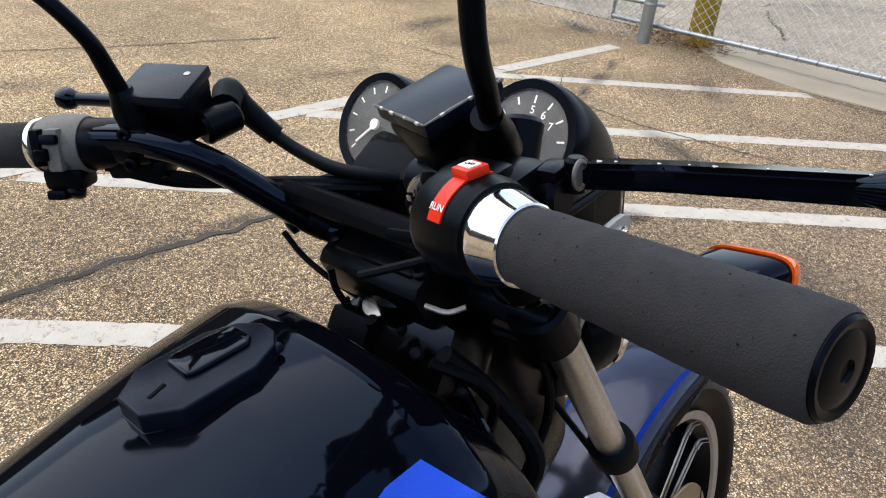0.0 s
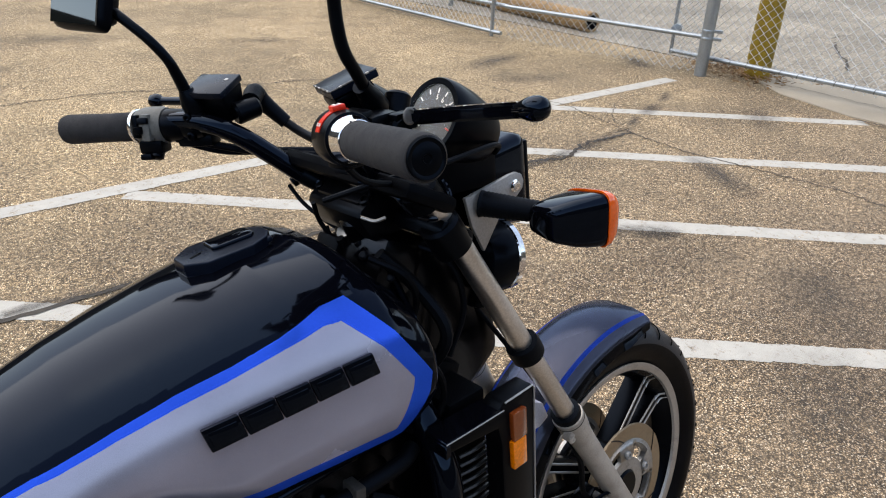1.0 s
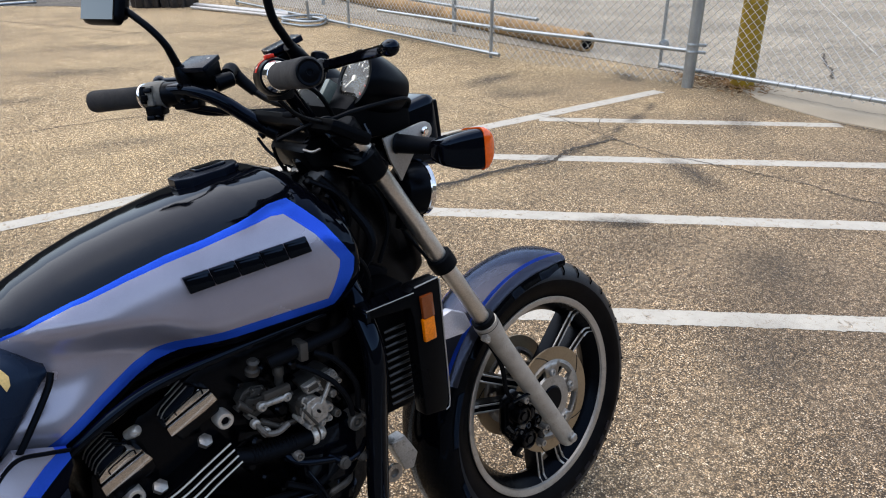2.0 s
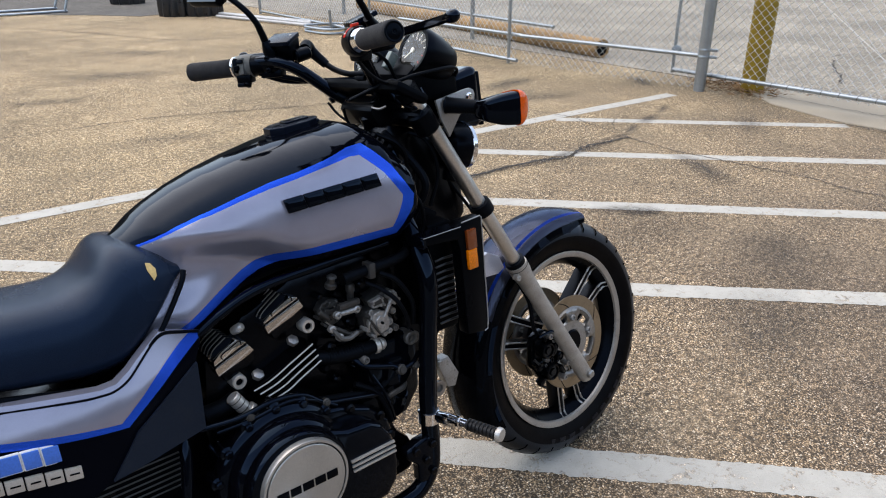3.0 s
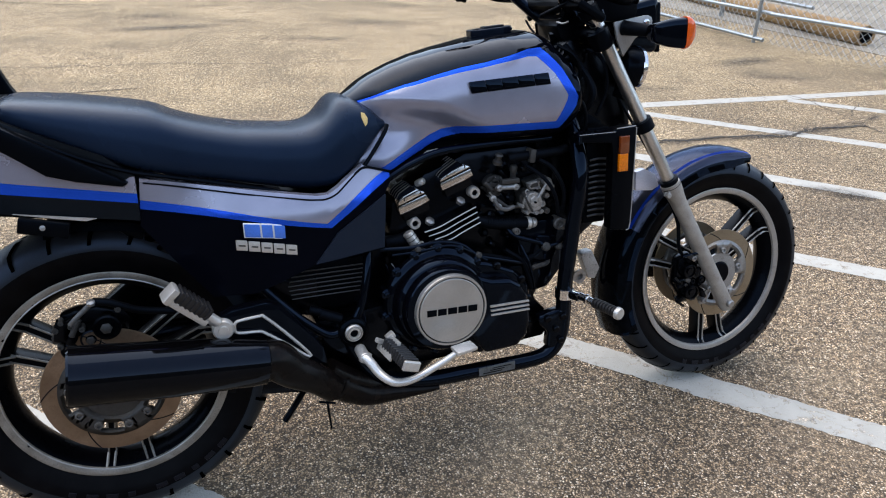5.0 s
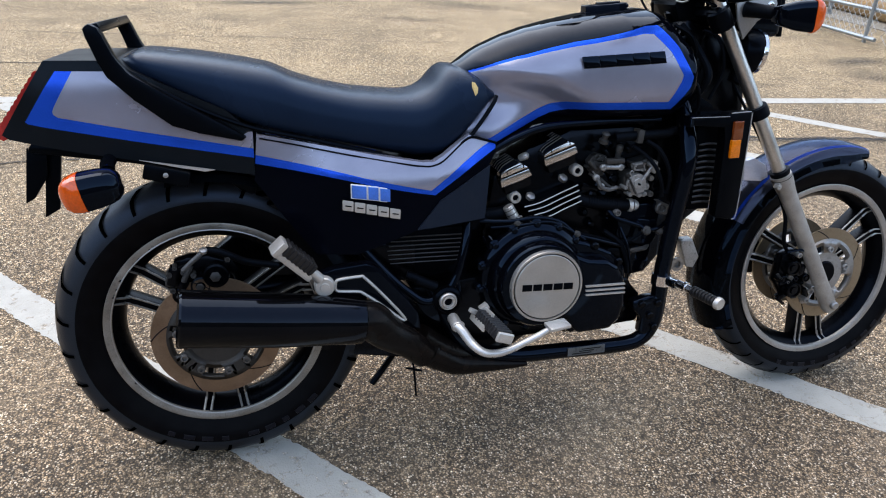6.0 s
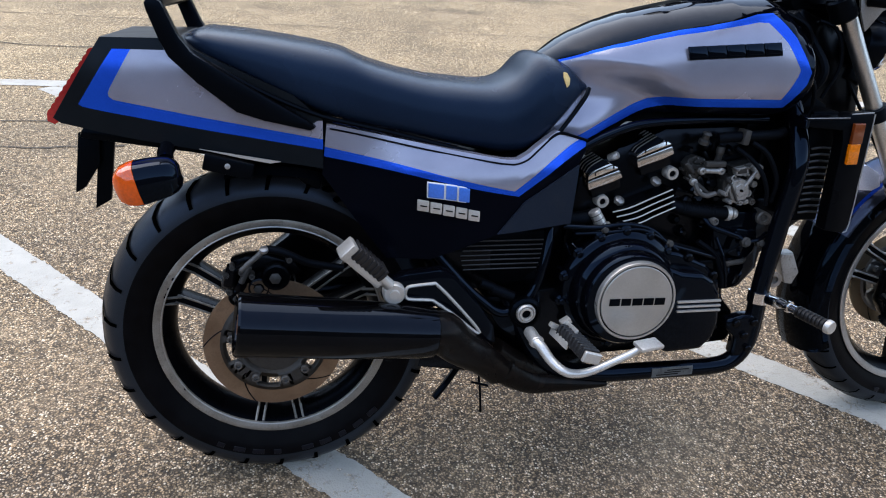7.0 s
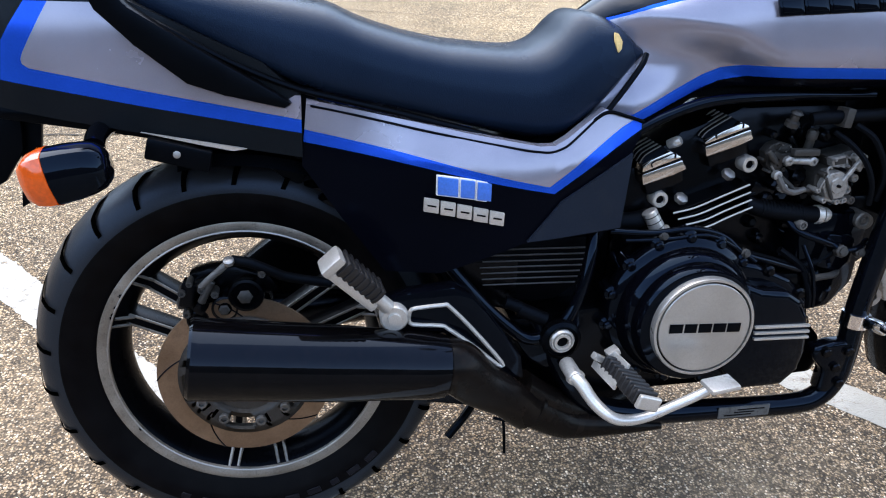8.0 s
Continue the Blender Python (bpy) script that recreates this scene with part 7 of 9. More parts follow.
for s in (-1, 1):
    y = s * 0.178
    tube(bm, [(1.055, s * 0.05, 0.86), (1.056, s * 0.12, 0.775), (1.050, y, 0.68), (1.036, y, 0.54), (1.022, y, 0.41), (1.020, y, 0.32), (1.012, y, 0.268), (0.985, y, 0.232), (0.935, y, 0.219), (0.80, y, 0.219), (0.66, y, 0.222), (0.56, y, 0.25), (0.50, y, 0.33), (0.47, s * 0.155, 0.40)], 0.0190, 16)
    tube(bm, [(0.545, s * 0.15, 0.55), (0.541, s * 0.165, 0.52), (0.531, s * 0.175, 0.475), (0.518, s * 0.178, 0.430), (0.492, s * 0.18, 0.392), (0.462, s * 0.18, 0.378), (0.440, s * 0.18, 0.380), (0.415, s * 0.18, 0.398), (0.376, s * 0.176, 0.434), (0.325, s * 0.17, 0.492), (0.30, s * 0.16, 0.53)], 0.0100, 12)
    prism(bm, [(0.405, 0.412), (0.440, 0.388), (0.470, 0.386), (0.500, 0.405), (0.524, 0.440), (0.530, 0.37), (0.515, 0.335), (0.475, 0.325), (0.445, 0.345)], s * 0.186, s * 0.170, 0.006)
part("cradle_tube", bm, BLACK, bike, "gloss black cradle tubes")
bm = B(); lathe(bm, (0.494, -0.185, 0.382), (0, -1, 0), [(0.032, 0), (0.032, 0.014), (0.026, 0.018), (0.026, 0.012), (0.0, 0.012)], 28)
part("pivot_boss", bm, SATIN, bike, "black swingarm pivot boss")
bm = B(); lathe(bm, (0.4945, -0.196, 0.382), (0, -1, 0), [(0.0200, 0), (0.0200, 0.006), (0.0175, 0.009), (0.0160, 0.009), (0.0150, 0.006), (0.0135, 0.010), (0.0095, 0.010), (0.0085, 0.002), (0.0, 0.002)], 20)
piv_ = part("pivot_cap", bm, BRUSHED, bike, "bright hollow pivot nut")
bm = B(); lathe(bm, (0.4945, -0.1975, 0.382), (0, -1, 0), [(0.0100, 0), (0.0100, 0.0035), (0, 0.0035)], 6)
part("socket", bm, DULL, piv_, "dark hexagon socket")
bm = B()
box(bm, (0.836, -0.1965, 0.2235), (0.094, 0.003, 0.021), (0, -1, 0), 0.0005)
st = part("warning_sticker", bm, STICKER, bike, "worn grey sticker on the tube")
for k in range(3):
    bm = B(); box(bm, (0.824 + 0.012 * k, -0.1983, 0.2180 + 0.0052 * k), (0.050 - 0.012 * (k % 2), 0.0006, 0.0020), (0, -1, 0), 0)
    part("print_bar", bm, SATIN, st)

# bolted joint at the front of the cradle
bm = B()
prism(bm, [(0.945, 0.336), (0.980, 0.346), (1.005, 0.348), (1.022, 0.338), (1.030, 0.318), (1.026, 0.266), (1.004, 0.240), (0.972, 0.250), (0.975, 0.292), (0.950, 0.315)], -0.194, -0.165, 0.009, 3)
joint_ = part("frame_joint", bm, BLACK, bike, "gloss black bolted frame joint")
for x, z in ((0.968, 0.330), (1.010, 0.330), (1.006, 0.268), (0.992, 0.300)):
    bm = B(); lathe(bm, (x, -0.193, z), (0, -1, 0), [(0.0105, -0.004), (0.0105, 0.001), (0.0085, 0.0015), (0.0085, 0.007), (0.006, 0.009), (0, 0.009)], 8)
    part("joint_bolt", bm, ENGINE, joint_, "black hexagon bolt")

# engine
bm = B()
prism(bm, [(0.60, 0.50), (0.62, 0.63), (0.70, 0.69), (0.80, 0.73), (0.96, 0.735), (1.03, 0.70), (1.03, 0.45), (0.993, 0.36), (0.968, 0.287), (0.93, 0.262), (0.66, 0.262), (0.585, 0.32)], -0.095, 0.13, 0.02)
prism(bm, [(0.600, 0.40), (0.615, 0.49), (0.66, 0.53), (0.735, 0.535), (0.80, 0.50), (0.905, 0.43), (0.93, 0.36), (0.905, 0.30), (0.70, 0.285), (0.62, 0.32)], -0.165, -0.09, 0.02, 3)
prism(bm, [(0.44, 0.50), (0.60, 0.56), (0.60, 0.34), (0.46, 0.36)], -0.10, 0.11, 0.02)
engine = part("engine", bm, ENGINE, bike, "black V-four engine block")
bm = B(); prism(bm, [(0.98, 0.44), (1.05, 0.47), (1.085, 0.56), (1.09, 0.77), (0.98, 0.77)], -0.09, 0.11, 0.01)
part("radiator_stay", bm, ENGINE, engine, "black cast radiator stay")
bm = B(); prism(bm, [(1.02, 0.58), (1.15, 0.58), (1.15, 0.53), (1.11, 0.50), (1.07, 0.46), (1.02, 0.42)], -0.105, 0.09, 0.01)
part("radiator_stay", bm, ENGINE, engine, "black cast radiator stay")
bm = B(); prism(bm, [(0.915, 0.405), (0.935, 0.395), (0.962, 0.380), (1.000, 0.384), (1.036, 0.43), (1.042, 0.56), (0.915, 0.56)], -0.135, 0.02, 0.012, 2)
prism(bm, [(0.945, 0.470), (0.99, 0.455), (1.015, 0.475), (1.012, 0.52), (0.96, 0.53)], -0.150, -0.12, 0.010, 2)
part("pump_housing", bm, BLACK, engine, "gloss black water pump housing")
bm = B(); prism(bm, [(0.56, 0.33), (0.93, 0.33), (0.955, 0.282), (0.93, 0.258), (0.60, 0.250), (0.56, 0.26)], -0.150, 0.12, 0.008)
part("oil_pan", bm, ENGINE, engine, "black cast oil pan")
bm = B(); prism(bm, [(0.42, 0.40), (0.61, 0.42), (0.61, 0.245), (0.52, 0.235), (0.43, 0.28)], -0.155, 0.11, 0.012)
part("pivot_housing", bm, ENGINE, engine, "black cast pivot housing")
bm = B(); prism(bm, [(0.88, 0.46), (0.955, 0.46), (0.948, 0.405), (0.957, 0.368), (0.985, 0.338), (1.002, 0.30), (0.985, 0.262), (0.88, 0.256)], -0.150, 0.04, 0.010)
part("front_crankcase", bm, ENGINE, engine, "black cast front crankcase")
bm = B()
lathe(bm, (0.700, -0.150, 0.414), (0, -1, 0), [(0.126, 0), (0.126, 0.020), (0.122, 0.026), (0.112, 0.030), (0.110, 0.044), (0.104, 0.056), (0.099, 0.060), (0.098, 0.076), (0.093, 0.083), (0.088, 0.084), (0.0, 0.084)], 64)
part("clutch_cover", bm, BLACK, engine, "glossy black round clutch cover")
bm = B()
prism(bm, [(0.765, 0.482), (0.812, 0.462), (0.858, 0.458), (0.886, 0.440), (0.903, 0.412), (0.909, 0.385), (0.912, 0.345), (0.905, 0.310), (0.880, 0.284), (0.800, 0.280), (0.760, 0.330)], -0.218, -0.14, 0.012, 3)
prism(bm, [(0.75, 0.505), (0.82, 0.490), (0.885, 0.462), (0.925, 0.420), (0.932, 0.372), (0.935, 0.31), (0.90, 0.272), (0.75, 0.272)], -0.178, -0.13, 0.010, 3)
part("crankcase_cover", bm, BLACK, engine, "glossy black side cover")
for x, z in ((0.842, 0.478), (0.905, 0.436), (0.923, 0.385), (0.925, 0.318), (0.885, 0.282), (0.80, 0.276)):
    bm = B(); lathe(bm, (x, -0.176, z), (0, -1, 0), [(0.010, -0.02), (0.010, 0.004), (0.006, 0.006), (0.006, 0.010), (0.0, 0.011)], 8)
    part("cover_bolt", bm, ENGINE, engine, "black cover bolt")
for k in range(3):
    bm = B(); box(bm, (0.855 + 0.001 * k, -0.2205, 0.3990 - 0.0105 * k), (0.097, 0.006, 0.0042), (0, 0.5, 0), 0.001)
    part("trim_strip", bm, BRUSHED, engine)
for k in range(5):
    bm = B(); box(bm, (0.850, -0.152, 0.256 + 0.006 * k), (0.12, 0.004, 0.0018), (0, 0, 0), 0.0004)
    part("pan_rib", bm, ENGINE, engine)
DC = Vector((0.7045, -0.231, 0.4165))
bm = B(); lathe(bm, DC, (0, -1, 0), [(0.083, 0), (0.083, 0.012), (0.0815, 0.0145), (0.0775, 0.0145), (0.0770, 0.006)], 64)
lathe(bm, DC, (0, -1, 0), [(0.0745, 0.004), (0.0745, 0.0140), (0.0735, 0.0148), (0.0, 0.0155)], 64)
part("cover_disc", bm, DISCSILVER, engine, "brushed silver disc with plain dark bar")
bm = B(); lathe(bm, DC, (0, -1, 0), [(0.0790, 0.0100), (0.0728, 0.0100)], 64)
part("disc_groove", bm, SATIN, engine, "black ring in the disc")
for k, w in enumerate((0.0218, 0.0200, 0.0212, 0.0208, 0.0216)):
    bm = B(); box(bm, (0.6575 + 0.0238 * k, -0.2468, 0.4185 - 0.0006 * k), (w, 0.0012, 0.0150), (0, 1.5, 0), 0.0004)
    part("print_bar", bm, SATIN, engine)
for k in range(11):
    a = radians(40 + k * 25)
    bm = B(); lathe(bm, (0.700 + 0.124 * math.cos(a), -0.160, 0.414 + 0.124 * math.sin(a)), (0, -1, 0), [(0.0125, -0.02), (0.0125, 0.010), (0.0075, 0.013), (0.0075, 0.018), (0.005, 0.020), (0.0, 0.020)], 10)
    part("cover_bolt", bm, BLACK, engine, "black cover bolt on a lug")
# glossy hoses and wires lying over the crankcase
for pts, r in (([(0.575, -0.15, 0.545), (0.64, -0.165, 0.545), (0.70, -0.165, 0.550), (0.76, -0.16, 0.535), (0.80, -0.165, 0.505), (0.86, -0.16, 0.485), (0.93, -0.15, 0.462)], 0.0055),
               ([(0.60, -0.155, 0.530), (0.66, -0.17, 0.536), (0.73, -0.17, 0.540), (0.785, -0.165, 0.515), (0.82, -0.17, 0.492)], 0.0040),
               ([(0.955, -0.15, 0.52), (0.975, -0.165, 0.505), (1.005, -0.165, 0.508), (1.03, -0.15, 0.515)], 0.0050),
               ([(0.915, -0.15, 0.51), (0.93, -0.165, 0.47), (0.942, -0.165, 0.43), (0.950, -0.16, 0.40)], 0.0035),
               ([(0.885, -0.12, 0.56), (0.90, -0.145, 0.535), (0.94, -0.155, 0.520), (0.985, -0.155, 0.505)], 0.0060),
               ([(0.59, -0.13, 0.50), (0.60, -0.155, 0.475), (0.595, -0.16, 0.44), (0.605, -0.155, 0.40)], 0.0045)):
    bm = B(); tube(bm, pts, r, 10)
    part("hose", bm, BLACK, engine, "glossy black hose")
for x, y, z, r in ((0.975, -0.165, 0.503, 0.011), (1.008, -0.166, 0.500, 0.009), (0.80, -0.168, 0.507, 0.008), (0.655, -0.168, 0.541, 0.008)):
    bm = B(); lathe(bm, (x, y, z), (0, -1, 0.2), [(r, -0.006), (r, 0.003), (r * 0.7, 0.005), (r * 0.7, 0.008), (0, 0.009)], 8)
    part("union_bolt", bm, CARBDARK, engine, "dark union bolt")
# cylinder heads with stepped bright covers and black ribs above
HEADS = (((0.631, 0.610), (0.627, 0.629), (0.629, 0.640), (0.640, 0.650), (0.671, 0.6645), (0.689, 0.656), (0.701, 0.636)),
         ((0.731, 0.655), (0.726, 0.673), (0.728, 0.680), (0.740, 0.688), (0.782, 0.710), (0.797, 0.704), (0.806, 0.683)))
for pts in HEADS:
    a_, b_, c_, d_, e_, f_, g_ = [Vector(q) for q in pts]
    along = (g_ - a_).normalized()
    bm = B(); prism(bm, [tuple(a_ - along * -0.006), tuple(b_), tuple(d_), tuple(e_), tuple(f_), tuple(g_), tuple(g_ + Vector((0.006, -0.026))), tuple(a_ + Vector((0.016, -0.022)))], -0.112, 0.02, 0.006)
    part("cylinder_head", bm, ENGINE, engine, "black cylinder head")
    split_l, split_r = b_, f_.lerp(g_, 0.16)
    bm = B(); prism(bm, [tuple(a_), tuple(split_l + Vector((0.0006, -0.0016))), tuple(split_r + Vector((0.0006, -0.0020))), tuple(g_), tuple(g_.lerp(a_, 0.3) + Vector((0, -0.002)))], -0.124, -0.095, 0.0022, 2)
    part("head_cover", bm, HEADCHROME, engine, "polished lower lip of the head cover")
    bm = B(); prism(bm, [tuple(split_l + Vector((0.0012, 0.0012))), tuple(c_), tuple(d_), tuple(e_), tuple(f_), tuple(split_r + Vector((0.0, 0.0008)))], -0.1215, -0.095, 0.0022, 2)
    part("head_cover", bm, HEADCHROME, engine, "polished upper cap of the head cover")
    bm = B()
    p0, p1 = split_l.lerp(split_r, 0.26) + Vector((0, 0.004)), split_l.lerp(split_r, 0.84) + Vector((0, 0.004))
    up_ = Vector((-along.y, along.x)) * 0.0085
    tube(bm, [(p0.x, -0.1222, p0.y), (p0.x + up_.x * 0.9 + 0.002, -0.1222, p0.y + up_.y * 0.9), ((p0.x + p1.x) / 2 + up_.x, -0.1222, (p0.y + p1.y) / 2 + up_.y), (p1.x + up_.x, -0.1222, p1.y + up_.y), (p1.x, -0.1222, p1.y)], 0.0010, 6, 4)
    part("cover_line", bm, DULL, engine, "dark line pressed in the cover")
    for k in range(5):
        sh_ = Vector((-0.0008 * k, 0.0008 * k)); y0 = -0.110 + 0.011 * k
        rib = [c_ + Vector((-0.002, 0.003)), d_ + Vector((-0.005, 0.006)), e_ + Vector((-0.012, 0.006)), e_ + Vector((0.002, -0.001)), d_ + Vector((0, -0.006))]
        bm = B(); prism(bm, [tuple(q + sh_) for q in rib], y0, y0 + 0.006, 0.001, 1)
        part("head_rib", bm, SATIN, engine)
        bm = B(); tube(bm, [(q.x + sh_.x, y0 - 0.0003, q.y + sh_.y) for q in rib[:3]], 0.0009, 5, 3)
        part("rib_edge", bm, DULLALLOY, engine)
bm = B(); lathe(bm, (0.688, -0.095, 0.672), (0.5, -0.5, 0.35), [(0.007, -0.01), (0.0085, 0.0), (0.0085, 0.008), (0.006, 0.012), (0, 0.013)], 16)
part("plug_cap", bm, BRUSHED, engine, "bright plug cap")
for x, y, z in ((0.6675, -0.112, 0.5835), (0.813, -0.112, 0.6395), (1.036, -0.128, 0.541)):
    bm = B(); lathe(bm, (x, y, z), (0, -1, 0), [(0.0136, -0.02), (0.0136, 0.004), (0.0122, 0.006), (0.0075, 0.006), (0.0065, 0.001), (0.0, 0.001)], 24)
    hole = lathe(B(), (x, y, z), (0, -1, 0), [(0.0068, 0.0), (0.0068, 0.0026), (0.0, 0.0026)], 6)
    part("bolt_hole", hole, DULL, engine)
    part("frame_bolt", bm, BRUSHED if x < 1 else DULLALLOY, engine, "bright hollow engine bolt")
for k in range(4):
    xa, za, xb, zb = 0.683 + 0.0097 * k, 0.567 - 0.0107 * k, 0.807 + 0.004 * k, 0.612 - 0.0127 * k
    bm = B(); tube(bm, [(xa, -0.136, za), (xa + 0.035, -0.138, za + 0.009), (xb - 0.045, -0.138, zb - 0.0175), (xb, -0.136, zb)], 0.0016, 6, 4)
    part("fin_edge", bm, BRUSHED, engine)
    bm = B(); prism(bm, [(xa, za - 0.002), (xb, zb - 0.002), (xb, zb + 0.0015), (xa, za + 0.0015)], -0.134, -0.08, 0.0)
    part("fin", bm, ENGINE, engine)
for x, z in ((0.700, 0.583), (0.775, 0.622)):
    bm = B(); lathe(bm, (x, -0.118, z), (0.2, -0.6, 0.8), [(0.011, 0), (0.011, 0.008), (0.006, 0.010), (0, 0.010)], 6)
    part("head_nut", bm, ALLOY, engine, "dull head nut")
pj, pd = Vector((0.645, -0.128, 0.569)), Vector((0.50, -0.12, -0.85)).normalized()
bm = B(); rod(bm, pj, pj + pd * 0.042, 0.0125, seg=20)
part("pipe_joint", bm, BRUSHED, engine, "bright ribbed water pipe joint")
for k in range(3):
    bm = B(); rod(bm, pj + pd * (0.008 + 0.011 * k), pj + pd * (0.0095 + 0.011 * k), 0.0129, seg=20, b=0.0003)
    part("joint_groove", bm, DULL, engine)
bm = B(); rod(bm, pj + pd * 0.036 + Vector((0.004, 0, 0)), pj + pd * 0.046 + Vector((0.006, 0, 0)), 0.0140, seg=20)
part("pipe_collar", bm, BRUSHED, engine, "bright pipe collar")
bm = B(); tube(bm, [(0.60, -0.11, 0.545), (0.63, -0.115, 0.548), (0.655, -0.11, 0.552)], 0.016, 12)
part("water_hose", bm, RUBBER, engine, "short black hose")
bm = B()
tube(bm, [(0.815, -0.12, 0.575), (0.85, -0.128, 0.566), (0.90, -0.132, 0.560), (0.945, -0.130, 0.556)], 0.014, 12)
part("water_hose", bm, RUBBER, engine, "black ribbed water hose")
for k in range(12):
    bm = B(); lathe(bm, (0.838 + 0.0062 * k, -0.1255 - 0.0005 * k, 0.5695 - 0.0008 * k), (1, -0.1, -0.12), [(0.0142, 0), (0.0152, 0.0008), (0.0152, 0.0022), (0.0142, 0.003)], 16)
    part("hose_rib", bm, RUBBER, engine)
bm = B(); lathe(bm, (0.938, -0.130, 0.5565), (1, 0, -0.05), [(0.015, 0), (0.0162, 0.001), (0.0162, 0.009), (0.015, 0.010)], 18)
lathe(bm, (0.952, -0.130, 0.5555), (1, 0, -0.05), [(0.013, 0), (0.013, 0.006), (0.009, 0.012), (0, 0.014)], 14)
part("hose_clip", bm, BRUSHED, engine, "bright hose clip")
# carburettors
def carb(x, y, z, k, turn, mat_, label):
    """Carburettor: angular zinc body, screwed top plate, bowl, arms and small fittings."""
    base = pose(x, y, z, 0, turn, 0) @ Matrix.Diagonal((k, k, k, 1))
    def put(nm, bm, mt_, lb="", sharp=20):
        bmesh.ops.transform(bm, matrix=base, verts=bm.verts)
        return part(nm, bm, mt_, engine, lb, sharp=sharp)
    bm = B()
    prism(bm, [(-0.021, 0.034), (0.015, 0.043), (0.031, 0.028), (0.019, -0.007), (0.043, -0.026), (0.021, -0.046), (-0.013, -0.037), (-0.040, -0.009), (-0.036, 0.017)], -0.004, 0.03, 0.0015, 1)
    body = put("carburettor", bm, CARBDARK, label)
    bm = B(); prism(bm, [(-0.019, 0.032), (0.012, 0.039), (0.008, 0.018), (-0.018, 0.012)], -0.014, 0.0, 0.0015, 1)
    put("top_plate", bm, mat_, "grey cast top plate")
    bm = B(); prism(bm, [(-0.013, 0.028), (0.007, 0.033), (0.004, 0.022), (-0.013, 0.018)], -0.016, -0.012, 0.001, 1)
    put("plate_panel", bm, CARBDARK)
    bm = B(); prism(bm, [(-0.024, 0.006), (-0.004, 0.008), (0.022, 0.024), (0.028, 0.018), (0.010, -0.006), (0.014, -0.024), (0.002, -0.034), (-0.014, -0.030), (-0.028, -0.012)], -0.018, -0.004, 0.0015, 1)
    put("float_bowl", bm, mat_, "grey cast float bowl")
    bm = B(); prism(bm, [(0.006, 0.008), (0.030, 0.036), (0.033, 0.033), (0.011, 0.004)], -0.024, -0.018, 0.0008, 1)
    put("lever_arm", bm, mat_)
    bm = B(); prism(bm, [(-0.038, -0.006), (-0.014, -0.034), (-0.010, -0.031), (-0.034, -0.002)], -0.022, -0.016, 0.0008, 1)
    put("lever_arm", bm, CARBDARK)
    bm = B(); prism(bm, [(-0.016, -0.034), (0.014, -0.044), (0.015, -0.040), (-0.014, -0.029)], -0.023, -0.017, 0.0008, 1)
    put("lever_arm", bm, ALLOY)
    bm = B(); tube(bm, [(-0.028, -0.012, 0.012), (-0.036, -0.018, 0.020), (-0.030, -0.02, 0.030), (-0.020, -0.018, 0.026)], 0.002, 6, 4)
    put("wire_loop", bm, mat_)
    for a, b, r, h, mt_ in ((-0.016, 0.030, 0.0024, 0.017, ALLOY), (0.008, 0.036, 0.0024, 0.017, ALLOY), (0.004, 0.020, 0.0024, 0.017, ALLOY), (0.028, 0.012, 0.006, 0.012, CARBDARK), (0.022, -0.004, 0.005, 0.014, DULLALLOY), (0.034, -0.022, 0.0065, 0.010, CARBDARK), (0.030, -0.010, 0.003, 0.016, ALLOY), (-0.004, -0.008, 0.0030, 0.0195, DULL), (0.004, -0.022, 0.0025, 0.0195, DULL), (0.045, 0.012, 0.006, 0.012, CARBDARK), (0.050, 0.030, 0.007, 0.010, CARBDARK), (0.040, 0.030, 0.003, 0.014, ALLOY), (-0.034, -0.028, 0.005, 0.010, CARBDARK), (0.0, -0.046, 0.0045, 0.012, DULLALLOY)):
        bm = B(); lathe(bm, (a, 0.0, b), (0, -1, 0), [(r, -0.02), (r, h - 0.002), (r * 0.75, h), (r * 0.4, h), (r * 0.35, h - 0.002), (0, h - 0.002)], 8)
        put("fitting", bm, mt_, sharp=40)
    return body
for x, y, z, r in ((1.022, -0.140, 0.547, 0.0145), (0.905, -0.150, 0.545, 0.008), (0.985, -0.145, 0.585, 0.007)):
    bm = B(); lathe(bm, (x, y, z), (0, -1, 0), [(r, -0.03), (r, 0.002), (r * 0.86, 0.004), (r * 0.6, 0.004), (r * 0.5, 0.0), (r * 0.3, 0.0), (r * 0.28, 0.003), (0, 0.003)], 18)
    part("boss", bm, DULLALLOY, engine, "grey cast boss with a bolt")
CB = [(0.930, 0.658), (0.955, 0.663), (0.980, 0.670), (0.993, 0.660), (0.990, 0.638), (0.975, 0.624), (0.984, 0.606), (0.970, 0.582), (0.944, 0.590), (0.930, 0.585), (0.918, 0.606), (0.916, 0.625), (0.924, 0.638), (0.939, 0.640)]
bm = B(); prism(bm, CB, -0.140, -0.10, 0.003, 2)
cb_ = part("carburettor", bm, CARBDARK, engine, "grey cast carburettor", sharp=25)
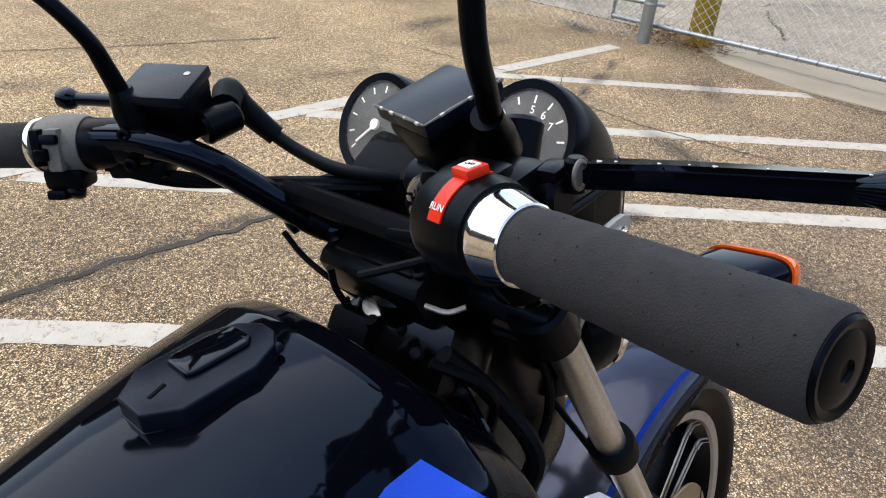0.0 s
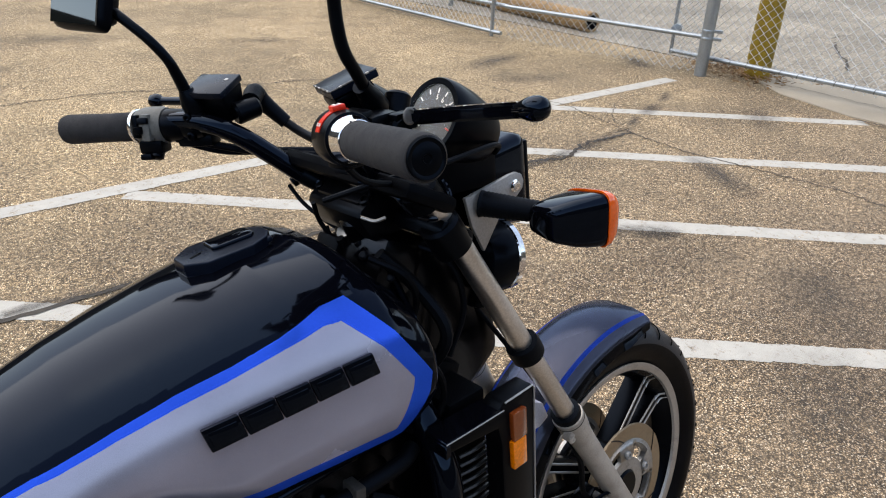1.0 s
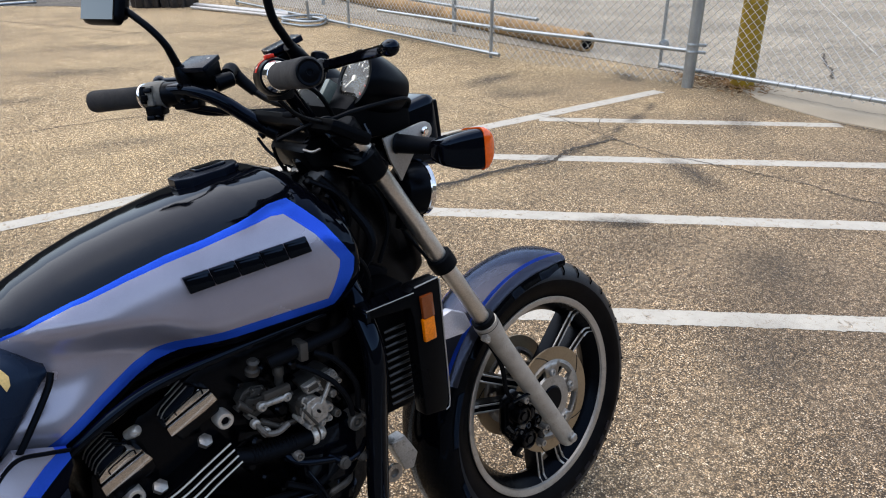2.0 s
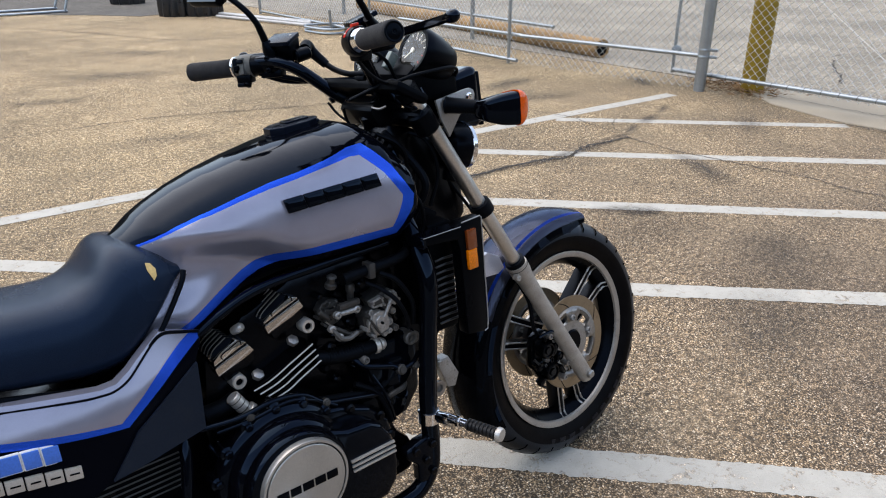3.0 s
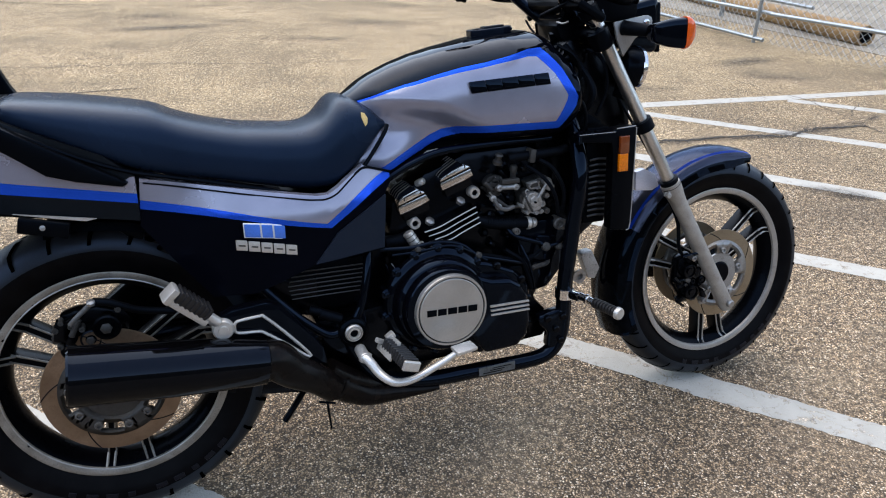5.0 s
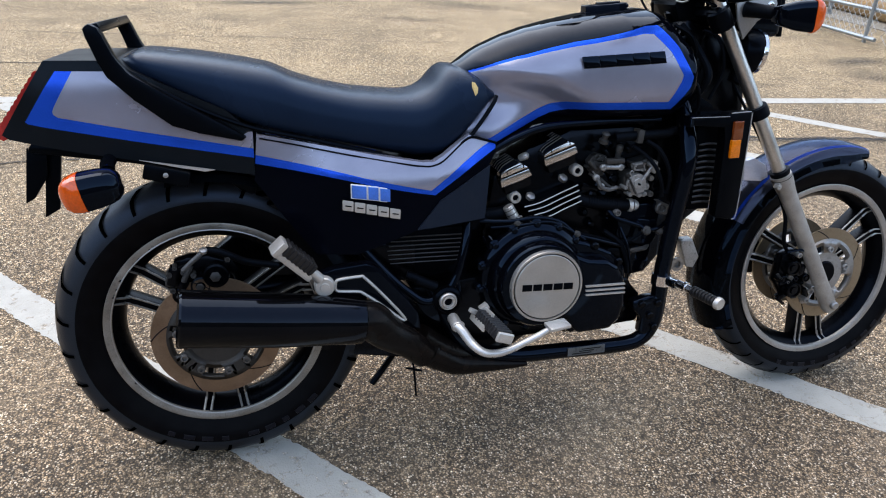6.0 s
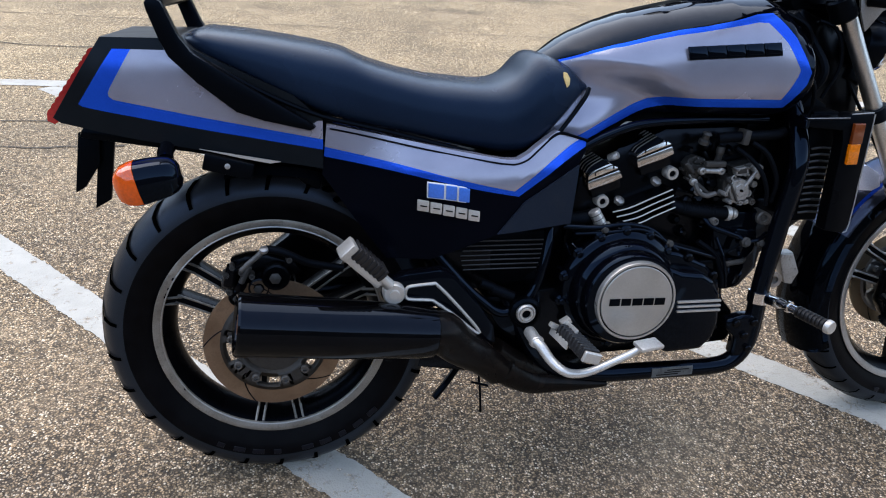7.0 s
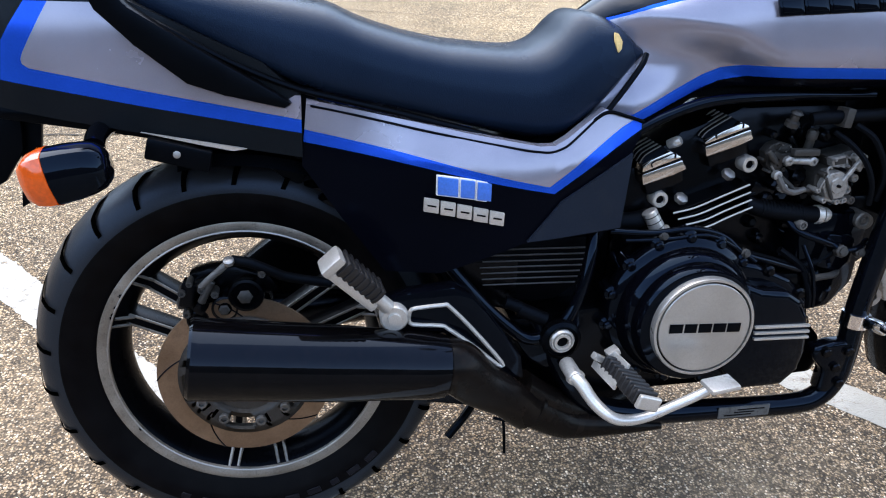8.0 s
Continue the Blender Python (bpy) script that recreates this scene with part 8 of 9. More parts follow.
for poly, y0, y1, mt_, nm in (
        ([(0.931, 0.657), (0.958, 0.662), (0.963, 0.646), (0.957, 0.640), (0.936, 0.643)], -0.151, -0.135, CARBGREY, "top_plate"),
        ([(0.935, 0.654), (0.955, 0.658), (0.958, 0.648), (0.938, 0.646)], -0.1525, -0.150, CARBDARK, "plate_panel"),
        ([(0.922, 0.612), (0.930, 0.633), (0.948, 0.637), (0.961, 0.630), (0.966, 0.612), (0.962, 0.594), (0.944, 0.590), (0.930, 0.594)], -0.157, -0.135, CARBGREY, "float_bowl"),
        ([(0.934, 0.622), (0.944, 0.628), (0.955, 0.622), (0.956, 0.606), (0.944, 0.600), (0.934, 0.607)], -0.1600, -0.156, CARBGREY, "bowl_cap"),
        ([(0.950, 0.622), (0.972, 0.655), (0.977, 0.651), (0.955, 0.618)], -0.161, -0.155, CARBGREY, "lever_arm"),
        ([(0.974, 0.662), (0.990, 0.664), (0.997, 0.650), (0.990, 0.632), (0.978, 0.640)], -0.148, -0.135, CARBGREY, "linkage_plate"),
        ([(0.917, 0.628), (0.921, 0.630), (0.942, 0.592), (0.938, 0.590)], -0.163, -0.158, CARBDARK, "lever_arm"),
        ([(0.925, 0.589), (0.933, 0.594), (0.970, 0.586), (0.968, 0.580)], -0.152, -0.146, CARBGREY, "lever_arm")):
    bm = B(); prism(bm, poly, y0, y1, 0.0012, 1)
    part(nm, bm, mt_, cb_, sharp=25)
for x, z, r, y0, mt_ in ((0.977, 0.656, 0.0070, -0.150, CARBGREY), (0.970, 0.604, 0.0080, -0.146, CARBGREY), (0.983, 0.622, 0.0070, -0.142, ALLOY), (0.930, 0.588, 0.0050, -0.150, CARBGREY), (0.952, 0.586, 0.0050, -0.152, ALLOY), (0.966, 0.588, 0.0055, -0.150, CARBGREY), (0.934, 0.655, 0.0024, -0.152, ALLOY), (0.956, 0.660, 0.0024, -0.152, ALLOY), (0.959, 0.645, 0.0024, -0.152, ALLOY), (0.945, 0.614, 0.0026, -0.1602, DULL), (0.950, 0.640, 0.0030, -0.156, DULL), (0.924, 0.630, 0.0050, -0.150, CARBDARK), (0.993, 0.645, 0.0045, -0.150, ALLOY), (0.985, 0.660, 0.0040, -0.152, CARBGREY), (0.918, 0.604, 0.0045, -0.148, CARBGREY)):
    bm = B(); lathe(bm, (x, y0, z), (0, -1, 0), [(r, -0.02), (r, 0.004), (r * 0.8, 0.006), (r * 0.45, 0.006), (r * 0.4, 0.003), (0, 0.003)], 12)
    part("fitting", bm, mt_, cb_)
bm = B(); tube(bm, [(0.930, -0.158, 0.641), (0.924, -0.160, 0.646), (0.920, -0.160, 0.640), (0.924, -0.160, 0.633), (0.918, -0.160, 0.622), (0.916, -0.158, 0.610)], 0.0016, 6, 4)
part("wire_loop", bm, CARBGREY, cb_)
bm = B(); tube(bm, [(0.925, -0.150, 0.700), (0.950, -0.162, 0.682), (0.975, -0.172, 0.655), (0.992, -0.175, 0.620), (1.000, -0.170, 0.585)], 0.0045, 8)
part("hose", bm, RUBBER, engine, "black rubber hose")
bm = B(); rod(bm, (0.862, -0.136, 0.651), (0.905, -0.140, 0.650), 0.0058, seg=14)
part("linkage_rod", bm, CARBGREY, engine, "grey metal linkage rod")
for x, z in ((0.863, 0.651), (0.905, 0.650), (0.862, 0.607), (0.848, 0.628)):
    bm = B(); lathe(bm, (x, -0.142, z), (0, -1, 0), [(0.0075, -0.006), (0.0075, 0.002), (0.005, 0.004), (0.0025, 0.004), (0.0025, 0.001), (0, 0.001)], 12)
    part("linkage_pivot", bm, CARBGREY, engine, "small grey pivot")
bm = B(); tube(bm, [(0.848, -0.142, 0.628), (0.855, -0.146, 0.615), (0.862, -0.146, 0.606), (0.880, -0.145, 0.600), (0.900, -0.142, 0.604)], 0.0050, 8)
part("linkage_rod", bm, DULLALLOY, engine, "bent dull linkage rod")
carb(0.862, -0.112, 0.652, 0.60, 28, CARBDARK, "sooty cast carburettor")
for p_, q_, r_ in (((0.876, -0.135, 0.652), (0.917, -0.138, 0.650), 0.0055), ((0.860, -0.130, 0.622), (0.887, -0.134, 0.602), 0.0055), ((0.887, -0.134, 0.602), (0.925, -0.136, 0.599), 0.0045), ((0.832, -0.128, 0.665), (0.850, -0.130, 0.645), 0.006)):
    bm = B(); rod(bm, p_, q_, r_, r_ * 0.8, 10)
    part("linkage_rod", bm, CARBDARK, engine, "sooty metal linkage rod")
bm = B(); lathe(bm, (0.862, -0.13, 0.705), (0.1, -0.3, 1), [(0.011, 0), (0.011, 0.008), (0.007, 0.010), (0.007, 0.02), (0.010, 0.022), (0.006, 0.026), (0, 0.026)], 12)
part("choke_plunger", bm, CARBDARK, engine, "sooty choke plunger")
bm = B(); lathe(bm, (0.905, -0.128, 0.695), (0, -0.2, 1), [(0.007, -0.03), (0.007, -0.012), (0.009, -0.011), (0.009, 0.0), (0.006, 0.004), (0.0, 0.004)], 10)
part("choke_plunger", bm, CARBDARK, engine, "sooty choke plunger")
bm = B(); box(bm, (0.89, -0.14, 0.665), (0.045, 0.012, 0.012), (0, 0, 0), 0.003)
part("choke_linkage", bm, CARBDARK, engine, "small metal linkage bar")
bm = B(); tube(bm, [(0.885, -0.145, 0.718), (0.91, -0.15, 0.722), (1.00, -0.15, 0.726), (1.03, -0.14, 0.73)], 0.0105, 10)
part("hose", bm, RUBBER, engine, "black rubber hose")
bm = B(); tube(bm, [(0.955, -0.155, 0.712), (0.985, -0.168, 0.69), (1.012, -0.172, 0.64), (1.015, -0.165, 0.59)], 0.005, 8)
part("hose", bm, RUBBER, engine, "black rubber hose")
bm = B(); tube(bm, [(0.60, -0.14, 0.535), (0.68, -0.15, 0.530), (0.76, -0.15, 0.515), (0.84, -0.14, 0.49), (0.93, -0.14, 0.47), (0.98, -0.15, 0.50)], 0.006, 8)
part("hose", bm, RUBBER, engine, "black rubber hose")
bm = B(); tube(bm, [(0.88, -0.14, 0.50), (0.92, -0.15, 0.47), (0.935, -0.16, 0.43), (0.94, -0.16, 0.40)], 0.006, 8)
part("hose", bm, RUBBER, engine, "black rubber hose")
bm = B(); box(bm, (0.935, -0.152, 0.723), (0.014, 0.028, 0.030), (0, 6, 0), 0.003)
part("cable_clip", bm, CARBDARK, engine, "grey metal clip")
bm = B()
random.seed(11)
for k in range(40):
    x, z = random.uniform(0.84, 1.02), random.uniform(0.44, 0.70)
    rr = random.uniform(0.006, 0.013)
    lathe(bm, (x, -0.098 - random.uniform(0, 0.02), z), (random.uniform(-.3, .3), -1, random.uniform(-.3, .3)), [(rr, -0.02), (rr, 0.004), (rr * 0.6, 0.008), (0, 0.008)], random.choice((6, 10, 12)))
for k in range(14):
    x, z = random.uniform(0.82, 1.0), random.uniform(0.46, 0.72)
    box(bm, (x, -0.105, z), (random.uniform(0.02, 0.05), 0.02, random.uniform(0.008, 0.02)), (0, random.uniform(-60, 60), 0), 0.003)
tagged(part("engine_clutter", bm, ENGINE, engine, "dark small engine fittings"), kind="stuff")
bm = B()
tube(bm, [(1.0, -0.13, 0.46), (0.985, -0.15, 0.455), (0.955, -0.15, 0.45), (0.945, -0.14, 0.44)], 0.006, 8)
part("clip", bm, CARBDARK, engine, "bright bent clip")
bm = B(); prism(bm, [(1.098, 0.452), (1.106, 0.456), (1.130, 0.458), (1.156, 0.408), (1.143, 0.380), (1.124, 0.384), (1.104, 0.436)], -0.120, -0.095, 0.003)
box(bm, (1.116, -0.119, 0.448), (0.030, 0.006, 0.012), (0, 4, 0), 0.001)
part("lower_bracket", bm, CARBGREY, engine, "bright cast lower bracket")
bm = B(); lathe(bm, (1.098, -0.115, 0.392), (0, -1, 0), [(0.018, 0), (0.018, 0.006), (0.009, 0.006), (0.009, 0.0)], 16)
part("lug", bm, ALLOY, engine, "bright lug with a hole")

# highway peg on the cradle tube
bm = B()
lathe(bm, (1.0205, -0.178, 0.370), (0.04, 0, 1), [(0.0195, 0), (0.0228, 0.001), (0.0228, 0.025), (0.0195, 0.026)], 28)
box(bm, (1.032, -0.208, 0.386), (0.020, 0.050, 0.019), (0, 0, 20), 0.005)
rod(bm, (1.036, -0.225, 0.390), (1.050, -0.272, 0.388), 0.0095, 0.0085, 16)
lathe(bm, (1.0435, -0.248, 0.389), (0.27, -0.95, 0), [(0.009, -0.004), (0.0125, -0.003), (0.0125, 0.003), (0.009, 0.004)], 18)
lathe(bm, (1.030, -0.213, 0.388), (0.8, 0.4, 0), [(0.006, 0), (0.006, 0.012), (0.003, 0.013), (0, 0.013)], 10)
peg = part("highway_peg", bm, CHROME, bike, "chrome clamp with ribbed highway peg")
bm = B()
p3, d3, L3 = axis_frame((1.0485, -0.267, 0.3885), (1.068, -0.334, 0.386))
prof = [(0.009, 0)]
for k in range(8):
    prof += [(0.0125, 0.003 + k * 0.0085), (0.0125, 0.0065 + k * 0.0085), (0.0095, 0.0075 + k * 0.0085), (0.0095, 0.0105 + k * 0.0085)]
prof += [(0.0095, L3)]
lathe(bm, p3, d3, prof, 20)
part("peg_rubber", bm, PEGRUB, peg, "ribbed black peg rubber")
bm = B(); lathe(bm, p3 + d3 * L3, d3, [(0.010, -0.002), (0.0145, 0.0), (0.0145, 0.006), (0.0125, 0.010), (0, 0.011)], 20)
part("peg_cap", bm, BRUSHED, peg, "silver peg end cap")

# rider peg and brake pedal
bm = B()
lathe(bm, (0.505, -0.232, 0.342), (0, -1, 0), [(0.0125, -0.03), (0.0125, 0.014), (0.0105, 0.017), (0.0065, 0.017), (0.0060, 0.013), (0, 0.013)], 20)
box(bm, (0.507, -0.240, 0.340), (0.022, 0.016, 0.026), (0, 30, 0), 0.006)
tube(bm, [(0.503, -0.240, 0.343), (0.513, -0.255, 0.335), (0.527, -0.275, 0.316), (0.545, -0.295, 0.304), (0.567, -0.303, 0.300), (0.599, -0.305, 0.305), (0.637, -0.306, 0.321), (0.670, -0.308, 0.337), (0.695, -0.310, 0.352)], [0.0110, 0.0105, 0.0098, 0.0090, 0.0085, 0.0080, 0.0075, 0.0072, 0.0068], 14)
t = bmesh.new(); box(t, (0, 0, 0), (0.050, 0.032, 0.008), (0, 0, 0), 0.003)
absorb(bm, t, pose(0.706, -0.311, 0.357, 6, -2, 10))
part("brake_pedal", bm, PALECAST, bike, "silver cast brake pedal")
p4, d4, L4 = axis_frame((0.560, -0.232, 0.362), (0.576, -0.346, 0.358))
bm = B(); box(bm, p4 + d4 * 0.060, (0.036, 0.100, 0.024), (2, 20, 8), 0.009, 3)
fp = part("foot_peg", bm, PEGRUB, bike, "black ribbed rubber foot peg")
for k in range(9):
    bm = B(); box(bm, p4 + d4 * (0.016 + 0.0112 * k) + Vector((0, 0, 0.002)), (0.0370, 0.0076, 0.0245), (2, 20, 8), 0.0034, 3)
    part("rib", bm, PEGRUB, fp)
bm = B(); box(bm, p4 + d4 * 0.116, (0.038, 0.009, 0.022), (2, 20, 8), 0.0085, 4)
part("peg_end", bm, BRUSHED, fp, "silver peg end")
for off, sz, tr in (((-0.014, -0.004, 0.006), (0.030, 0.012, 0.010), 30), ((0.006, 0.0, 0.014), (0.020, 0.016, 0.012), -28), ((0.010, -0.02, 0.012), (0.006, 0.05, 0.010), 20), ((-0.016, -0.03, -0.006), (0.004, 0.07, 0.014), 20)):
    bm = B(); box(bm, p4 + Vector(off), sz, (0, tr, 8), 0.002)
    part("peg_bracket", bm, BRUSHED, fp, "silver cast bracket")
# pillion peg, bracket and bright trim
bm = B()
prism(bm, [(0.205, 0.440), (0.215, 0.475), (0.25, 0.485), (0.315, 0.492), (0.345, 0.478), (0.425, 0.370), (0.432, 0.330), (0.40, 0.335), (0.33, 0.405), (0.30, 0.418), (0.25, 0.423), (0.215, 0.425)], -0.222, -0.190, 0.008, 2)
br = part("peg_bracket", bm, BLACK, bike, "glossy black cast peg bracket")
bm = B()
TR = [(0.249, 0.446), (0.252, 0.459), (0.262, 0.463), (0.300, 0.466), (0.309, 0.463), (0.345, 0.424), (0.392, 0.366), (0.386, 0.362), (0.345, 0.398), (0.308, 0.427), (0.296, 0.433), (0.256, 0.437), (0.249, 0.446)]
tube(bm, [(x, -0.225, z) for x, z in TR], 0.0032, 8, 3)
part("bracket_trim", bm, BRUSHED, br, "bright outline trim")
bm = B(); lathe(bm, (0.228, -0.222, 0.452), (0, -1, 0), [(0.021, -0.01), (0.021, 0.010), (0.018, 0.014), (0.010, 0.014), (0.009, 0.018), (0.0, 0.018)], 24)
part("bracket_bolt", bm, BRUSHED, br, "large bright bolt")
bm = B()
p5, d5, L5 = axis_frame((0.212, -0.235, 0.478), (0.140, -0.262, 0.556))
side5 = Vector((0, -1, 0)).cross(d5).normalized()
if side5.x < 0:
    side5 = -side5
out5 = d5.cross(side5).normalized()
mm = Matrix((side5, out5, d5)).transposed().to_4x4(); mm.translation = p5 + d5 * 0.060
t = bmesh.new(); box(t, (0.007, 0, 0), (0.024, 0.034, 0.084), (0, 0, 0), 0.007)
absorb(bm, t, mm)
pp = part("pillion_peg", bm, PEGRUB, bike, "folded pillion peg with ribbed rubber")
for k in range(7):
    bm = B(); box(bm, (0.008, 0, -0.034 + 0.0115 * k), (0.026, 0.038, 0.0055), (0, 0, 0), 0.0022)
    part("rib", bm, PEGRUB, pp, at=mm)
bm = B(); box(bm, (-0.010, 0, -0.001), (0.014, 0.032, 0.094), (0, 0, 0), 0.004)
box(bm, (0.0, 0, 0.047), (0.036, 0.036, 0.014), (0, 0, 0), 0.005)
bmesh.ops.transform(bm, matrix=mm, verts=bm.verts)
rod(bm, p5 - d5 * 0.012, p5 + d5 * 0.025, 0.011, seg=14)
part("peg_body", bm, BRUSHED, pp, "silver cast peg body")

# muffler and exhaust
A, E = Vector((-0.052, -0.275, 0.428)), Vector((0.300, -0.235, 0.371))
d6 = (E - A); L6 = d6.length
bm = B()
lathe(bm, A, d6, [(0.040, 0.03), (0.046, 0.004), (0.053, 0.0), (0.0565, 0.004), (0.0558, 0.012), (0.0550, L6 * 0.5), (0.0500, L6 * 0.93), (0.047, L6), (0.043, L6 + 0.004)], 48)
muf = part("muffler", bm, MUFFLER, bike, "glossy black tapered muffler")
bm = B(); lathe(bm, A, d6, [(0.0, 0.035), (0.041, 0.03)], 32); lathe(bm, A, d6, [(0.018, 0.03), (0.018, 0.004), (0.015, 0.004), (0.015, 0.03)], 24)
part("outlet", bm, RUST, muf, "sooty outlet")
bm = B()
tube(bm, [E - d6.normalized() * 0.01, E + d6.normalized() * 0.02, (0.355, -0.230, 0.336), (0.400, -0.225, 0.305), (0.440, -0.215, 0.266)], [0.0455, 0.043, 0.038, 0.033, 0.030], 20)
part("muffler_neck", bm, EXH, muf, "heat-browned exhaust neck")
bm = B()
tube(bm, [(0.43, -0.195, 0.300), (0.48, -0.185, 0.262), (0.54, -0.17, 0.232), (0.62, -0.14, 0.232), (0.74, -0.08, 0.255), (0.90, -0.05, 0.270), (0.97, -0.05, 0.30)], [0.031, 0.030, 0.027, 0.025, 0.022, 0.021, 0.021], 16)
tube(bm, [(0.425, -0.205, 0.285), (0.470, -0.196, 0.250), (0.520, -0.190, 0.222), (0.580, -0.188, 0.212), (0.640, -0.188, 0.204), (0.690, -0.188, 0.200)], [0.031, 0.031, 0.027, 0.020, 0.012, 0.006], 16)
lathe(bm, (0.452, -0.199, 0.264), (0.74, 0.14, -0.64), [(0.0305, -0.004), (0.0340, -0.003), (0.0345, 0.003), (0.0305, 0.004)], 24)
part("exhaust_pipe", bm, EXH, bike, "black exhaust collector pipe")

# swingarm, shaft drive, shock, rear caliper
bm = B()
tube(bm, [(0.50, -0.12, 0.366), (0.40, -0.13, 0.355), (0.22, -0.135, 0.33), (0.03, -0.135, 0.322)], [0.028, 0.026, 0.023, 0.024], 16)
tube(bm, [(0.50, 0.12, 0.366), (0.40, 0.13, 0.355), (0.22, 0.105, 0.33), (0.03, 0.095, 0.322)], [0.03, 0.04, 0.042, 0.05], 16)
rod(bm, (0.47, -0.13, 0.362), (0.47, 0.13, 0.362), 0.03)
rod(bm, (0.006, -0.15, 0.322), (0.006, 0.09, 0.322), 0.012)
prism(bm, [(0.22, 0.30), (0.40, 0.25), (0.45, 0.215), (0.42, 0.205), (0.30, 0.225), (0.225, 0.245)], -0.11, -0.09, 0.004)
part("swingarm", bm, ENGINE, bike, "black swingarm")
bm = B()
prism(bm, [(-0.070, 0.490), (-0.040, 0.498), (0.000, 0.500), (0.042, 0.486), (0.052, 0.440), (0.030, 0.412), (-0.030, 0.405), (-0.060, 0.425)], -0.135, -0.095, 0.010, 2)
rc = part("caliper", bm, ENGINE, bike, "dusty black rear brake caliper")
for x, z, r, h in ((0.014, 0.462, 0.027, 0.030), (-0.018, 0.440, 0.021, 0.026), (-0.058, 0.424, 0.017, 0.030), (-0.030, 0.416, 0.015, 0.022)):
    bm = B(); lathe(bm, (x, -0.130, z), (0.05, -1, 0.05), [(r, -0.01), (r, h - 0.006), (r * 0.93, h - 0.001), (r * 0.78, h), (r * 0.74, h - 0.004), (r * 0.5, h - 0.004), (r * 0.46, h), (0, h)], 24)
    part("piston_housing", bm, ENGINE, rc, "black caliper cylinder")
    bm = B(); lathe(bm, (x, -0.128 - h, z), (0.05, -1, 0.05), [(r * 0.42, -0.003), (r * 0.42, 0.003), (r * 0.3, 0.005), (0, 0.005)], 6)
    part("caliper_bolt", bm, CARBDARK, rc, "tarnished hexagon bolt")
for q_, s_, tr in (((-0.066, -0.150, 0.468), (0.022, 0.030, 0.038), 12), ((-0.044, -0.150, 0.484), (0.026, 0.026, 0.016), -20), ((-0.078, -0.148, 0.452), (0.012, 0.020, 0.016), 0), ((-0.050, -0.156, 0.448), (0.018, 0.020, 0.020), 35), ((0.046, -0.140, 0.478), (0.020, 0.020, 0.030), -30)):
    bm = B(); box(bm, q_, s_, (0, tr, 0), 0.004)
    part("caliper_lug", bm, ENGINE if s_[0] > 0.015 else CARBDARK, rc)
bm = B(); rod(bm, (-0.048, -0.165, 0.458), (-0.030, -0.165, 0.492), 0.006, seg=10)
part("bleed_pipe", bm, CARBDARK, rc, "dull brake union")
bm = B(); tube(bm, [(-0.046, -0.165, 0.482), (-0.032, -0.168, 0.497), (-0.014, -0.168, 0.512), (-0.003, -0.166, 0.524)], [0.0055, 0.005, 0.0055, 0.005], 10)
part("brake_union", bm, DULLALLOY, rc, "bright ribbed brake union")
bm = B(); lathe(bm, (-0.003, -0.172, 0.522), (0, -0.5, 1), [(0.008, 0), (0.008, 0.006), (0.005, 0.008), (0, 0.008)], 8)
part("banjo_bolt", bm, ALLOY, rc, "bright banjo bolt")
bm = B(); tube(bm, [(0.0, -0.162, 0.522), (0.025, -0.165, 0.518), (0.052, -0.160, 0.503), (0.078, -0.150, 0.487), (0.14, -0.140, 0.47)], 0.0075, 10)
part("brake_hose", bm, RUBBER, rc, "thick black brake hose")
for x, z, r in ((-0.046, 0.478, 0.006), (-0.074, 0.474, 0.006), (-0.062, 0.488, 0.005), (-0.028, 0.470, 0.006), (0.040, 0.500, 0.006), (-0.070, 0.440, 0.006)):
    bm = B(); lathe(bm, (x, -0.160, z), (0.1, -1, 0.1), [(r, -0.02), (r, 0.008), (r * 0.85, 0.011), (r * 0.5, 0.011), (r * 0.45, 0.008), (0, 0.008)], 10)
    part("caliper_boss", bm, CARBDARK, rc)
bm = B()
prism(bm, [(0.10, 0.62), (0.30, 0.62), (0.36, 0.50), (0.44, 0.50), (0.44, 0.40), (0.34, 0.42), (0.28, 0.50), (0.20, 0.58)], -0.13, 0.11, 0.012)
prism(bm, [(0.12, 0.60), (0.42, 0.66), (0.58, 0.70), (0.58, 0.56), (0.30, 0.50)], -0.135, 0.12, 0.012)
part("inner_frame", bm, ENGINE, bike, "black frame and inner fender behind the covers")
bm = B(); prism(bm, [(0.36, 0.64), (0.60, 0.74), (1.0, 0.79), (1.02, 0.755), (0.72, 0.745), (0.60, 0.66)], -0.09, 0.09, 0.012)
part("tank_rail", bm, DULL, bike, "dull black rail under the tank")
bm = B(); tube(bm, [(0.60, -0.118, 0.690), (0.66, -0.124, 0.722), (0.73, -0.126, 0.744), (0.85, -0.128, 0.752), (1.00, -0.122, 0.752)], 0.0085, 12)
part("frame_tube", bm, BLACK, bike, "gloss black upper frame tube")
bm = B()
arch = []
for k in range(37):
    a = radians(12 + 90 * k / 36)
    arch.append([bm.verts.new((0.350 * math.cos(a) + 0.006, y, 0.350 * math.sin(a) + 0.324 - dz)) for y, dz in ((-0.135, 0.020), (-0.128, 0.004), (-0.110, 0.0), (0.02, 0.0), (0.034, 0.006), (0.040, 0.020))])
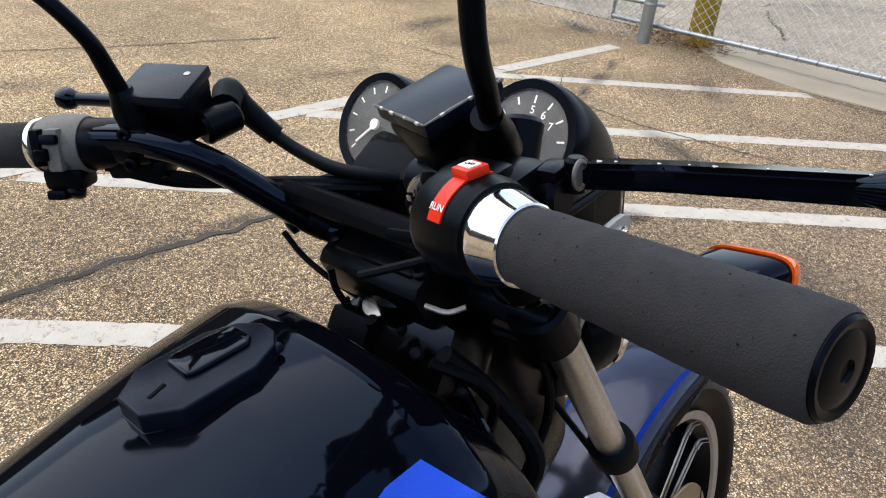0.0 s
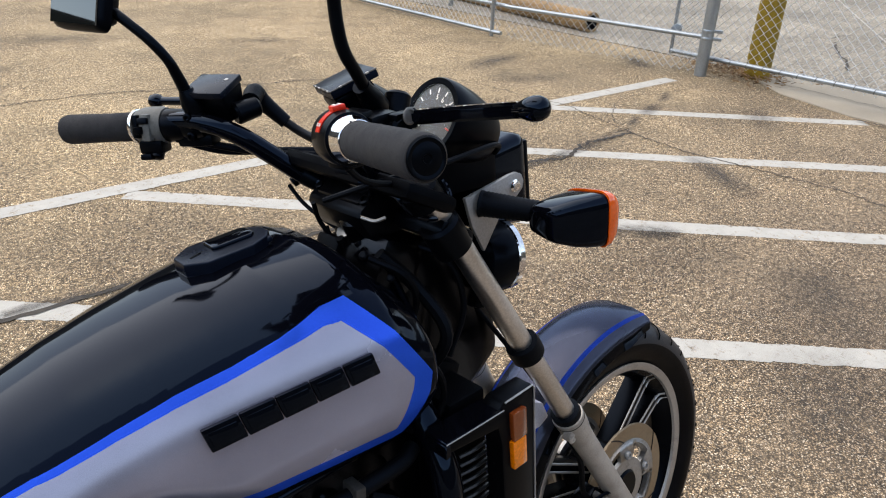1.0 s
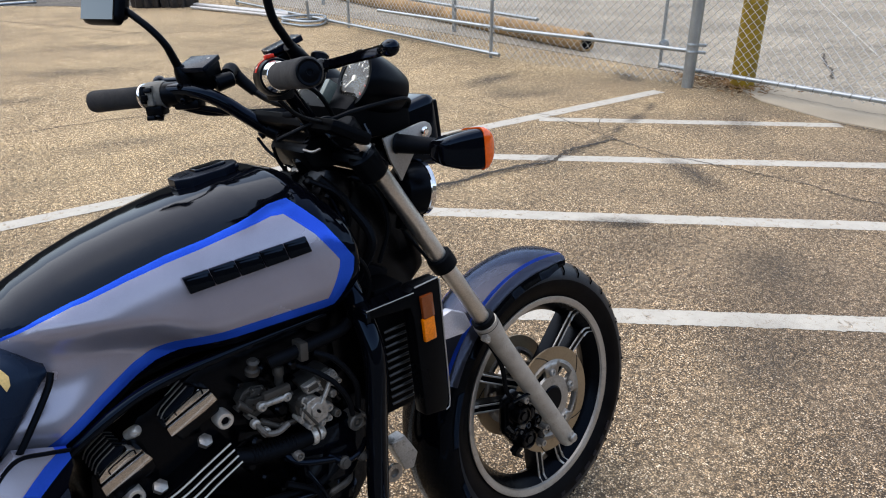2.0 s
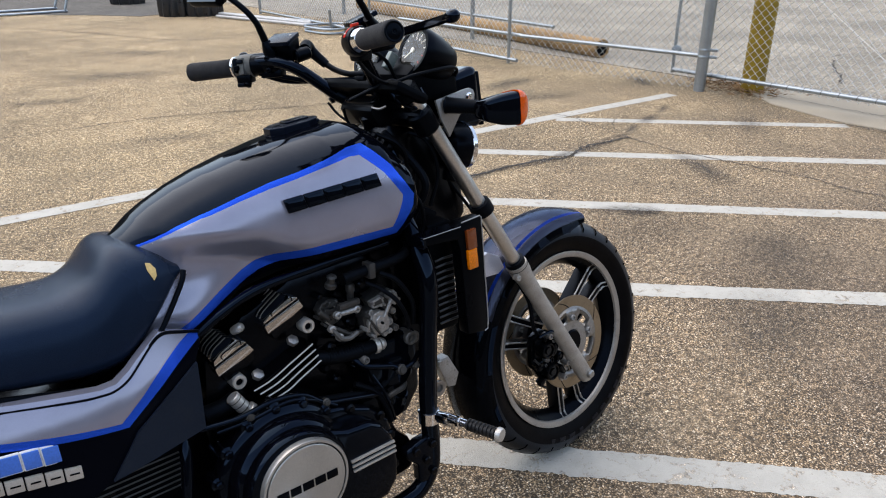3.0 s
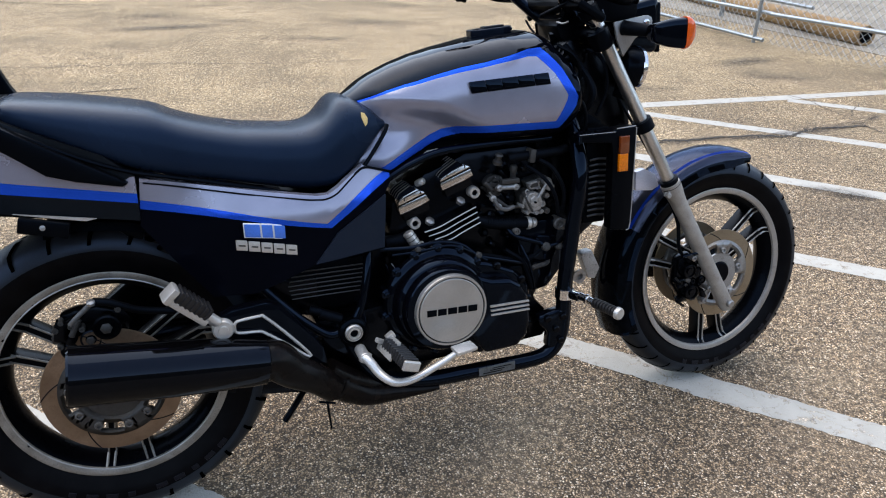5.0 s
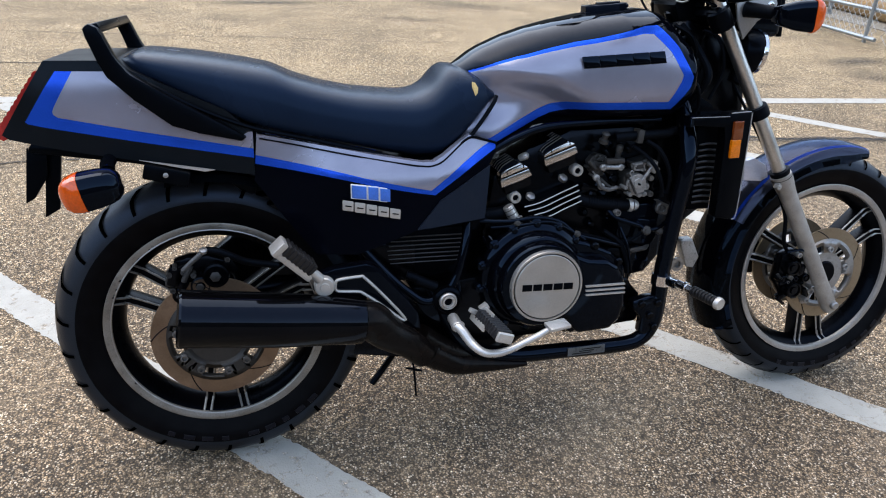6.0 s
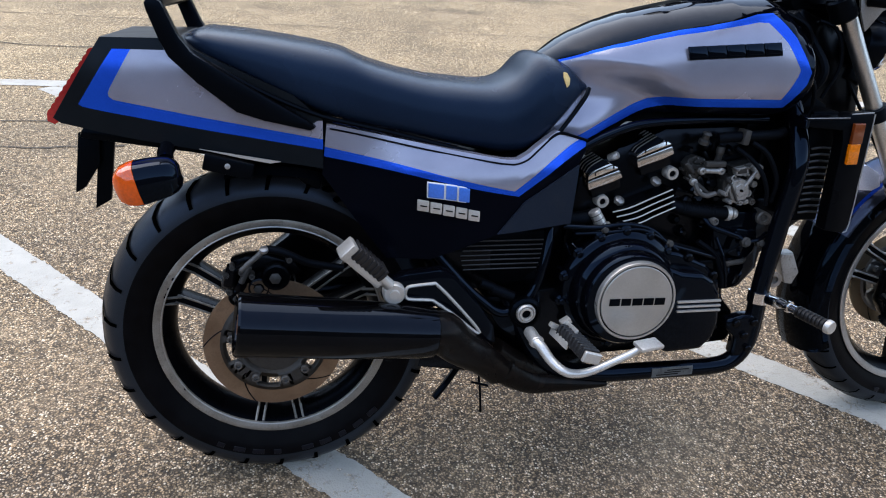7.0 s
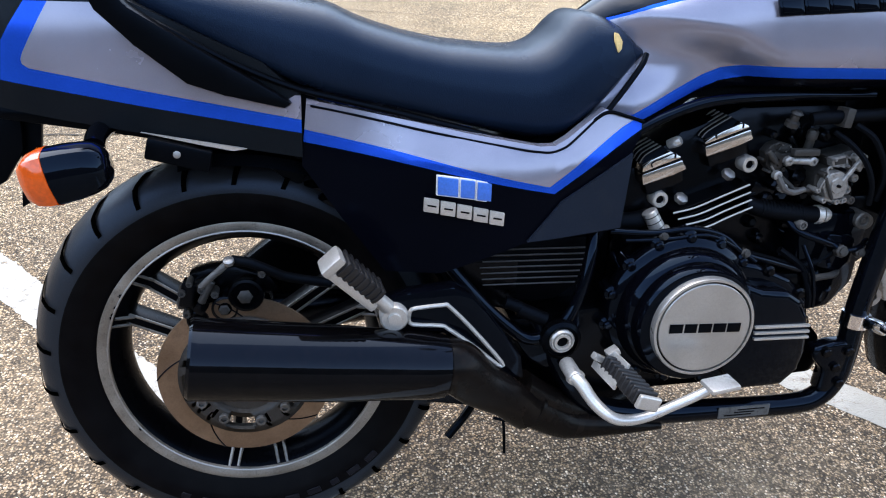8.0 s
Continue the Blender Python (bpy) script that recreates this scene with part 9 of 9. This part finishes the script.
for a, b in zip(arch, arch[1:]):
    for k in range(5):
        bm.faces.new((a[k], a[k + 1], b[k + 1], b[k]))
bmesh.ops.solidify(bm, geom=bm.faces[:], thickness=0.004)
part("inner_fender", bm, DULL, bike, "black inner rear fender")
# shaft drive housing on the far side of the rear wheel
bm = B()
prism(bm, [(-0.075, 0.30), (-0.05, 0.25), (0.02, 0.240), (0.07, 0.270), (0.12, 0.305), (0.40, 0.355), (0.46, 0.37), (0.46, 0.46), (0.34, 0.52), (0.12, 0.55), (0.04, 0.47), (-0.05, 0.40)], 0.075, 0.125, 0.018, 2)
part("shaft_drive", bm, ENGINE, bike, "black shaft drive housing")
bm = B()
rod(bm, (0.43, -0.165, 0.425), (0.475, -0.17, 0.405), 0.012, seg=12)
tube(bm, [(0.41, -0.16, 0.435), (0.43, -0.165, 0.428), (0.45, -0.168, 0.415)], 0.010, 10)
part("brake_switch", bm, RUBBER, bike, "small black brake switch")
bm = B(); lathe(bm, (0.448, -0.168, 0.417), (0.85, -0.1, -0.4), [(0.0095, 0), (0.0105, 0.001), (0.0105, 0.008), (0.0095, 0.009)], 14)
part("switch_ring", bm, BRUSHED, bike, "bright clamp ring")
# side stand
bm = B()
stand_top = Vector((0.56, 0.12, 0.26))
foot = Vector((0.46, 0.335, 0.048))
tube(bm, [stand_top, (0.52, 0.20, 0.19), (0.48, 0.29, 0.095), foot], 0.011, 10)
box(bm, foot + Vector((0, 0.0, -0.004)), (0.05, 0.03, 0.008), (-7.3, 0, 0), 0.002)
part("side_stand", bm, SATIN, bike, "black side stand resting on the ground")
bm = B()
tube(bm, [(0.40, -0.03, 0.17), (0.372, -0.05, 0.145), (0.345, -0.055, 0.112)], 0.008, 8)
part("stand_lug", bm, SATIN, bike, "black stand lug")
bm = B()
tube(bm, [(0.45, -0.03, 0.16), (0.452, -0.05, 0.12), (0.455, -0.055, 0.065)], 0.003, 6)
tube(bm, [(0.43, -0.05, 0.142), (0.47, -0.05, 0.130)], 0.003, 6)
part("drain_pipe", bm, SATIN, bike, "thin black drain pipe with a cross clip")
